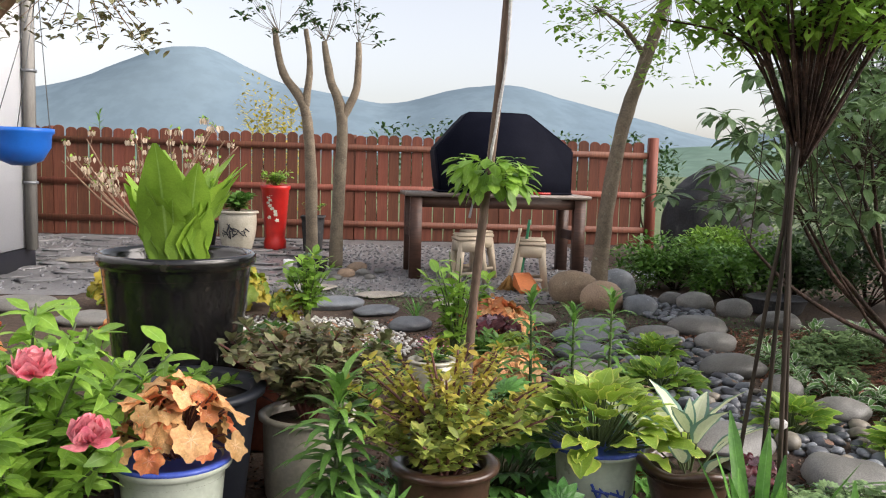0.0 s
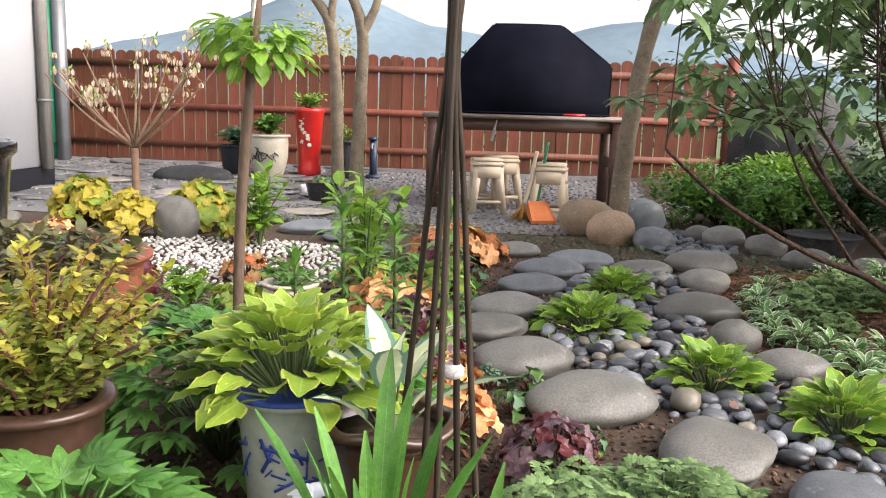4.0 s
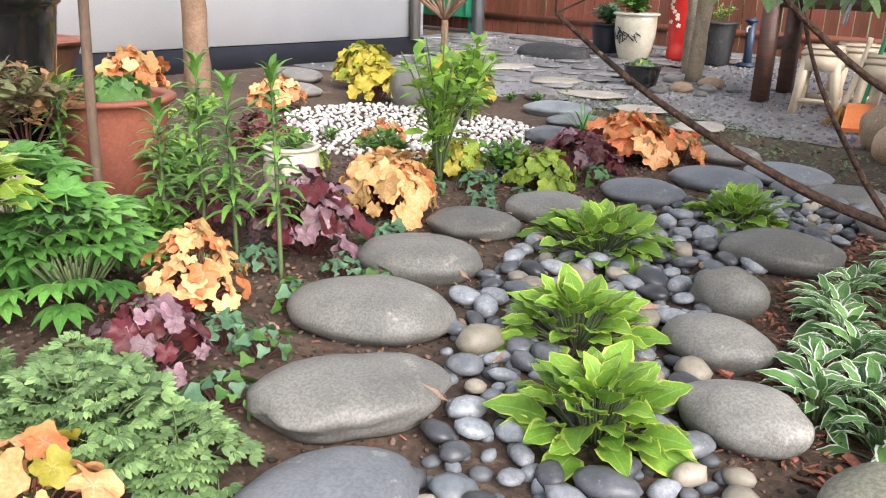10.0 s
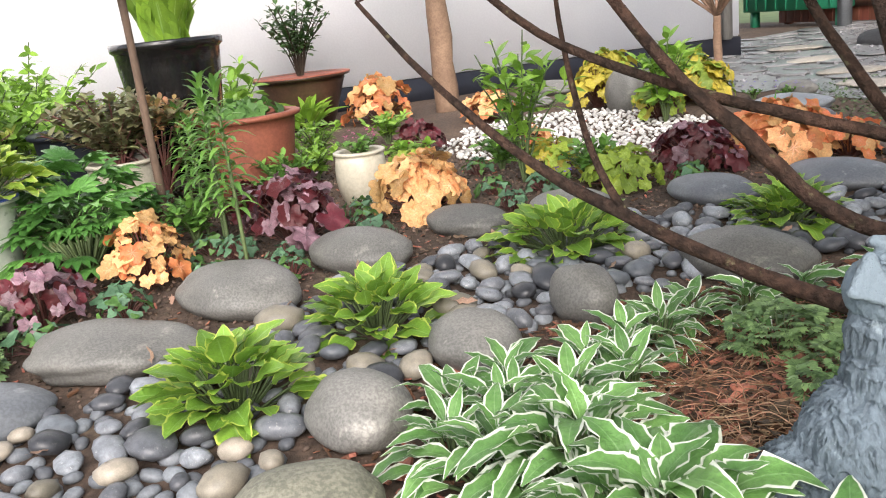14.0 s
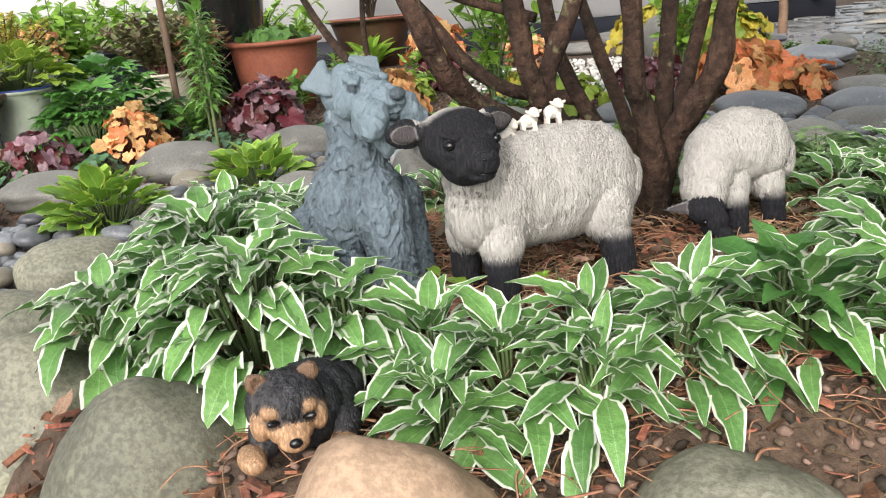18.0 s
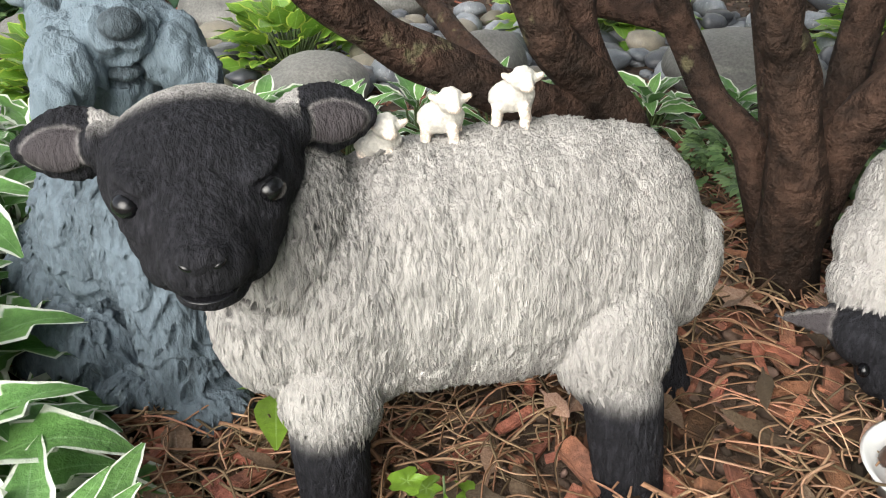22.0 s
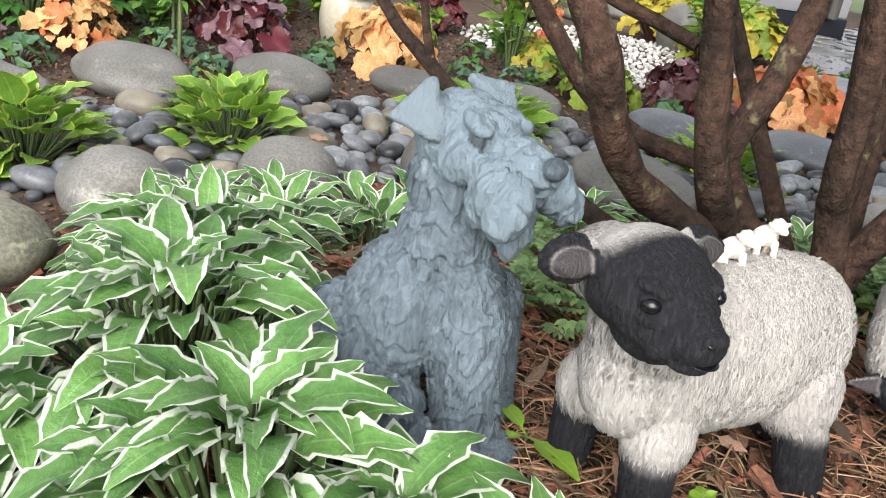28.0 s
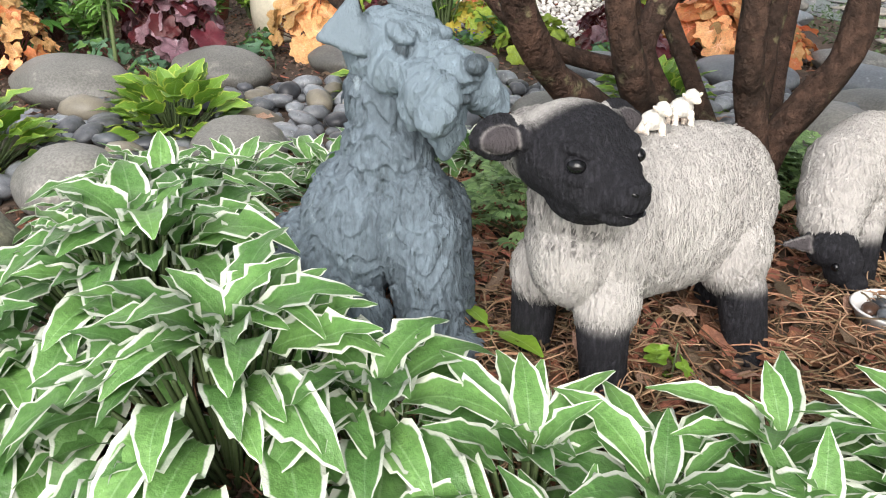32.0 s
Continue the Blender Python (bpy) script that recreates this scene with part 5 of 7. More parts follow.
lamb = [((4.99, 7.588, 0.262), (0.077, 0.142, 0.098), (0, 0, ROT), 0), ((5.04, 7.482, 0.258), (0.069, 0.086, 0.092), (0, 0, ROT), 0), ((5.015, 7.53, 0.262), (0.073, 0.1, 0.095), (0, 0, ROT), 0), ((4.956, 7.664, 0.258), (0.073, 0.071, 0.094), (0, 0, ROT), 0), ((4.972, 7.628, 0.262), (0.076, 0.093, 0.097), (0, 0, ROT), 0),
        ((5.06, 7.45, 0.308), (0.058, 0.056, 0.07), (0, 0, 0), 0), ((5.07, 7.44, 0.25), (0.045, 0.045, 0.06), (0, 0, 0), 0), ((4.956, 7.727, 0.242), (0.026, 0.02, 0.048), (-8, 0, 0), 0),
        ((5.085, 7.478, 0.198), (0.032, 0.036, 0.046), (0, 0, 0), 0), ((4.998, 7.435, 0.198), (0.032, 0.036, 0.046), (0, 0, 0), 0),
        ((5.012, 7.67, 0.212), (0.037, 0.044, 0.058), (0, 0, 0), 0), ((4.91, 7.68, 0.212), (0.037, 0.042, 0.054), (0, 0, 0), 0)]
lamb += turned(LAMB_HEAD, 22, [((-0.046, 0, 0.0), (0.04, 0.05, 0.036), (0, 0, 0), 0), ((-0.004, 0, 0.003), (0.058, 0.061, 0.05), (0, 0, 0), 1), ((0.026, 0, -0.014), (0.046, 0.047, 0.042), (0, 0, 0), 1), ((0.02, 0, -0.03), (0.044, 0.04, 0.034), (0, 0, 0), 1),
                               ((0.052, 0, -0.014), (0.036, 0.028, 0.027), (0, 20, 0), 1), ((0.07, 0, -0.022), (0.023, 0.026, 0.021), (0, 0, 0), 1), ((0.064, 0, -0.041), (0.021, 0.021, 0.011), (0, 0, 0), 1), ((0.086, 0, -0.011), (0.009, 0.015, 0.007), (0, 0, 0), 1)]
               + both(0.046, 0.02, -0.03, (0.022, 0.018, 0.018)) + both(0.036, 0.033, 0.019, (0.02, 0.013, 0.006), (0, 15, -25)) + both(0.043, 0.036, -0.008, (0.014, 0.01, 0.007), (0, 0, -25)))
for sd in (-1, 1):
    lamb += turned(LAMB_HEAD, 22, ear((-0.014, 0.05 * sd, 0.024), (-0.02, 0.106 * sd, 0.021), (0.3, 0, -1), 0.019, 0.0042, 1, 0.35 * sd) + ear((-0.005, 0.066 * sd, 0.022), (-0.012, 0.1 * sd, 0.021), (0.3, 0, -1), 0.011, 0.0028, 2, 0.3 * sd)
                   + [((-0.008, 0.054 * sd, 0.022), (0.013, 0.015, 0.015), (0, 0, 0), 1)])
lamb += stalk_of((5.09, 7.475, 0.165), (5.1, 7.478, Z0 + 0.012), 0.029, 0.025, 1) + stalk_of((4.99, 7.43, 0.165), (4.995, 7.427, Z0 + 0.012), 0.028, 0.024, 1)
lamb += stalk_of((5.022, 7.682, 0.165), (5.038, 7.69, Z0 + 0.01), 0.03, 0.026, 1) + stalk_of((4.9, 7.695, 0.165), (4.91, 7.72, Z0 + 0.012), 0.028, 0.026, 1)
lamb += [((5.112, 7.482, Z0 + 0.004), (0.027, 0.024, 0.016), (0, 0, 0), 1), ((5.05, 7.692, Z0 + 0.002), (0.03, 0.025, 0.016), (0, 0, 0), 1)]
statue("lamb_statue", "white woolly lamb statue with a black face standing on mulch", (5.02, 7.57, Z0), lamb, WOOL, 0.0015, woolly, (0.012, 0.003, 0.0016, 0.1), 3,
       turned(LAMB_HEAD, 22, both(0.042, 0.0372, 0.006, (0.0105, 0.0085, 0.0085), (0, 0, -40), 1) + both(0.0452, 0.0395, 0.005, (0.0092, 0.0078, 0.0074), (0, 0, -40), 3) + both(0.0905, 0.0085, -0.014, (0.0032, 0.0045, 0.0024), (25, 0, 30), 3) + [((0.081, 0, -0.0345), (0.012, 0.016, 0.0014), (0, 12, 0), 3)]), lamb_paint, 24)
graze = [((4.835, 7.985, 0.262), (0.062, 0.085, 0.07), (-8, 0, 10), 0), ((4.825, 8.025, 0.255), (0.06, 0.055, 0.068), (0, 0, 0), 0), ((4.85, 7.93, 0.25), (0.056, 0.056, 0.064), (0, 0, 0), 0),
         ((4.87, 7.905, 0.222), (0.046, 0.048, 0.05), (0, 0, 0), 0), ((4.885, 7.895, 0.195), (0.04, 0.042, 0.04), (0, 0, 0), 0), ((4.872, 7.955, 0.195), (0.03, 0.03, 0.04), (0, 0, 0), 0), ((4.845, 8.035, 0.19), (0.03, 0.03, 0.042), (0, 0, 0), 0), ((4.83, 8.078, 0.23), (0.016, 0.016, 0.038), (0, 0, 0), 0)]
graze += stalk_of((4.885, 7.955, 0.18), (4.893, 7.958, Z0 + 0.01), 0.024, 0.02, 1) + stalk_of((4.82, 7.945, 0.18), (4.815, 7.955, Z0 + 0.01), 0.023, 0.019, 1)
graze += stalk_of((4.85, 8.04, 0.19), (4.856, 8.048, Z0 + 0.01), 0.026, 0.021, 1) + stalk_of((4.79, 8.06, 0.19), (4.785, 8.085, Z0 + 0.01), 0.025, 0.021, 1)
graze += [((4.91, 7.886, 0.165), (0.034, 0.035, 0.03), (0, 0, 0), 1), ((4.927, 7.897, 0.142), (0.023, 0.024, 0.03), (0, 25, 35), 1), ((4.943, 7.909, 0.12), (0.016, 0.017, 0.017), (0, 0, 0), 1), ((4.95, 7.912, 0.111), (0.01, 0.012, 0.008), (0, 0, 0), 1)]
graze += flap((4.9, 7.862, 0.182), (4.898, 7.812, 0.168), (4.912, 7.86, 0.158), 0.004, 1, 6) + flap((4.905, 7.852, 0.176), (4.903, 7.816, 0.168), (4.914, 7.853, 0.163), 0.0035, 2, 6) + flap((4.893, 7.922, 0.178), (4.9, 7.958, 0.158), (4.908, 7.922, 0.162), 0.004, 1, 6)
statue("grazing_lamb_statue", "white lamb statue with black face bending to a bowl", (4.83, 8.0, Z0), graze, WOOL, 0.0017, woolly, (0.011, 0.003, 0.0015, 0.1), 3,
       [((4.942, 7.873, 0.148), (0.006, 0.005, 0.006), (0, 0, 0), 3)], graze_paint)
dog = [((4.902, 7.185, 0.165), (0.078, 0.078, 0.082), (0, 0, 0), 0), ((4.917, 7.23, 0.235), (0.067, 0.067, 0.1), (-18, 0, -20), 0), ((4.945, 7.28, 0.25), (0.056, 0.052, 0.08), (0, 0, 0), 0),
       ((4.932, 7.262, 0.325), (0.049, 0.049, 0.068), (0, 0, 0), 0), ((4.93, 7.26, 0.385), (0.042, 0.044, 0.055), (0, 0, 0), 0),
       ((4.955, 7.19, 0.135), (0.052, 0.07, 0.052), (0, 0, -20), 0), ((4.98, 7.245, 0.105), (0.028, 0.04, 0.022), (0, 0, -25), 0), ((4.985, 7.325, 0.1), (0.032, 0.04, 0.02), (0, 0, -25), 0)]
DOG_HEAD = (4.933, 7.263, 0.438)
dog += turned(DOG_HEAD, 40, [((0, 0, 0.002), (0.049, 0.044, 0.043), (0, 0, 0), 2), ((0.024, 0, 0.01), (0.035, 0.036, 0.028), (0, 0, 0), 2), ((0.0, 0, -0.03), (0.042, 0.038, 0.03), (0, 0, 0), 2), ((0.058, 0, -0.002), (0.048, 0.024, 0.022), (0, 4, 0), 2), ((0.086, 0, -0.01), (0.028, 0.028, 0.022), (0, 0, 0), 2),
                             ((0.072, 0, -0.046), (0.024, 0.027, 0.03), (0, -15, 0), 2), ((0.08, 0, -0.072), (0.016, 0.019, 0.02), (0, -15, 0), 2), ((0.084, -0.004, -0.088), (0.009, 0.012, 0.012), (0, 0, 0), 2), ((0.113, 0, 0.0), (0.011, 0.014, 0.011), (0, 0, 0), 1), ((0.098, 0, -0.036), (0.013, 0.013, 0.006), (0, 0, 0), 1)]
             + both(0.076, 0.029, -0.024, (0.034, 0.019, 0.024), (0, 20, -12), 2) + both(0.092, 0.04, -0.03, (0.027, 0.016, 0.026), (0, 30, -18), 2) + both(0.105, 0.05, -0.046, (0.017, 0.012, 0.019), (0, 30, -20), 2) + both(0.066, 0.036, -0.044, (0.016, 0.011, 0.024), (0, 10, 0), 2)
             + both(0.036, 0.026, 0.026, (0.022, 0.012, 0.007), (0, 14, 30), 2) + both(0.043, 0.031, 0.011, (0.009, 0.008, 0.009), tn=1) + both(0.032, 0.034, -0.014, (0.026, 0.012, 0.022), (0, 0, 0), 2))
dog += turned(DOG_HEAD, 40, flap((-0.02, -0.036, 0.052), (-0.036, -0.07, 0.018), (0.004, -0.048, 0.006), 0.0075, 3, 8) + flap((-0.026, -0.03, 0.042), (-0.03, -0.05, 0.024), (0.0, -0.038, 0.022), 0.009, 3, 5)
             + flap((-0.024, 0.03, 0.052), (0.004, 0.06, 0.05), (0.02, 0.044, 0.03), 0.0075, 3, 8) + flap((-0.02, 0.028, 0.034), (-0.01, 0.044, 0.046), (0.012, 0.034, 0.032), 0.008, 3, 5))
dog += stalk_of((4.965, 7.295, 0.24), (4.975, 7.31, Z0 + 0.015), 0.042, 0.034, 0) + stalk_of((4.9, 7.325, 0.24), (4.905, 7.345, Z0 + 0.015), 0.04, 0.032, 0)
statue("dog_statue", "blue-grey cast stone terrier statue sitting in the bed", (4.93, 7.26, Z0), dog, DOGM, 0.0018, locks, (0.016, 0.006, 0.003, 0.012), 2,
       turned(DOG_HEAD, 40, both(0.0435, 0.031, 0.011, (0.0074, 0.0074, 0.0074), tn=1) + [((0.116, 0, 0.001), (0.011, 0.0145, 0.011), (0, 0, 0), 1)]), dog_groove_shade, 26)
PUP_HEAD = (5.432, 7.152, 0.13)
pup = [((5.345, 7.175, 0.088), (0.066, 0.056, 0.05), (0, 0, 12), 0), ((5.39, 7.165, 0.1), (0.048, 0.05, 0.05), (0, 0, 0), 0), ((5.3, 7.19, 0.08), (0.05, 0.05, 0.042), (0, 0, 0), 0)]
pup += turned(PUP_HEAD, 14, [((0, 0, 0), (0.044, 0.045, 0.04), (0, 0, 0), 0), ((0.026, 0, -0.02), (0.026, 0.028, 0.02), (0, 0, 0), 1), ((0.042, 0, -0.03), (0.015, 0.018, 0.013), (0, 0, 0), 1), ((0.03, 0, 0.01), (0.02, 0.012, 0.014), (0, 0, 0), 0)]
             + both(0.033, 0.022, 0.008, (0.012, 0.011, 0.008), (0, 0, -25)) + both(0.02, 0.034, -0.012, (0.016, 0.012, 0.02)))
for sd in (-1, 1):
    pup += turned(PUP_HEAD, 14, ear((0.002, 0.026 * sd, 0.026), (0.002, 0.036 * sd, 0.042), (0.25, 1.0 * sd, -0.4), 0.009, 0.0045, 2, 0.3, 5))
pup += [((5.44, 7.104, 0.064), (0.03, 0.017, 0.014), (0, 0, 20), 1), ((5.42, 7.215, 0.062), (0.032, 0.017, 0.014), (0, 0, 10), 1), ((5.4, 7.12, 0.075), (0.03, 0.02, 0.026), (0, 0, 0), 0), ((5.39, 7.215, 0.075), (0.03, 0.02, 0.026), (0, 0, 0), 0)]
statue("puppy_statue", "small black and tan puppy statue lying by the boulders", (5.36, 7.17, 0.045), pup, PUPPY, 0.0015, shaggy, (0.012, 0.0032, 0.0018, 0.12), 9,
       turned(PUP_HEAD, 14, both(0.0455, 0.021, -0.001, (0.0045, 0.0085, 0.0045), (15, 0, -25), 3) + [((0.056, 0, -0.026), (0.0055, 0.008, 0.006), (0, 0, 0), 3)]))
for i, (y, z, x) in enumerate(((7.508, 0.34, 5.02), (7.548, 0.352, 5.0), (7.594, 0.36, 4.976))):
    ml = [((x, y, z + 0.02), (0.011, 0.017, 0.012), (0, 0, 20), 0), ((x + 0.006, y - 0.014 + 0.022, z + 0.034), (0.009, 0.009, 0.009), (0, 0, 0), 0), ((x + 0.013, y + 0.012, z + 0.03), (0.005, 0.005, 0.004), (0, 0, 0), 1),
          ((x + 0.012, y + 0.005, z + 0.036), (0.0018, 0.0018, 0.0018), (0, 0, 0), 3), ((x + 0.004, y + 0.018, z + 0.035), (0.003, 0.006, 0.003), (30, 0, 0), 1), ((x + 0.01, y - 0.002, z + 0.036), (0.003, 0.006, 0.003), (-30, 0, 0), 1)]
    ml += sum((stalk_of((x + dx, y + dy, z + 0.014), (x + dx * 1.4, y + dy, z - 0.002), 0.0042, 0.004, 1, 4) for dx in (-0.006, 0.007) for dy in (-0.01, 0.01)), [])
    statue("toy_sheep", "tiny ivory sheep figure standing on the lamb's back", (x, y, z), ml, MINI, 0.0013, curly)["group"] = "tiny sheep on the lamb"
bowl = thing("stone_bowl", "white porcelain bowl filled with dark pebbles", "bowl", (5.02, 7.918, height(5.0, 7.925) + 0.004))
part("dish", to_mesh(lathe([(0.03, 0), (0.045, 0.006), (0.056, 0.03), (0.06, 0.034), (0.057, 0.035), (0.05, 0.026), (0.03, 0.012)], 40), "dish", BOWL), bowl)
bowl_p = [to_mesh(blob(2, 140 + k, (1, 0.75, 0.5), 0.16), "pebble", PEBBLE_D if k < 3 else BROWNPOT) for k in range(4)]
for k in range(9):
    a, r = k * 2.4, 0.012 * math.sqrt(k) + 0.002
    part("pebble", bowl_p[k % 4], bowl, m=pose(r * math.cos(a), r * math.sin(a), 0.028, rnd(-20, 20), rnd(-20, 20), rnd(0, 360)) @ Matrix.Scale(rnd(0.013, 0.018), 4))
part("twig", to_mesh(tube([(-0.03, -0.01, 0.043), (0.0, 0.01, 0.05), (0.05, 0.012, 0.045)], [0.0025, 0.003, 0.002], 6), "twig", STRAW), bowl)

# ---- plants ----
def hosta(label, at, spread, tall, n, mat, L=0.13, width=0.5, shape="hosta", arch=0.9, wav=0.12, group="", name="hosta", fold=0.3, upright=0.0, variants=6, lay=92):
    """A mound of leaves laid over a dome, the inner ones rising, the outer ones hanging over; each on its stalk."""
    h = thing(name, label, "plant", at, rnd(0, 360), group)
    ms = [to_mesh(leaf(L * (0.8 + 0.08 * k), L * width * (0.82 + 0.07 * k), shape, arch * (0.7 + 0.13 * k), fold, 7, 0.0, wav, rnd(-0.3, 0.3)), "leaf", mat) for k in range(variants)]
    sb = Build()
    for i in range(n):
        t = (i + 0.5) / n
        az = i * 137.508 + rnd(-25, 25)
        s = rnd(0.8, 1.15) * (0.85 + 0.2 * t)
        up = (62 - lay * t ** 0.9) * (1 - upright) + 76 * upright + rnd(-11, 11)
        rr = max(0.0, spread * 0.5 * math.sqrt(t) - L * s * 0.62 * math.cos(radians(up))) * (1 - 0.55 * upright)
        z = max(0.012, tall * (0.8 - 0.7 * t ** 1.3) + rnd(-0.012, 0.016)) * (1 - upright) + 0.02 * upright
        a = radians(az)
        x, y = -rr * math.sin(a), rr * math.cos(a)
        part("leaf", ms[i % variants], h, m=pose(x, y, z, 0, 0, az + rnd(-14, 14)) @ Matrix.Rotation(radians(up), 4, "X") @ Matrix.Rotation(radians(rnd(-24, 24)), 4, "Y") @ Matrix.Scale(s, 4))
        sb.add(tube([(x * 0.25, y * 0.25, -0.012), (x * 0.8, y * 0.8, z * 0.7), (x, y, z)], [0.0035, 0.003, 0.0025], 4))
    tagged(part("stalk_cluster", sb.mesh("stalk_cluster", STEM), h), kind="stuff")
    return h


def heuchera(label, at, spread, tall, n, mats, group="heucheras", lobes=7, deep=0.17, size=0.125, ruffle=0.22, name="heuchera"):
    """A mound of round lobed leaves on thin stalks."""
    h = thing(name, label, "plant", at, 0, group)
    R, n = spread * size * 0.92, int(n * 1.6)
    ms = [to_mesh(lobed(R * (0.72 + 0.11 * k), lobes, ruffle * 0.75, deep * 1.35, 0, k, 0.08), "leaf", mats[k % len(mats)]) for k in range(6)]
    sb = Build()
    for i in range(n):
        t = (i + 0.5) / n
        az = i * 2.4 + rnd(-0.3, 0.3)
        rr = spread * 0.44 * math.sqrt(t) * (1 + 0.3 * noise.noise(Vector((math.cos(az), math.sin(az), at[0] * 7))))
        z = tall * (0.95 - 0.7 * t ** 1.3) + rnd(-0.16, 0.14) * tall
        x, y = rr * math.cos(az), rr * math.sin(az)
        tilt = 10 + 52 * t + rnd(-26, 24)
        m = pose(x, y, z, 0, 0, math.degrees(az) - 90) @ Matrix.Rotation(radians(-tilt), 4, "X") @ Matrix.Rotation(radians(rnd(-28, 28)), 4, "Y") @ Matrix.Translation((0, -R * 0.75, 0)) @ Matrix.Scale(rnd(0.6, 1.2), 4)
        part("leaf", ms[i % 6], h, m=m)
        sb.add(tube([(x * 0.1, y * 0.1, -0.01), (x * 0.6, y * 0.6, z * 0.65), (x, y, z - 0.004)], [0.0022] * 3, 4))
    tagged(part("stalk_cluster", sb.mesh("stalk_cluster", STEM_R), h), kind="stuff")
    return h


def leafy(name, label, at, points, protos, mat, stems, stem_mat, category="plant", size=(0.8, 1.2), group="", droop=(0, 70), extra=()):
    """A plant whose leaves, too many to count, are one mesh on real stems. points: (place, leaning azimuth in degrees)."""
    h = thing(name, label, category, at, 0, group)
    sb = Build()
    for s in stems:
        sb.add(s)
    tagged(part("stem_cluster", sb.mesh("stem_cluster", stem_mat), h), kind="stuff")
    lb = Build()
    for k, (p, az) in enumerate(points):
        m = Matrix.Translation(p) @ Matrix.Rotation(radians(az), 4, "Z") @ Matrix.Rotation(radians(rnd(70 - droop[1], 70 - droop[0])), 4, "X") @ Matrix.Rotation(radians(rnd(-25, 25)), 4, "Y") @ Matrix.Scale(rnd(*size), 4)
        lb.add(protos[k % len(protos)], m)
    tagged(part("foliage", lb.mesh("foliage", mat), h), kind="stuff")
    for nm, bb, mt, lab in extra:
        part(nm, bb.mesh(nm, mt), h, lab)
    return h


def lily(label, at, tall, n=70, L=0.13, lean=(0, 0), mat=LEAF_M, tuft=True, width=0.16, lo=0.12):
    """An upright stem with whorls of narrow leaves and a bushy tip."""
    h = thing("lily", label, "plant", at, rnd(0, 360), "lilies")
    part("stem", to_mesh(tube([(0, 0, -0.02), (lean[0] * 0.4, lean[1] * 0.4, tall * 0.5), (lean[0], lean[1], tall * 0.93)], [0.008, 0.007, 0.004], 7), "stem", STEM), h)
    pr = [leaf(L * q, L * width * q, "lance", 1.2, 0.25, 4, cols=3) for q in (0.8, 0.95, 1.1)]
    lb = Build()
    for i in range(n):
        t = lo + (0.98 - lo) * (i / n)
        p = (lean[0] * t, lean[1] * t, tall * t)
        up = 15 + 30 * t + (38 if tuft and t > 0.88 else 0) + rnd(-8, 8)
        lb.add(pr[i % 3], Matrix.Translation(p) @ Matrix.Rotation(i * 2.4, 4, "Z") @ Matrix.Rotation(radians(up), 4, "X") @ Matrix.Scale(1.0 - 0.35 * max(0, t - 0.75) * 2, 4))
    tagged(part("leaves", lb.mesh("leaves", mat), h), kind="stuff")
    return h


def palm(n, L, w):
    """A palmate leaf: leaflets spread from one stalk."""
    bb = Build()
    for i in range(n):
        a = -100 + 200 * i / (n - 1)
        bb.add(leaf(L * (1 - 0.25 * abs(a) / 100), L * w, "lance", 0.7, 0.2, 5, cols=3), pose(0, 0.06, 0, 0, 0, a * 0.9))
    bb.add(tube([(0, 0, 0), (0, 0.06, 0)], [0.004, 0.003], 4))
    return np.concatenate(bb.v), bb.f, np.concatenate(bb.u)


def hellebore(label, at, spread, tall, n, L=0.13):
    n = int(n * 1.6)
    h = thing("hellebore", label, "plant", at, rnd(0, 360), "hellebores")
    ms = [to_mesh(palm(7, L * q, 0.36), "leaf", LEAF_P) for q in (0.8, 1.0, 1.15)]
    for i in range(n):
        t = (i + 0.5) / n
        az, rr = i * 137.5 + rnd(-20, 20), spread * 0.4 * math.sqrt(t)
        z = tall * (0.85 - 0.6 * t) + rnd(-0.02, 0.03)
        x, y = -rr * math.sin(radians(az)), rr * math.cos(radians(az))
        part("leaf", ms[i % 3], h, m=pose(x, y, z, 0, 0, az) @ Matrix.Rotation(radians(38 - 40 * t + rnd(-14, 14)), 4, "X"))
    sb = Build()
    for i in range(n):
        a, rr = i * 2.4, spread * 0.3 * math.sqrt((i + 0.5) / n)
        sb.add(tube([(0, 0, -0.01), (rr * math.cos(a), rr * math.sin(a), tall * 0.5)], [0.005, 0.004], 5))
    tagged(part("stalk_cluster", sb.mesh("stalk_cluster", STEM), h), kind="stuff")
    return h


def bush(name, label, at, rx, ry, rz_, n, protos, mat, size, stem_mat=BARK, category="shrub", shell=0.55, group="", extra=()):
    """An uneven mound of small leaves over a frame of twigs."""
    pts, stems = [], []
    lobes_ = [(Vector((rnd(-0.6, 0.6) * rx, rnd(-0.6, 0.6) * ry, rnd(0.35, 0.9) * rz_)), rnd(0.28, 0.5)) for _ in range(14)]
    for c, q in lobes_:
        stems.append(tube([(0, 0, -0.02), c * 0.5 + Vector((0, 0, 0.02)), c], [0.008, 0.006, 0.003], 5))
    for k in range(n):
        c, q = lobes_[k % 14]
        d = Vector((rnd(-1, 1), rnd(-1, 1), rnd(-0.7, 1)))
        d = d.normalized() * rnd(shell, 1.0)
        p = c + Vector((d.x * rx * q, d.y * ry * q, d.z * rz_ * q))
        if p.z > 0.0:
            pts.append((p, math.degrees(math.atan2(d.y, d.x)) - 90 + rnd(-40, 40)))
    return leafy(name, label, at, pts, protos, mat, stems, stem_mat, category, size, group, (0, 90), extra)


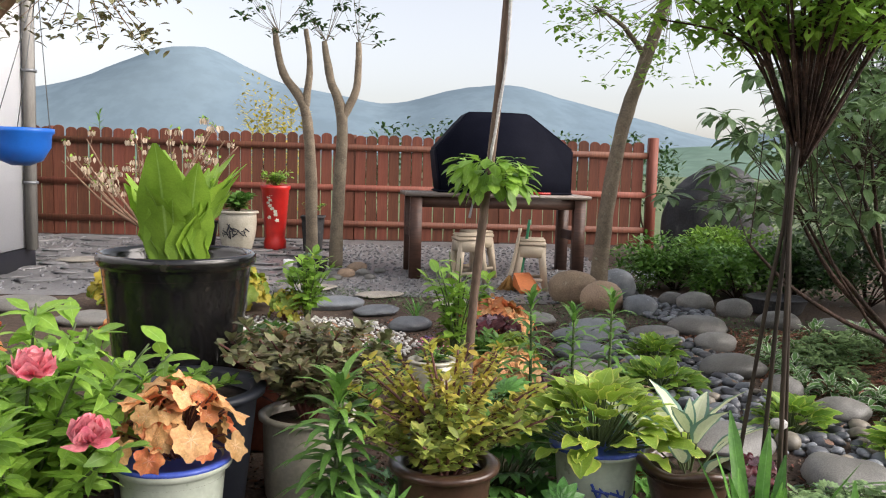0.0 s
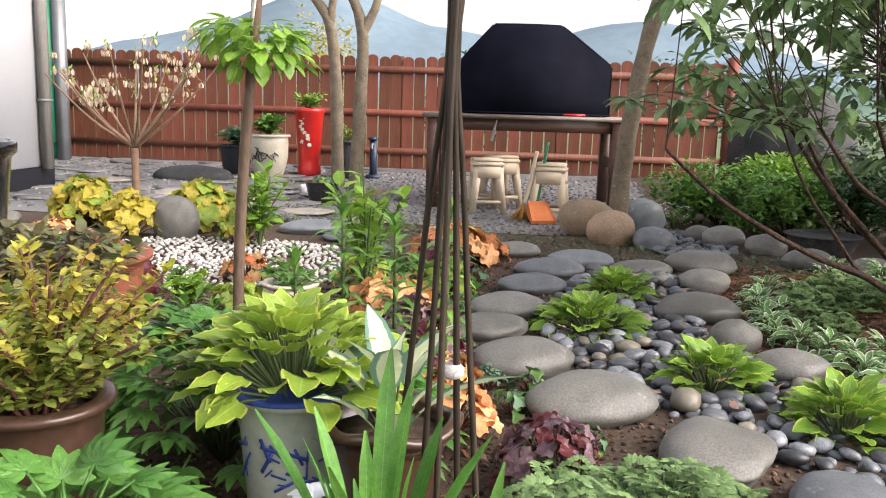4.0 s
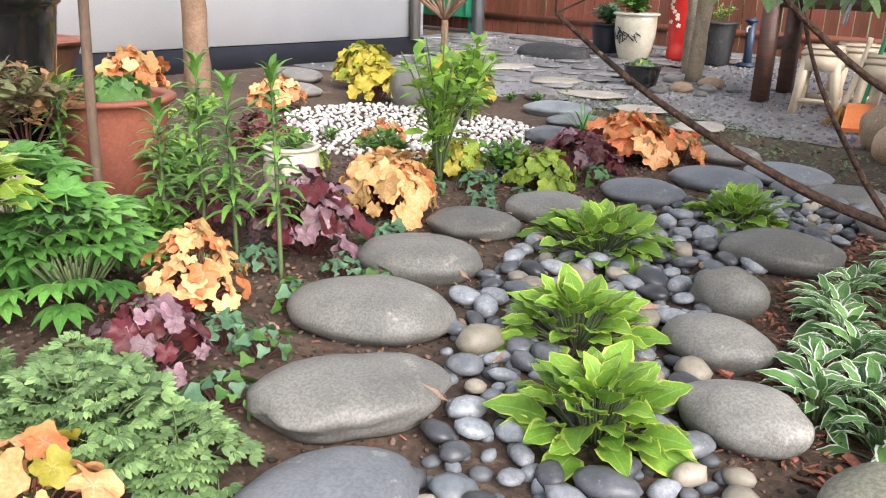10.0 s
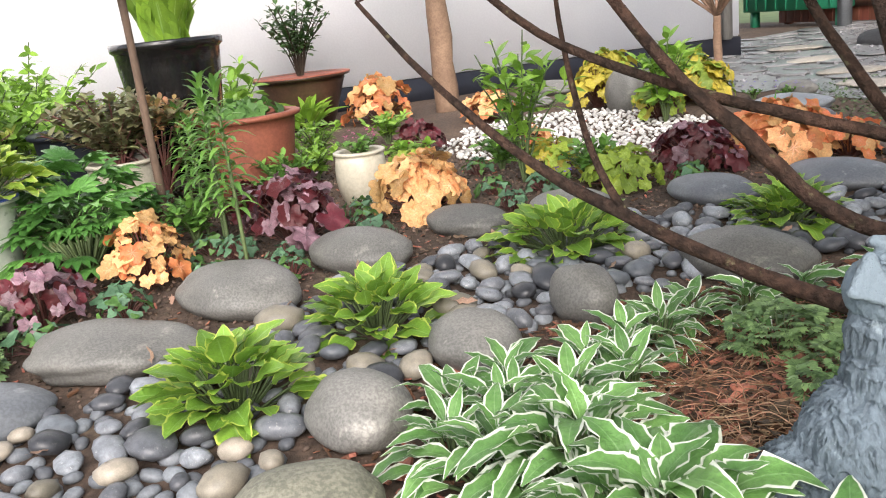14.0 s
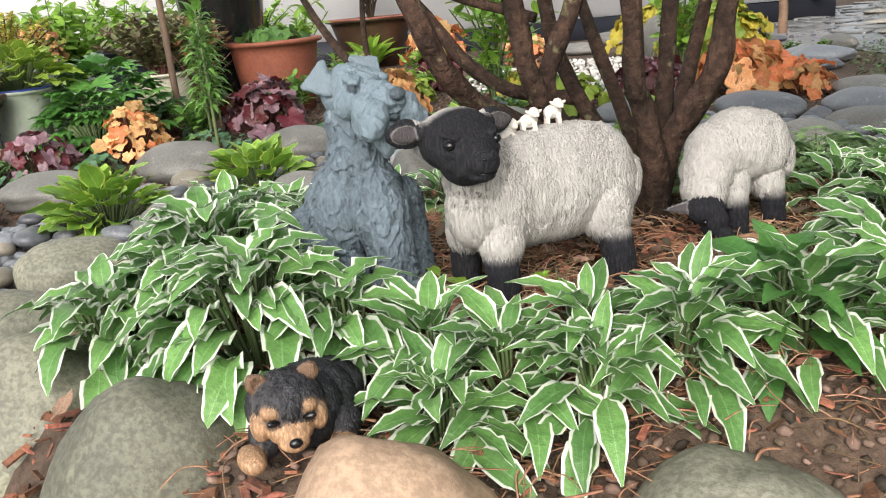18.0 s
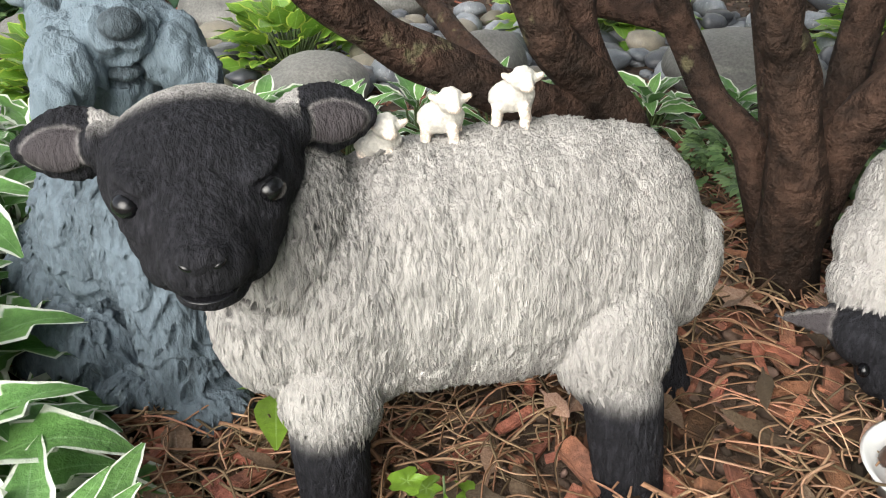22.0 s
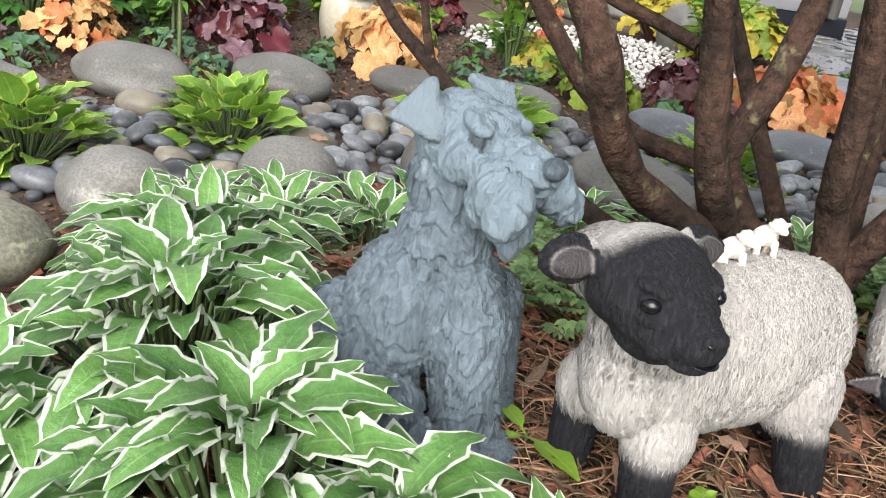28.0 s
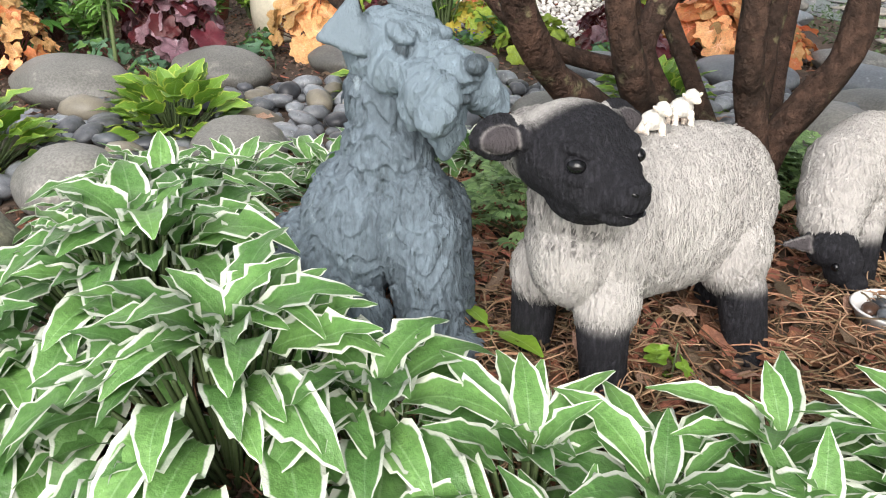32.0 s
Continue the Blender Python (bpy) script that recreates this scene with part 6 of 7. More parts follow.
def branchy(n, spread, tall, per, lo=0.3):
    pts, stems = [], []
    for i in range(n):
        a, r = i * 2.4 + rnd(-0.3, 0.3), spread * math.sqrt((i + 0.5) / n)
        e = Vector((r * math.cos(a), r * math.sin(a), tall * rnd(0.7, 1.0) * (1 - 0.25 * r / spread)))
        mid = Vector((e.x * 0.35, e.y * 0.35, e.z * 0.55))
        stems.append(tube([(0, 0, -0.02), mid, e], [0.007, 0.005, 0.003], 5))
        for k in range(per):
            t = rnd(lo, 1.0)
            p = mid.lerp(e, (t - 0.5) * 2) if t > 0.5 else Vector((0, 0, 0)).lerp(mid, t * 2)
            pts.append((p, rnd(0, 360)))
    return pts, stems


G = lambda x, y: (x, y, height(x, y))
# dry stream hostas
YL = "yellow-edged green hosta growing between pebbles"
for x, y, sp, tl, n in ((3.88, 6.5, 0.4, 0.15, 74), (3.56, 6.9, 0.42, 0.14, 78), (3.17, 7.64, 0.56, 0.12, 110), (3.38, 8.36, 0.42, 0.11, 72)):
    hosta(YL, G(x, y), sp, tl, n, HOSTA_Y, 0.105, 0.7, "hosta", 0.42, 0.16, "hostas in the dry stream", lay=58, fold=0.2)
# white-edged hostas of the statue bed
WL = "white-edged hosta with arching lance leaves"
for x, y, sp, tl, n in ((4.88, 6.98, 0.5, 0.21, 110), (4.66, 6.98, 0.42, 0.18, 84), (5.1, 7.08, 0.44, 0.2, 96), (4.98, 6.82, 0.36, 0.17, 44), (5.16, 7.22, 0.3, 0.13, 36)):
    hosta("large lush " + WL, G(x, y), sp, tl, int(n * 1.2), HOSTA_W, 0.118, 0.47, "hosta", 1.15, 0.42, "white-edged hostas", lay=70)
for x, y, sp, tl, n in ((5.26, 7.34, 0.28, 0.13, 36), (5.32, 7.44, 0.3, 0.12, 36), (5.3, 7.56, 0.24, 0.09, 26), (5.38, 7.55, 0.28, 0.11, 32), (5.36, 7.67, 0.26, 0.1, 28), (5.38, 7.34, 0.26, 0.12, 28), (5.26, 8.02, 0.3, 0.12, 40), (5.36, 7.84, 0.3, 0.12, 30), (5.33, 7.7, 0.26, 0.1, 24), (5.36, 7.97, 0.3, 0.12, 30), (5.05, 8.2, 0.38, 0.17, 56), (4.75, 8.4, 0.36, 0.16, 46), (5.36, 8.25, 0.36, 0.17, 48)):
    hosta(WL, G(x, y), sp, tl, int(n * 1.3), HOSTA_W, 0.115, 0.33, "lance", 0.8, 0.3, "white-edged hostas", lay=70)
for x, y, sp, tl, n in ((4.28, 7.0, 0.34, 0.1, 36), (4.3, 7.25, 0.26, 0.11, 30), (4.05, 7.47, 0.27, 0.1, 30), (4.18, 7.22, 0.28, 0.11, 30), (4.38, 6.86, 0.3, 0.11, 34), (4.08, 8.25, 0.28, 0.1, 28),
                        (4.0, 7.75, 0.22, 0.09, 24), (4.12, 8.0, 0.22, 0.09, 22), (4.2, 8.55, 0.3, 0.1, 26), (4.55, 8.6, 0.3, 0.11, 26), (4.15, 7.05, 0.26, 0.1, 26), (4.4, 7.08, 0.3, 0.13, 32), (4.5, 6.9, 0.34, 0.14, 40), (4.2, 6.92, 0.26, 0.1, 26), (4.12, 7.34, 0.24, 0.1, 24), (3.98, 7.6, 0.22, 0.09, 20), (4.02, 7.9, 0.22, 0.09, 20), (4.05, 8.12, 0.24, 0.09, 20), (4.3, 8.35, 0.26, 0.1, 22), (4.78, 8.22, 0.26, 0.11, 26), (4.92, 8.3, 0.28, 0.13, 28)):
    hosta("low " + WL, G(x, y), sp, tl, n, HOSTA_W, 0.105, 0.36, "lance", 0.8, 0.2, "white-edged hostas", lay=70)
hosta("dark green spotted lungwort with pale specks", G(5.33, 7.82), 0.3, 0.12, 40, SPOTTED, 0.11, 0.4, "lance", 0.8, 0.25, name="lungwort", lay=72)
sprout = thing("seedling", "small green seedling in the mulch", "plant", G(4.97, 7.385))
for az, s in ((-70, 0.09), (110, 0.06), (200, 0.04)):
    part("leaf", to_mesh(leaf(s, s * 0.4, "lance", 0.5, 0.2, 5, 0.1), "leaf", HOSTA_G), sprout, m=pose(0, 0, 0.03, 0, 0, az) @ Matrix.Rotation(0.4, 4, "X"))
part("stem", to_mesh(tube([(0, 0, -0.01), (0, 0, 0.035)], [0.002, 0.0015], 5), "stem", STEM), sprout)
ivy = thing("seedling", "bright green lobed seedling under the lamb", "plant", G(5.1, 7.56))
for k in range(5):
    part("leaf", to_mesh(lobed(0.016, 5, 0.15, 0.35), "leaf", HOSTA_G), ivy, m=pose(rnd(-0.02, 0.02), rnd(-0.02, 0.02), 0.02 + 0.01 * k, rnd(-40, 10), 0, rnd(0, 360)))
part("stem", to_mesh(tube([(0, 0, -0.01), (0.004, 0, 0.065)], [0.0015, 0.001], 5), "stem", STEM), ivy)

# flower bed
OL = "apricot-leaved heuchera mound in the flower bed"
heuchera(OL, G(2.3, 7.38), 0.46, 0.26, 60, [HEUCH_O])
heuchera(OL, G(2.65, 6.28), 0.34, 0.24, 44, [HEUCH_O, HEUCH_O, HEUCH_O, HEUCH_O, HEUCH_R])
heuchera("large pale " + OL, G(3.36, 5.5), 0.36, 0.2, 17, [HEUCH_O, HEUCH_O, HEUCH_Y, HEUCH_R], size=0.14)
heuchera(OL, G(-0.7, 7.9), 0.56, 0.34, 50, [HEUCH_R, HEUCH_O])
heuchera("coral red heuchera beside the stepping stones", G(2.42, 9.1), 0.58, 0.24, 60, [HEUCH_R, HEUCH_O, HEUCH_R])
heuchera("coral red heuchera beside the stepping stones", G(2.62, 9.3), 0.34, 0.15, 32, [HEUCH_O, HEUCH_R])
heuchera("coral red heuchera by the house", G(0.1, 8.5), 0.42, 0.2, 40, [HEUCH_R, HEUCH_O])
heuchera("coral red heuchera among white pebbles", G(1.35, 8.3), 0.3, 0.15, 30, [HEUCH_R, HEUCH_O])
heuchera("silver and purple heuchera in the flower bed", G(2.48, 6.83), 0.42, 0.28, 52, [HEUCH_P, HEUCH_P, HEUCH_D])
heuchera("silver and purple heuchera in the flower bed", G(2.95, 5.97), 0.36, 0.18, 30, [HEUCH_P, HEUCH_D, HEUCH_P], size=0.12)
heuchera("dark burgundy heuchera in the flower bed", G(2.4, 8.65), 0.46, 0.2, 44, [HEUCH_D, HEUCH_P, HEUCH_D])
heuchera("dark burgundy heuchera in the flower bed", G(0.95, 7.75), 0.4, 0.2, 36, [HEUCH_D, HEUCH_D])
heuchera("dark burgundy heuchera in the flower bed", G(2.08, 6.7), 0.3, 0.2, 28, [HEUCH_D])
heuchera("golden yellow heuchera mound by the yard", G(-0.3, 9.65), 0.55, 0.33, 70, [HEUCH_Y, HEUCH_L, HEUCH_Y], size=0.12)
heuchera("golden yellow heuchera mound by the yard", G(0.5, 9.85), 0.6, 0.33, 76, [HEUCH_Y, HEUCH_Y, HEUCH_L], size=0.12)
heuchera("golden yellow heuchera mound by the yard", G(0.2, 9.3), 0.42, 0.3, 50, [HEUCH_Y, HEUCH_Y], size=0.13)
heuchera("golden yellow heuchera mound by the yard", G(0.95, 9.35), 0.36, 0.24, 40, [HEUCH_Y, HEUCH_L], size=0.13)
heuchera("small lime green heuchera by the pebbles", G(2.05, 8.1), 0.34, 0.18, 36, [HEUCH_Y, HEUCH_L])
heuchera("small lime green heuchera by the pebbles", G(2.45, 8.25), 0.36, 0.16, 36, [HEUCH_L, HEUCH_L])
heuchera("small lime green heuchera by the pebbles", G(1.55, 7.55), 0.3, 0.16, 30, [HEUCH_L])
MG, CG = shader("meadow_green_leaf", (0.1, 0.22, 0.05), (0.07, 0.16, 0.035), 0.5, 20, 120, 0.2, 0.2, 80, spread=0.2, trans=0.25), shader("sea_green_leaf", (0.1, 0.2, 0.11), (0.07, 0.15, 0.08), 0.5, 20, 120, 0.2, 0.2, 80, spread=0.2, trans=0.22)
def ferny(label, at, spread, tall, n, size):
    """A low dome of finely cut leaves on wiry stalks."""
    fr = Build()
    for k in range(-2, 3):
        for q in range(-1, 2):
            fr.add(leaf(0.42, 0.2, "oval", 0.4, 0.15, 3, cols=3), pose(-0.16 * k, 0.5 - 0.12 * abs(k), 0, 0, 0, k * 32 + q * 34))
    fr.add(tube([(0, 0, 0), (0, 0.5, 0)], [0.012, 0.01], 4))
    frond = (np.concatenate(fr.v), fr.f, np.concatenate(fr.u))
    pts, stems = [], []
    for i in range(n):
        t, az = (i + 0.5) / n, i * 2.4 + rnd(-0.3, 0.3)
        r = spread * 0.48 * math.sqrt(t) * (1 + 0.3 * noise.noise(Vector((math.cos(az), math.sin(az), at[0] * 9))))
        p = Vector((r * math.cos(az), r * math.sin(az), max(0.02, tall * (1 - 0.65 * t ** 1.4) + rnd(-0.2, 0.15) * tall)))
        pts.append((p, math.degrees(az) - 90 + rnd(-50, 50)))
        if i % 3 == 0:
            stems.append(tube([(p.x * 0.2, p.y * 0.2, -0.01), (p.x * 0.7, p.y * 0.7, p.z * 0.7), p], [0.0022] * 3, 4))
    return leafy("astilbe", label, at, pts, [frond], FERNY, stems, STEM, size=size, group="feathery foliage", droop=(30, 95))


for x, y, s, t in ((3.2, 5.68, 0.36, 0.18), (2.98, 5.5, 0.36, 0.2), (3.0, 5.8, 0.24, 0.12), (3.36, 5.8, 0.2, 0.09)):
    ferny("feathery green astilbe-like foliage", G(x, y), s, t, int(430 * s), (0.045, 0.075))
for x, y, s in ((2.62, 7.1, 0.22), (2.5, 6.6, 0.2), (2.75, 6.75, 0.16), (2.92, 6.2, 0.2), (2.3, 7.95, 0.22), (2.55, 7.7, 0.16)):
    heuchera("low columbine with rounded blue-green leaves", G(x, y), s, 0.09, 22, [CG], "columbines", 3, 0.4, 0.13, 0.1, "columbine")
for x, y, tl, ln in ((2.27, 6.56, 0.68, (0.01, 0.01)), (2.44, 6.57, 0.62, (0.01, 0.0)), (2.61, 6.62, 0.67, (0.0, 0.01)), (1.45, 6.45, 0.5, (0.02, 0)), (2.12, 6.5, 0.5, (0.0, 0.0))):
    lily("tall green lily with whorled narrow leaves", G(x, y), tl, 64, 0.115, ln, LEAF_M, True, 0.22, 0.3)
lily("green lily in the pot group", G(1.53, 5.45), 0.58, 130, 0.17, (0.02, 0), LEAF_M, True, 0.17)
lily("green lily in the pot group", G(1.68, 4.95), 0.4, 110, 0.16, (0, 0), LEAF_M, True, 0.16)
hellebore("dark green hellebore with leathery palmate leaves", G(2.05, 6.02), 0.62, 0.42, 52, 0.1)
hellebore("dark green hellebore with leathery palmate leaves", G(2.1, 5.15), 0.58, 0.34, 62, 0.085)
hellebore("dark green hellebore with leathery palmate leaves", G(2.4, 6.05), 0.45, 0.32, 32, 0.1)
for x, y, s in ((2.62, 7.9, 0.2), (2.2, 7.75, 0.2), (2.85, 6.5, 0.2), (2.7, 6.95, 0.18), (2.55, 6.4, 0.18), (3.05, 6.22, 0.2), (2.35, 6.5, 0.2), (2.15, 7.15, 0.2), (2.6, 8.5, 0.2), (1.7, 7.85, 0.2), (2.35, 7.12, 0.16), (2.9, 6.75, 0.16), (3.2, 6.0, 0.22), (3.1, 5.75, 0.22)):
    heuchera("low columbine with rounded blue-green leaves", G(x, y), s, 0.08, 16, [CG, MG], "columbines", 3, 0.4, 0.14, 0.1, "columbine")
for x, y, s, tl in ((2.12, 6.45, 0.24, 0.2), (1.9, 6.85, 0.3, 0.24), (1.55, 6.9, 0.32, 0.26), (1.2, 7.1, 0.34, 0.26), (0.7, 7.2, 0.36, 0.3), (2.25, 8.2, 0.26, 0.2), (1.65, 8.0, 0.26, 0.2), (1.3, 7.6, 0.3, 0.22), (0.4, 7.7, 0.34, 0.24)):
    pts, st = branchy(9, s * 0.5, tl, 22)
    leafy("bed_perennial", "leafy green perennial in the flower bed", G(x, y), pts, [leaf(1, 0.45, "oval", 0.5, 0.15, 3, cols=3)], LEAF_M if x > 1.4 else LEAF_B, st, STEM, size=(0.04, 0.08), group="bed perennials")
for x, y, s in ((4.34, 8.12, 0.3), (4.3, 7.92, 0.3), (4.55, 8.3, 0.3), (4.5, 7.98, 0.3), (4.36, 8.3, 0.26), (4.26, 7.64, 0.2), (4.55, 8.12, 0.28), (4.6, 7.55, 0.24)):
    ferny("feathery green foliage under the rhododendron", G(x, y), s, 0.1, int(330 * s), (0.035, 0.06))
# peony and pole plants
ov = [leaf(1, 0.5, "oval", 0.5, 0.15, 4, 0.12, cols=3), leaf(1, 0.42, "lance", 0.6, 0.15, 4, 0.12, cols=3)]


pts, st = branchy(12, 0.24, 0.78, 16)
leafy("peony", "green peony bush with divided leaves", G(2.08, 7.95), pts, ov, LEAF_B, st, STEM, size=(0.07, 0.12))
pts, st = branchy(12, 0.2, 0.6, 16)
leafy("peony", "green peony bush with divided leaves", G(1.1, 9.3), pts, ov, LEAF_B, st, STEM, size=(0.08, 0.13))
pts, st = branchy(28, 0.44, 0.86, 34)
fl = Build()
for px, py, pz in ((0.2, -0.37, 0.71), (0.31, -0.36, 0.56), (-0.15, -0.3, 0.8)):
    for k in range(26):
        fl.add(leaf(0.065, 0.06, "oval", rnd(-1.2, 0.4), -0.4, 3, cols=3), Matrix.Translation((px, py, pz)) @ Matrix.Rotation(k * 2.4, 4, "Z") @ Matrix.Rotation(radians(10 + 3.0 * k), 4, "X"))
leafy("tree_peony", "tree peony with pink blossoms and pale green leaves", G(0.72, 5.4), pts, [palm(3, 1, 0.4)] + ov, LEAF_B, st, STEM, size=(0.07, 0.115), extra=[("blossoms", fl, PINK, "ruffled pink blossoms")])
for x, y, sp, tl in ((-0.3, 5.5, 0.5, 1.0), (0.2, 5.9, 0.3, 0.62), (0.3, 5.0, 0.36, 0.66)):
    pts, st = branchy(20, sp, tl, 30)
    leafy("leafy_perennial", "pale green leafy perennial by the house", G(x, y), pts, [palm(3, 1, 0.4)] + ov, LEAF_B, st, STEM, size=(0.06, 0.11))
pts, st = branchy(10, 0.3, 0.5, 18)
leafy("leafy_perennial", "pale green leafy perennial by the house", G(0.25, 6.6), pts, ov, LEAF_B, st, STEM, size=(0.08, 0.14))
pts, st = branchy(10, 0.35, 0.7, 18)
leafy("leafy_perennial", "pale green leafy perennial by the house", G(-0.5, 6.8), pts, ov, LEAF_B, st, STEM, size=(0.08, 0.14))
# pot plantings
hosta("tall bright green hosta with upright broad leaves in a black pot", (0.87, 6.46, 0.74), 0.5, 0.5, 54, HOSTA_G, 0.4, 0.42, "hosta", 0.42, 0.3, fold=0.4, upright=1.1)
hosta("bright green hosta leaves beside the house", G(-0.75, 7.35), 0.5, 0.35, 26, HOSTA_G, 0.26, 0.34, "hosta", 0.7, 0.12, upright=0.6)
heuchera("apricot heuchera filling a painted pot", (1.13, 5.4, 0.4), 0.36, 0.2, 50, [HEUCH_O, HEUCH_R, HEUCH_O], size=0.12)
hosta("yellow-green hosta filling a painted pot", (2.33, 5.72, 0.33), 0.54, 0.19, 110, HOSTA_YG, 0.115, 0.72, "hosta", 0.5, 0.18, lay=58, fold=0.2)
hosta("cream and green variegated hosta in a wavy pot", (2.58, 5.6, 0.29), 0.42, 0.26, 13, HOSTA_P, 0.2, 0.4, "hosta", 0.45, 0.1, upright=0.45, lay=50)
sm = [leaf(1, 0.5, "oval", 0.5, 0.15, 3, cols=3)]
pts, st = branchy(30, 0.32, 0.34, 76)
leafy("spirea", "bronze-green spirea in a brown pot", (1.84, 5.5, 0.27), pts, sm, SPIREA, st, STEM_R, size=(0.026, 0.046))
pts, st = branchy(26, 0.3, 0.44, 44, 0.5)
leafy("spirea", "fresh yellow-green shoots of spirea", (1.85, 5.52, 0.29), pts, sm, SPIREA_Y, st, STEM_R, size=(0.022, 0.042))
pts, st = branchy(34, 0.36, 0.42, 64)
leafy("nandina", "bronze nandina with red-tinged shoots in a cream pot", (1.4, 6.16, 0.25), pts, sm, LEAF_N, st, STEM_R, size=(0.04, 0.07))
pts, st = branchy(18, 0.28, 0.42, 24, 0.6)
leafy("nandina", "red-tinged young nandina leaves", (1.4, 6.35, 0.1), [(p + Vector((0, 0, 0.12)), a) for p, a in pts], sm, LEAF_T, st, STEM_R, size=(0.03, 0.055))
pts, st = branchy(12, 0.2, 0.12, 16)
leafy("pot_herb", "small green herb in the grey tub", (1.0, 5.98, 0.37), pts, sm, LEAF_B, st, STEM, size=(0.04, 0.07))
pts, st = branchy(10, 0.11, 0.12, 12)
fl = Build()
for k in range(9):
    a = rnd(0, 6.28)
    for q in range(5):
        fl.add(sm[0], Matrix.Translation((0.08 * math.cos(a) * rnd(0.3, 1), 0.08 * math.sin(a), 0.1 + rnd(0, 0.04))) @ Matrix.Rotation(q * 1.26, 4, "Z") @ Matrix.Rotation(0.5, 4, "X") @ Matrix.Scale(0.016, 4))
leafy("potted_pinks", "small pink flowers in a cream pot", (1.9, 7.22, 0.2), pts, sm, LEAF_M, st, STEM, size=(0.03, 0.05), extra=[("flowers", fl, MAGENTA, "small magenta flowers")])
heuchera("grey-green succulents in gritty soil", (1.39, 5.01, 0.29), 0.18, 0.04, 26, [CG], "succulents", 3, 0.3, 0.1, 0.1, "succulent")
fl = Build()
for a, r in ((2.6, 0.15), (2.4, 0.13), (1.2, 0.14), (1.0, 0.12)):
    for q in range(10):
        fl.add(sm[0], Matrix.Translation((r * math.cos(a), r * math.sin(a), 0.37)) @ Matrix.Rotation(q * 0.63, 4, "Z") @ Matrix.Rotation(0.4, 4, "X") @ Matrix.Scale(0.018, 4))
fs = thing("daisy", "small magenta daisies in a low pot", "flower", (1.37, 5.0, 0.0))
part("flowers", fl.mesh("flowers", MAGENTA), fs)
heuchera("fresh green leaves in a terracotta pot", (1.2, 6.78, 0.38), 0.4, 0.1, 30, [MG], "pot plants", 5, 0.3, 0.15, 0.12, "pot_plant")
pts, st = branchy(20, 0.3, 0.75, 26, 0.4)
leafy("bamboo_clump", "airy green nandina in a dark planter", (-1.15, 7.4, 0.4), pts, ov, LEAF_D, st, BAMBOO, size=(0.05, 0.09))
pts, st = branchy(14, 0.26, 0.45, 22, 0.4)
leafy("pot_shrub", "pale green shrub in a blue planter", (-0.3, 6.55, 0.3), pts, sm, LEAF_B, st, STEM, size=(0.04, 0.08))
for at, n, mt, sz in (((-0.15, 13.55, 0.55), 16, LEAF_M, (0.08, 0.14)), ((0.27, 13.8, 0.86), 14, LEAF_B, (0.05, 0.09)), ((-0.62, 13.75, 0.4), 16, LEAF_C, (0.06, 0.12)), ((0.75, 13.7, 0.5), 8, LEAF_B, (0.03, 0.05))):
    pts, st = branchy(n, 0.2, 0.26, 16)
    leafy("pot_plant", "leafy green plant in a yard pot", at, pts, ov, mt, st, STEM, size=sz, group="yard pot plants")
heuchera("pale succulents in a black bowl", (0.9, 11.9, 0.19), 0.26, 0.07, 26, [HEUCH_L, CG], "succulents", 5, 0.2, 0.13, 0.1, "succulent")
# iris, yellow sedum, violets
hosta("upright iris with sword leaves", G(2.62, 5.2), 0.16, 0.5, 16, LEAF_H, 0.46, 0.075, "strap", 0.15, 0.0, name="iris", upright=1.0)
hosta("upright iris with sword leaves", G(2.78, 5.02), 0.14, 0.4, 10, LEAF_H, 0.36, 0.07, "strap", 0.2, 0.0, name="iris", upright=1.0)
fl = Build()
for k in range(7):
    a = k * 2.4
    fl.add(leaf(0.05, 0.03, "oval", 0.9, 0.2, 4, cols=3), Matrix.Translation((0.0, 0, 0.3)) @ Matrix.Rotation(a, 4, "Z") @ Matrix.Rotation(0.7, 4, "X"))
ir = thing("iris_flower", "white iris flower with violet tinge", "flower", G(2.5, 5.25))
part("petals", fl.mesh("petals", WHITEPETAL), ir)
part("stem", to_mesh(tube([(0, 0, -0.02), (0, 0, 0.3)], [0.004, 0.003], 5), "stem", STEM), ir)
pts, st = branchy(30, 0.24, 0.12, 26)
leafy("sedum", "golden-yellow sedum mat on the soil", G(2.84, 5.0), pts, ov, shader("gold_leaf", (0.6, 0.45, 0.04), (0.45, 0.4, 0.04), 0.5, 20, 120, 0.2, 0, spread=0.2, trans=0.3, island=True), st, STEM, size=(0.03, 0.06))
hosta("white-striped narrow grass beside the pots", G(1.62, 5.0), 0.16, 0.4, 24, HOSTA_W, 0.32, 0.06, "strap", 0.6, 0.0, name="striped_grass", upright=0.8)
for x, y in ((2.1, 8.05), (2.35, 8.0), (0.75, 10.2), (2.0, 8.5), (1.0, 8.2), (0.9, 10.35)):
    fl = Build()
    for k in range(24):
        fl.add(sm[0], Matrix.Translation((rnd(-0.08, 0.08), rnd(-0.08, 0.08), rnd(0.06, 0.12))) @ Matrix.Rotation(rnd(0, 6), 4, "Z") @ Matrix.Rotation(0.5, 4, "X") @ Matrix.Scale(0.018, 4))
    pts, st = branchy(8, 0.08, 0.09, 8)
    leafy("violet", "small violet flowers in the bed", G(x, y), pts, sm, LEAF_M, st, STEM, size=(0.025, 0.04), group="violets", extra=[("flowers", fl, VIOLET, "violet flowers")])
hosta("narrow grassy tuft among white pebbles", G(1.9, 9.45), 0.2, 0.2, 30, LEAF_H, 0.17, 0.05, "strap", 0.5, 0.0, name="grass_tuft", upright=0.7)
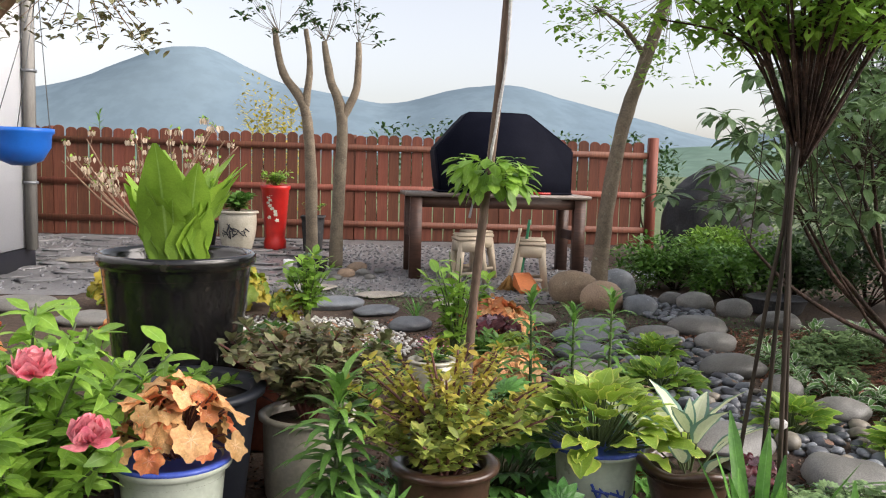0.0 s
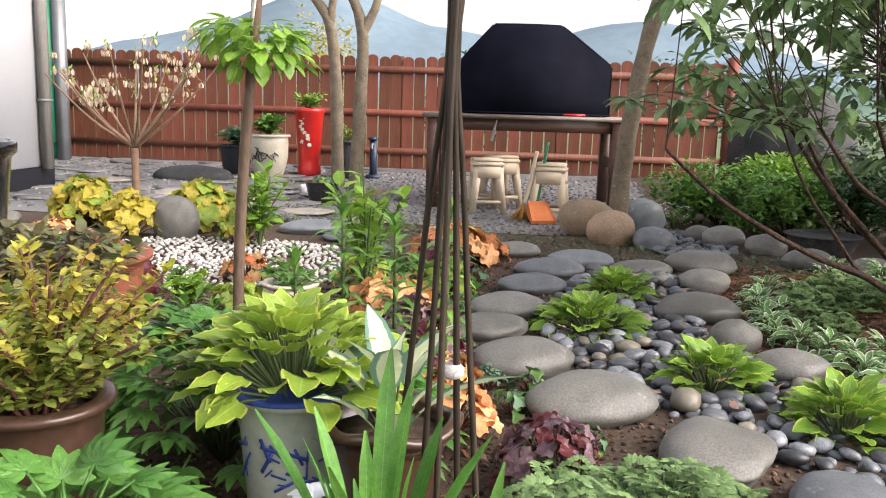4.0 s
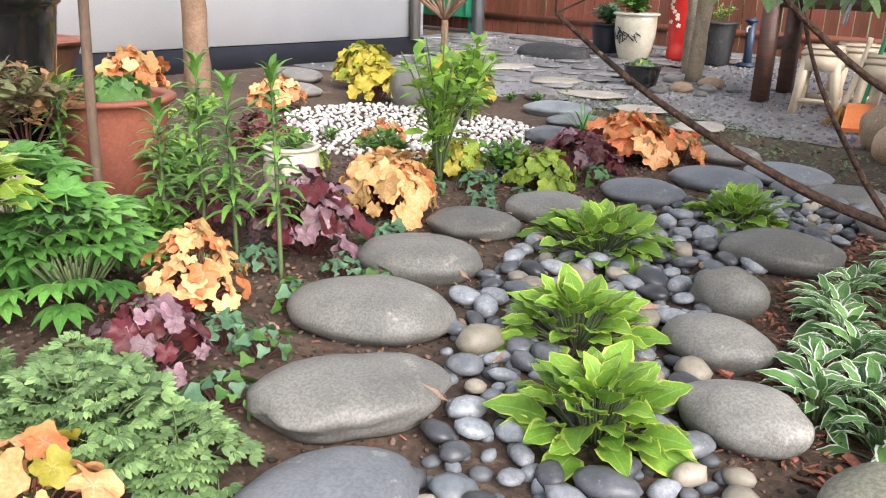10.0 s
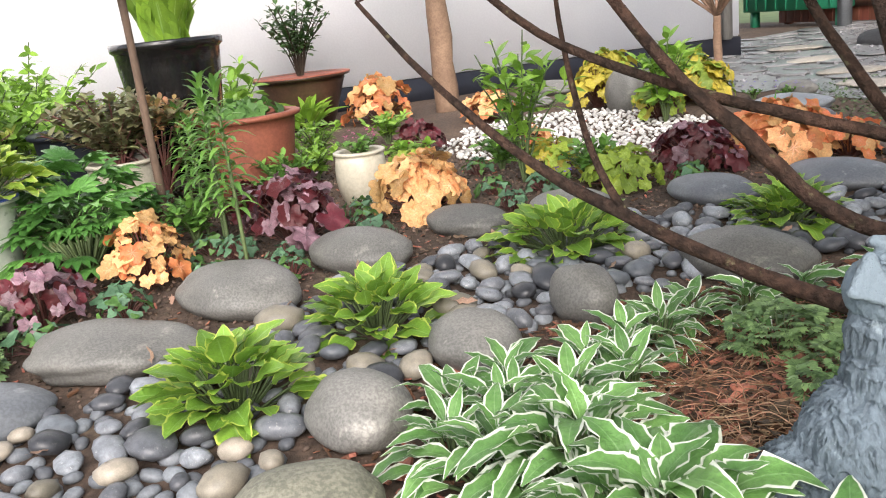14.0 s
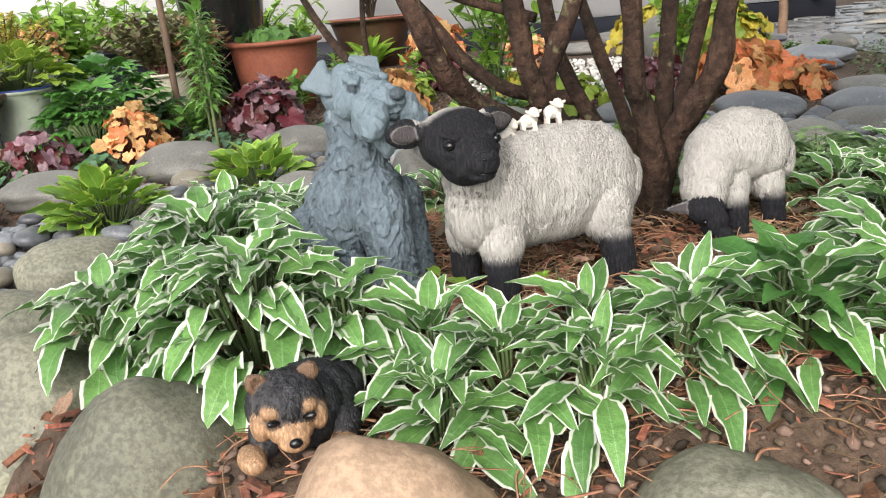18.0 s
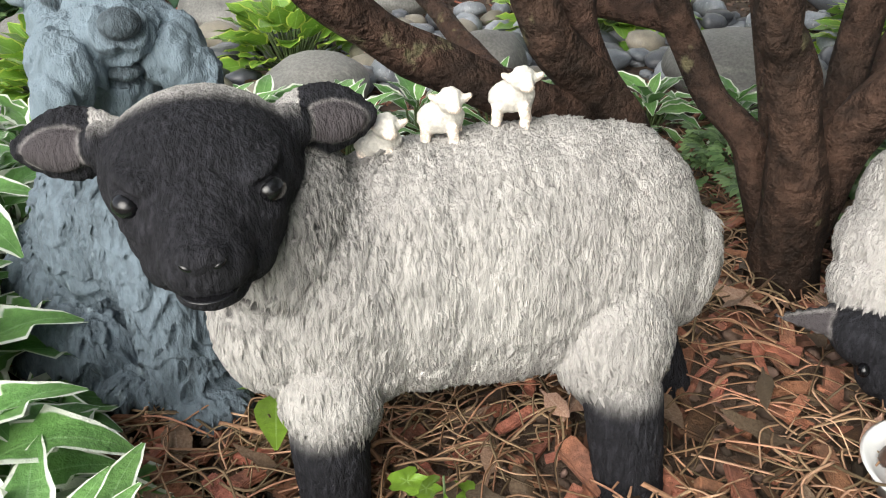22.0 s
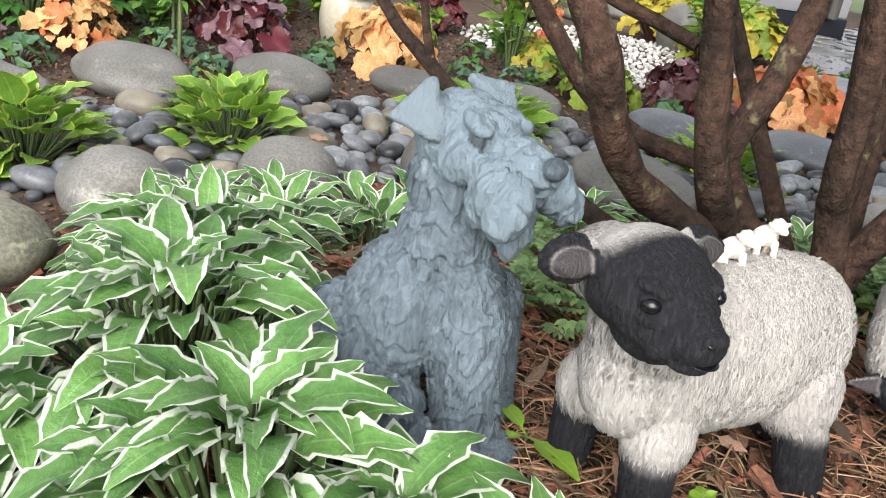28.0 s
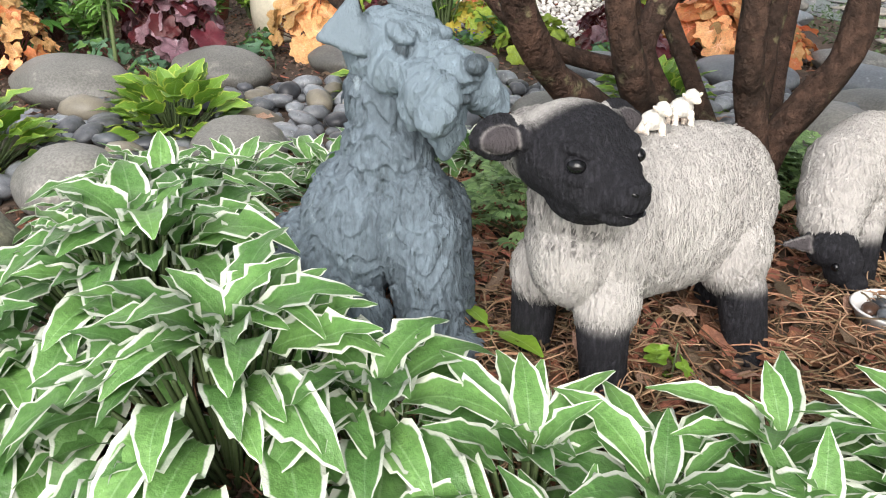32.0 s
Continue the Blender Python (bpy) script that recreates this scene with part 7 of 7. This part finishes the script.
hosta("dark grassy leaves beside the pots", G(0.95, 4.95), 0.2, 0.3, 30, LEAF_H, 0.26, 0.05, "strap", 0.7, 0.0, name="grass_tuft", upright=0.7)
for x, y, s in ((0.7, 5.0, 0.34), (1.6, 5.85, 0.36), (1.2, 5.3, 0.3), (2.3, 4.8, 0.34), (0.6, 6.2, 0.34), (1.9, 6.3, 0.32)):
    heuchera("leafy green geranium foliage between the pots", G(x, y), s, 0.2, 44, [MG, CG], "geranium foliage", 5, 0.4, 0.11, 0.12, "geranium")

# pole plant and stakes
pl = thing("standard_plant", "plant trained up a brown pole with a leafy ball", "plant", G(1.97, 6.34))
part("pole", to_mesh(tube([(0, 0, -0.03), (0.03, 0.0, 0.7), (0.1, 0, 1.5), (0.13, 0, 2.1)], [0.018, 0.017, 0.016, 0.014], 9, 0.15), "pole", POLE), pl)
part("chain", to_mesh(tube([(0.07, -0.02, 1.2), (0.12, -0.022, 1.6), (0.13, -0.02, 2.1)], [0.006] * 3, 6, 0.8), "chain", ROPE), pl)
lb = Build()
for k in range(190):
    d = Vector((rnd(-1, 1), rnd(-1, 1), rnd(-0.55, 0.6)))
    d = d / max(1.0, math.hypot(d.x, d.y))
    lb.add(ov[0], Matrix.Translation((0.075 + d.x * 0.125, d.y * 0.125, 1.16 + d.z * 0.1)) @ Matrix.Rotation(math.atan2(d.y, d.x) - 1.57, 4, "Z") @ Matrix.Rotation(radians(rnd(-50, 30)), 4, "X") @ Matrix.Scale(rnd(0.055, 0.09), 4))
for k in range(30):
    lb.add(ov[0], Matrix.Translation((0.12 + rnd(-0.08, 0.08), rnd(-0.08, 0.08), 2.02 + rnd(-0.05, 0.1))) @ Matrix.Rotation(rnd(0, 6.28), 4, "Z") @ Matrix.Rotation(radians(rnd(-30, 40)), 4, "X") @ Matrix.Scale(rnd(0.08, 0.12), 4))
tagged(part("foliage", lb.mesh("foliage", LEAF_B), pl), kind="stuff")
sk = thing("stake_bundle", "bundle of dark bamboo stakes tied with white twine", "garden stakes", G(2.7, 5.35))
for k, (dx, dy) in enumerate(((0, 0), (0.04, 0.01), (-0.035, 0.03), (0.02, -0.035), (0.06, 0.03))):
    part("stake", to_mesh(tube([(dx * 2.2 - 0.03, dy * 2, -0.03), (dx * 0.7 + 0.0, dy * 0.7, 0.8), (dx * 0.3 + 0.015, dy * 0.3, 1.25), (dx * 3 + 0.02, dy * 3, 2.3)], [0.0065, 0.006, 0.0055, 0.004], 7, 0.2), "stake", BAMBOO), sk)
for z in (0.5, 1.25):
    part("twine", to_mesh(lathe([(0.016, z), (0.022, z + 0.006), (0.022, z + 0.018), (0.016, z + 0.024)], 16), "twine", ROPE), sk, m=Matrix.Translation((0.03, 0.01, 0)))
tw, tl = Build(), Build()
for k in range(60):
    a, r = k * 2.4, 0.46 * math.sqrt((k + 1) / 60)
    e = Vector((0.06 + r * math.cos(a), r * math.sin(a), rnd(1.55, 2.3)))
    md = Vector((0.05 + r * 0.35 * math.cos(a), r * 0.35 * math.sin(a), 1.5))
    tw.add(tube([(0.04, 0.01, 1.2), md, e], [0.005, 0.004, 0.002], 4))
    for q in range(58):
        p = md.lerp(e, rnd(0.1, 1.08))
        tl.add(sm[0], Matrix.Translation(p + Vector((rnd(-0.035, 0.035), rnd(-0.035, 0.035), rnd(-0.02, 0.02)))) @ Matrix.Rotation(rnd(0, 6.28), 4, "Z") @ Matrix.Rotation(rnd(-0.6, 0.9), 4, "X") @ Matrix.Scale(rnd(0.03, 0.055), 4))
tagged(part("twig_cluster", tw.mesh("twig_cluster", BARK), sk, "dark twigs held by the stakes"), kind="stuff")
tagged(part("foliage", tl.mesh("foliage", LEAF_B), sk, "small green leaves on the twigs"), kind="stuff")

# ---- trees ----
def tree(name, label, at, limbs, bark, whorls, protos, mat, size, per=7, rad=0.05, extra=(), droop=(10, 75)):
    h = thing(name, label, "tree", at)
    a0 = Vector(at)
    for pts_, rs in limbs:
        part("branch", to_mesh(tube([Vector(p) - a0 for p in pts_], rs, 10, 0.25), "branch", bark), h)
    lb, tb = Build(), Build()
    for p, base in whorls:
        p, base = Vector(p) - a0, Vector(base) - a0
        tb.add(tube([base, base.lerp(p, 0.6) + Vector((0, 0, -0.02)), p], [0.0032, 0.0026, 0.0018], 5))
        for k in range(per):
            q = p + Vector((rnd(-rad, rad), rnd(-rad, rad), rnd(-rad, rad) * 0.5))
            lb.add(protos[k % len(protos)], Matrix.Translation(q) @ Matrix.Rotation(k * 2.4 + rnd(-0.4, 0.4), 4, "Z") @ Matrix.Rotation(radians(rnd(50 - droop[1], 50 - droop[0])), 4, "X") @ Matrix.Rotation(rnd(-0.3, 0.3), 4, "Y") @ Matrix.Scale(rnd(*size), 4))
    if tb.n:
        tagged(part("twig_cluster", tb.mesh("twig_cluster", bark), h), kind="stuff")
        tagged(part("crown", lb.mesh("crown", mat), h), kind="stuff")
    for nm, bb, mt, lab in extra:
        part(nm, bb.mesh(nm, mt), h, lab)
    return h


RH_STEMS = [([(4.7, 7.71, 0.02), (4.73, 7.695, 0.17), (4.75, 7.682, 0.269), (4.765, 7.655, 0.32), (4.805, 7.61, 0.378), (4.81, 7.585, 0.45), (4.8, 7.578, 0.51), (4.79, 7.565, 0.6), (4.74, 7.54, 0.9), (4.65, 7.5, 1.3)], [0.034, 0.029, 0.027, 0.025, 0.022, 0.02, 0.02, 0.019, 0.014, 0.008]),
            ([(4.74, 7.67, 0.24), (4.77, 7.635, 0.292), (4.82, 7.586, 0.327), (4.85, 7.522, 0.364), (4.875, 7.472, 0.402), (4.915, 7.42, 0.465), (4.93, 7.388, 0.54), (4.88, 7.365, 0.61), (4.84, 7.34, 0.74), (4.78, 7.32, 0.95), (4.68, 7.3, 1.25)], [0.022, 0.023, 0.022, 0.021, 0.02, 0.02, 0.019, 0.018, 0.017, 0.013, 0.008]),
            ([(4.76, 7.66, 0.31), (4.77, 7.638, 0.36), (4.776, 7.632, 0.42), (4.775, 7.655, 0.48), (4.74, 7.71, 0.6), (4.65, 7.8, 0.95), (4.6, 7.85, 1.3)], [0.022, 0.021, 0.019, 0.018, 0.017, 0.013, 0.008]),
            ([(4.715, 7.845, 0.12), (4.69, 7.81, 0.24), (4.635, 7.768, 0.285), (4.6, 7.72, 0.385), (4.58, 7.69, 0.47), (4.55, 7.68, 0.57), (4.45, 7.65, 0.9), (4.4, 7.6, 1.25)], [0.02, 0.019, 0.018, 0.017, 0.017, 0.016, 0.012, 0.007]),
            ([(4.605, 7.73, 0.35), (4.55, 7.61, 0.37), (4.5, 7.52, 0.43), (4.43, 7.44, 0.54), (4.33, 7.34, 0.68), (4.15, 7.2, 0.98)], [0.015, 0.015, 0.015, 0.015, 0.012, 0.008]),
            ([(4.55, 7.66, 0.52), (4.42, 7.5, 0.58), (4.3, 7.36, 0.64), (4.1, 7.2, 0.75), (3.9, 7.05, 0.95)], [0.011, 0.011, 0.01, 0.009, 0.006]),
            ([(4.71, 7.855, 0.0), (4.735, 7.85, 0.16), (4.75, 7.842, 0.251), (4.75, 7.822, 0.347), (4.765, 7.803, 0.4), (4.74, 7.803, 0.6), (4.65, 7.78, 0.95), (4.6, 7.75, 1.35)], [0.046, 0.034, 0.026, 0.022, 0.021, 0.02, 0.014, 0.008]),
            ([(4.71, 7.855, 0.15), (4.67, 7.89, 0.26), (4.645, 7.905, 0.34), (4.61, 7.935, 0.55), (4.55, 7.98, 0.95), (4.5, 8.0, 1.3)], [0.024, 0.02, 0.018, 0.017, 0.013, 0.008]),
            ([(4.72, 7.855, 0.13), (4.72, 7.892, 0.262), (4.735, 7.937, 0.333), (4.745, 7.978, 0.404), (4.72, 8.005, 0.5), (4.68, 8.05, 0.62), (4.62, 8.15, 0.9), (4.55, 8.25, 1.25)], [0.03, 0.027, 0.026, 0.024, 0.022, 0.02, 0.014, 0.008]),
            ([(4.74, 7.69, 0.19), (4.5, 7.53, 0.25), (4.35, 7.43, 0.3), (4.2, 7.32, 0.375), (3.95, 7.22, 0.47), (3.6, 7.1, 0.66), (3.35, 7.0, 0.86)], [0.018, 0.016, 0.015, 0.014, 0.012, 0.009, 0.006]),
            ([(4.2, 7.32, 0.375), (4.1, 7.3, 0.5), (3.95, 7.32, 0.72), (3.85, 7.35, 0.95)], [0.009, 0.008, 0.006, 0.004]),
            ([(4.7, 7.85, 0.18), (4.4, 7.82, 0.48), (4.15, 7.8, 0.75), (3.95, 7.8, 1.05)], [0.018, 0.014, 0.011, 0.007]),
            ([(4.69, 7.9, 0.24), (4.4, 8.1, 0.55), (4.2, 8.25, 0.95)], [0.02, 0.015, 0.008])]
TIPS = [Vector(l[0][-1]) for l in RH_STEMS] + [Vector(l[0][-2]) for l in RH_STEMS]
wh = []
for k in range(200):
    p = Vector((rnd(3.3, 4.95), rnd(6.95, 8.7), rnd(0.92, 2.1)))
    if p.x > 4.3 and p.z < 1.15:
        p.z += 0.45
    b0 = min(TIPS, key=lambda q: (q - p).length)
    if (p - b0).length < 0.75:
        wh.append((p, b0))
rh = [leaf(1, 0.32, "lance", 0.7, 0.18, 5, 0.1, cols=3), leaf(1, 0.36, "oval", 0.9, 0.18, 5, 0.1, cols=3)]
tree("rhododendron", "multi-stemmed rhododendron with dark bark and leathery leaves", (4.71, 7.78, 0.08), RH_STEMS, BARK, wh, rh, LEAF_R, (0.1, 0.165), 10, 0.04)
# pair of pruned trees by the yard
def twigs_of(a, n, r, lo, hi, base):
    return [((a[0] + rnd(-r, r), a[1] + rnd(-r, r), rnd(lo, hi)), base) for _ in range(n)]


gl = [leaf(1, 0.45, "oval", 0.5, 0.15, 3, cols=3)]
tree("garden_tree", "pruned tree with pale grey trunks and dark leaves", (0.98, 12.75, 0.03),
     [([(1.1, 12.5, 0.0), (1.13, 12.52, 0.9), (1.15, 12.52, 1.7), (1.02, 12.5, 2.1), (0.95, 12.5, 2.5)], [0.075, 0.065, 0.06, 0.045, 0.03]), ([(1.15, 12.52, 1.68), (1.3, 12.5, 2.0), (1.32, 12.5, 2.5)], [0.05, 0.04, 0.03]),
      ([(0.8, 13.0, 0.0), (0.78, 13.0, 1.0), (0.7, 13.0, 1.8), (0.45, 13.0, 2.2), (0.35, 13.0, 2.7)], [0.075, 0.065, 0.06, 0.045, 0.03]), ([(0.7, 13.0, 1.8), (0.75, 13.0, 2.3), (0.7, 13.0, 2.7)], [0.05, 0.035, 0.03])],
     BARK_P, twigs_of((0.95, 12.5), 14, 0.3, 2.5, 3.1, (0.97, 12.5, 2.5)) + twigs_of((1.35, 12.5), 12, 0.25, 2.5, 3.1, (1.32, 12.5, 2.5)) + twigs_of((0.4, 13.0), 20, 0.4, 2.6, 3.3, (0.4, 13.0, 2.65)), gl, LEAF_D, (0.07, 0.11), 9, 0.08)
tree("garden_tree", "leaning tree with a pale trunk and fresh leaves", (3.62, 10.75, 0.0), [([(3.6, 10.75, -0.03), (3.66, 10.75, 0.8), (3.78, 10.75, 1.6), (3.95, 10.72, 2.2), (4.15, 10.7, 2.9)], [0.085, 0.072, 0.066, 0.058, 0.045]),
                                                                                                     ([(3.95, 10.72, 2.2), (3.7, 10.6, 2.45), (3.4, 10.5, 2.6)], [0.03, 0.02, 0.01])],
     BARK_P, twigs_of((3.4, 10.5), 22, 0.4, 2.2, 2.9, (3.45, 10.5, 2.55)) + twigs_of((4.3, 10.4), 76, 0.9, 2.0, 3.2, (4.15, 10.7, 2.8)), gl, LEAF_B, (0.06, 0.1), 12, 0.12)
tree("garden_tree", "smooth tan trunk before the white house", (-0.86, 8.5, 0.05), [([(-0.86, 8.5, -0.02), (-0.87, 8.5, 0.8), (-0.92, 8.45, 1.6), (-0.7, 8.4, 2.0), (-0.3, 8.3, 2.3), (0.3, 8.2, 2.6)], [0.1, 0.085, 0.08, 0.075, 0.06, 0.04])],
     BARK_D, twigs_of((-0.15, 8.25), 60, 0.5, 1.85, 2.5, (-0.1, 8.25, 2.35)) + twigs_of((-0.75, 8.4), 16, 0.2, 1.9, 2.4, (-0.6, 8.38, 2.1)), gl, LEAF_N, (0.05, 0.09), 10, 0.1)
# magnolia with pale blossoms
ML, MW = [], []
mb = Vector((-0.45, 10.75, 0.55))
for k in range(14):
    a = k * 2.4
    r = rnd(0.45, 0.95)
    e = mb + Vector((r * math.cos(a), r * 0.7 * math.sin(a), rnd(0.55, 1.0)))
    ML.append(([mb, mb.lerp(e, 0.5) + Vector((0, 0, -0.06)), e], [0.016, 0.01, 0.005]))
    for q in range(5):
        t = rnd(0.45, 1.0)
        p = mb.lerp(e, t)
        MW.append((p + Vector((rnd(-0.1, 0.1), rnd(-0.1, 0.1), rnd(0.02, 0.14))), p))
mf = Build()
for p, _ in MW:
    for k in range(6):
        mf.add(leaf(0.05, 0.025, "oval", 0.5, 0.2, 3, cols=3), Matrix.Translation(p - Vector((-0.45, 10.75, 0.0)) + Vector((rnd(-0.04, 0.04), rnd(-0.04, 0.04), 0.0))) @ Matrix.Rotation(k * 1.1, 4, "Z") @ Matrix.Rotation(radians(-60), 4, "X"))
tree("magnolia", "small bare-limbed tree with cream blossoms", (-0.45, 10.75, 0.0), [([(-0.45, 10.75, -0.03), (-0.45, 10.75, 0.3), mb], [0.04, 0.034, 0.03])] + ML, BARK_D, MW, gl, LEAF_B, (0.03, 0.055), 2, 0.03, [("blossoms", mf, BLOSSOM, "cream drooping blossoms")], (-30, 30))
# shrubs and foliage at the right and behind
for x, y, rx, ry, rz_, mt, lab in ((4.6, 11.5, 0.75, 0.5, 0.46, LEAF_M, "rounded dark green azalea shrub in the garden"), (5.4, 11.9, 0.8, 0.6, 0.55, LEAF_B, "rounded yellow-green shrub near the table"), (6.1, 10.6, 0.7, 0.7, 0.7, LEAF_D, "rounded dark green azalea shrub in the garden"),
                                   (5.0, 10.9, 0.6, 0.45, 0.42, LEAF_M, "rounded dark green azalea shrub in the garden"), (5.7, 11.2, 0.7, 0.5, 0.5, LEAF_D, "rounded dark green azalea shrub in the garden"), (6.7, 11.9, 0.9, 0.8, 1.5, LEAF_D, "tall dark evergreen shrub at the garden's edge"), (7.0, 10.2, 0.9, 0.9, 1.6, LEAF_D, "tall dark evergreen shrub at the garden's edge")):
    bush("azalea_shrub", lab, G(x, y), rx, ry, rz_, 3400, sm, mt, (0.045, 0.075), group="shrubs")
fl = Build()
for k in range(150):
    fl.add(sm[0], Matrix.Translation((rnd(-0.14, 0.14), rnd(-0.1, 0.1), rnd(0.06, 0.24))) @ Matrix.Rotation(rnd(0, 6), 4, "Z") @ Matrix.Rotation(0.5, 4, "X") @ Matrix.Scale(0.025, 4))
pts, st = branchy(10, 0.14, 0.2, 10)
leafy("phlox", "pale lilac phlox by the boulders", G(4.15, 11.15), pts, sm, LEAF_M, st, STEM, size=(0.03, 0.05), extra=[("flowers", fl, WHITEPETAL, "pale lilac flowers")])
RL, RW = [], []
for k in range(10):
    a = k * 2.4
    e = Vector((6.0 + 0.8 * math.cos(a), 9.4 + 0.8 * math.sin(a), rnd(1.2, 2.2)))
    RL.append(([(6.0, 9.4, -0.1), Vector((6.0, 9.4, 0)).lerp(e, 0.5) + Vector((0, 0, -0.1)), e], [0.03, 0.022, 0.01]))
for k in range(640):
    p = Vector((6.0 + rnd(-1.1, 1.1), 9.4 + rnd(-1.0, 1.0), rnd(0.7, 3.2)))
    RW.append((p, min((Vector(l[0][-1]) for l in RL), key=lambda q: (q - p).length).lerp(Vector((6, 9.4, 0.8)), 0.3)))
tree("rhododendron", "large dark rhododendron at the garden's edge", (6.0, 9.4, height(6.0, 9.4)), RL, BARK, RW, rh, LEAF_R, (0.12, 0.18), 10, 0.05)
bush("golden_bush", "golden-leaved bush behind the fence", (-0.1, 16.4, 0.1), 0.7, 0.5, 1.95, 1800, sm, HEUCH_Y, (0.05, 0.09), group="bushes behind the fence")
for x, h_ in ((1.5, 1.6), (2.2, 1.7), (5.2, 1.6), (6.6, 1.7)):
    bush("field_shrub", "green shrub beyond the fence", (x, 19.0, 0.1), 0.8, 0.6, h_, 900, sm, LEAF_D, (0.08, 0.14), group="bushes behind the fence")
lily("green shoots rising behind the fence", (-2.6, 16.0, 0.1), 1.75, 60, 0.2)

# ---- distance ----
def ridge(name, label, dist, peaks, base, mat, x0, x1):
    xs = np.linspace(x0, x1, 160)
    v, f = [], []
    for i, x in enumerate(xs):
        hgt = base + sum(a * math.exp(-((x - c) / s) ** 2) for c, a, s in peaks) + 3.0 * noise.fractal(Vector((x * 0.012, dist, 0)), 0.8, 2.0, 5)
        for k in range(7):
            t = k / 6
            v.append((x, dist + t * 160, -2 + (hgt + 2) * math.sin(t * math.pi / 2) + 2.0 * noise.noise(Vector((x * 0.02, t * 3, dist)))))
    for i in range(len(xs) - 1):
        for k in range(6):
            f.append((i * 7 + k, (i + 1) * 7 + k, (i + 1) * 7 + k + 1, i * 7 + k + 1))
    tagged(new(name, to_mesh((np.array(v), f, np.zeros((len(v), 2))), name, mat)), label, kind="structure")


ridge("backdrop_hills", "wooded mountains with blue-green distance haze painted into their colour", 620.0, [(-170, 84, 95), (-330, 40, 120), (-40, 36, 60), (45, 44, 50), (105, 46, 45), (165, 36, 50), (230, 30, 60), (420, 40, 120)], 12, HILL, -900, 900)
ridge("backdrop_hill_near", "low green hill with distance haze painted into its colour", 330.0, [(190, 14, 60), (-120, 6, 150)], 4, HILL_N, -700, 700)

# ---- hanging pot ----
hp = thing("hanging_pot", "glossy blue hanging pot on thin cords", "hanging pot", (-0.5, 8.35, 1.12))
part("bowl", to_mesh(lathe([(0.05, 0), (0.12, 0.03), (0.165, 0.11), (0.17, 0.18), (0.185, 0.195), (0.185, 0.22), (0.17, 0.22), (0.15, 0.17)], 40), "bowl", HANGBLUE), hp)
for k in range(3):
    a = k * 2.09
    part("cord", to_mesh(tube([(0.17 * math.cos(a), 0.17 * math.sin(a), 0.2), (0.09, 0.05, 1.06)], [0.003, 0.003], 5), "cord", GREYMETAL), hp)
part("plants", Build().add(lathe([(0.02, 0.19), (0.155, 0.2), (0.02, 0.215)], 24)).mesh("plants", HEUCH_L), hp, "yellow-green planting")
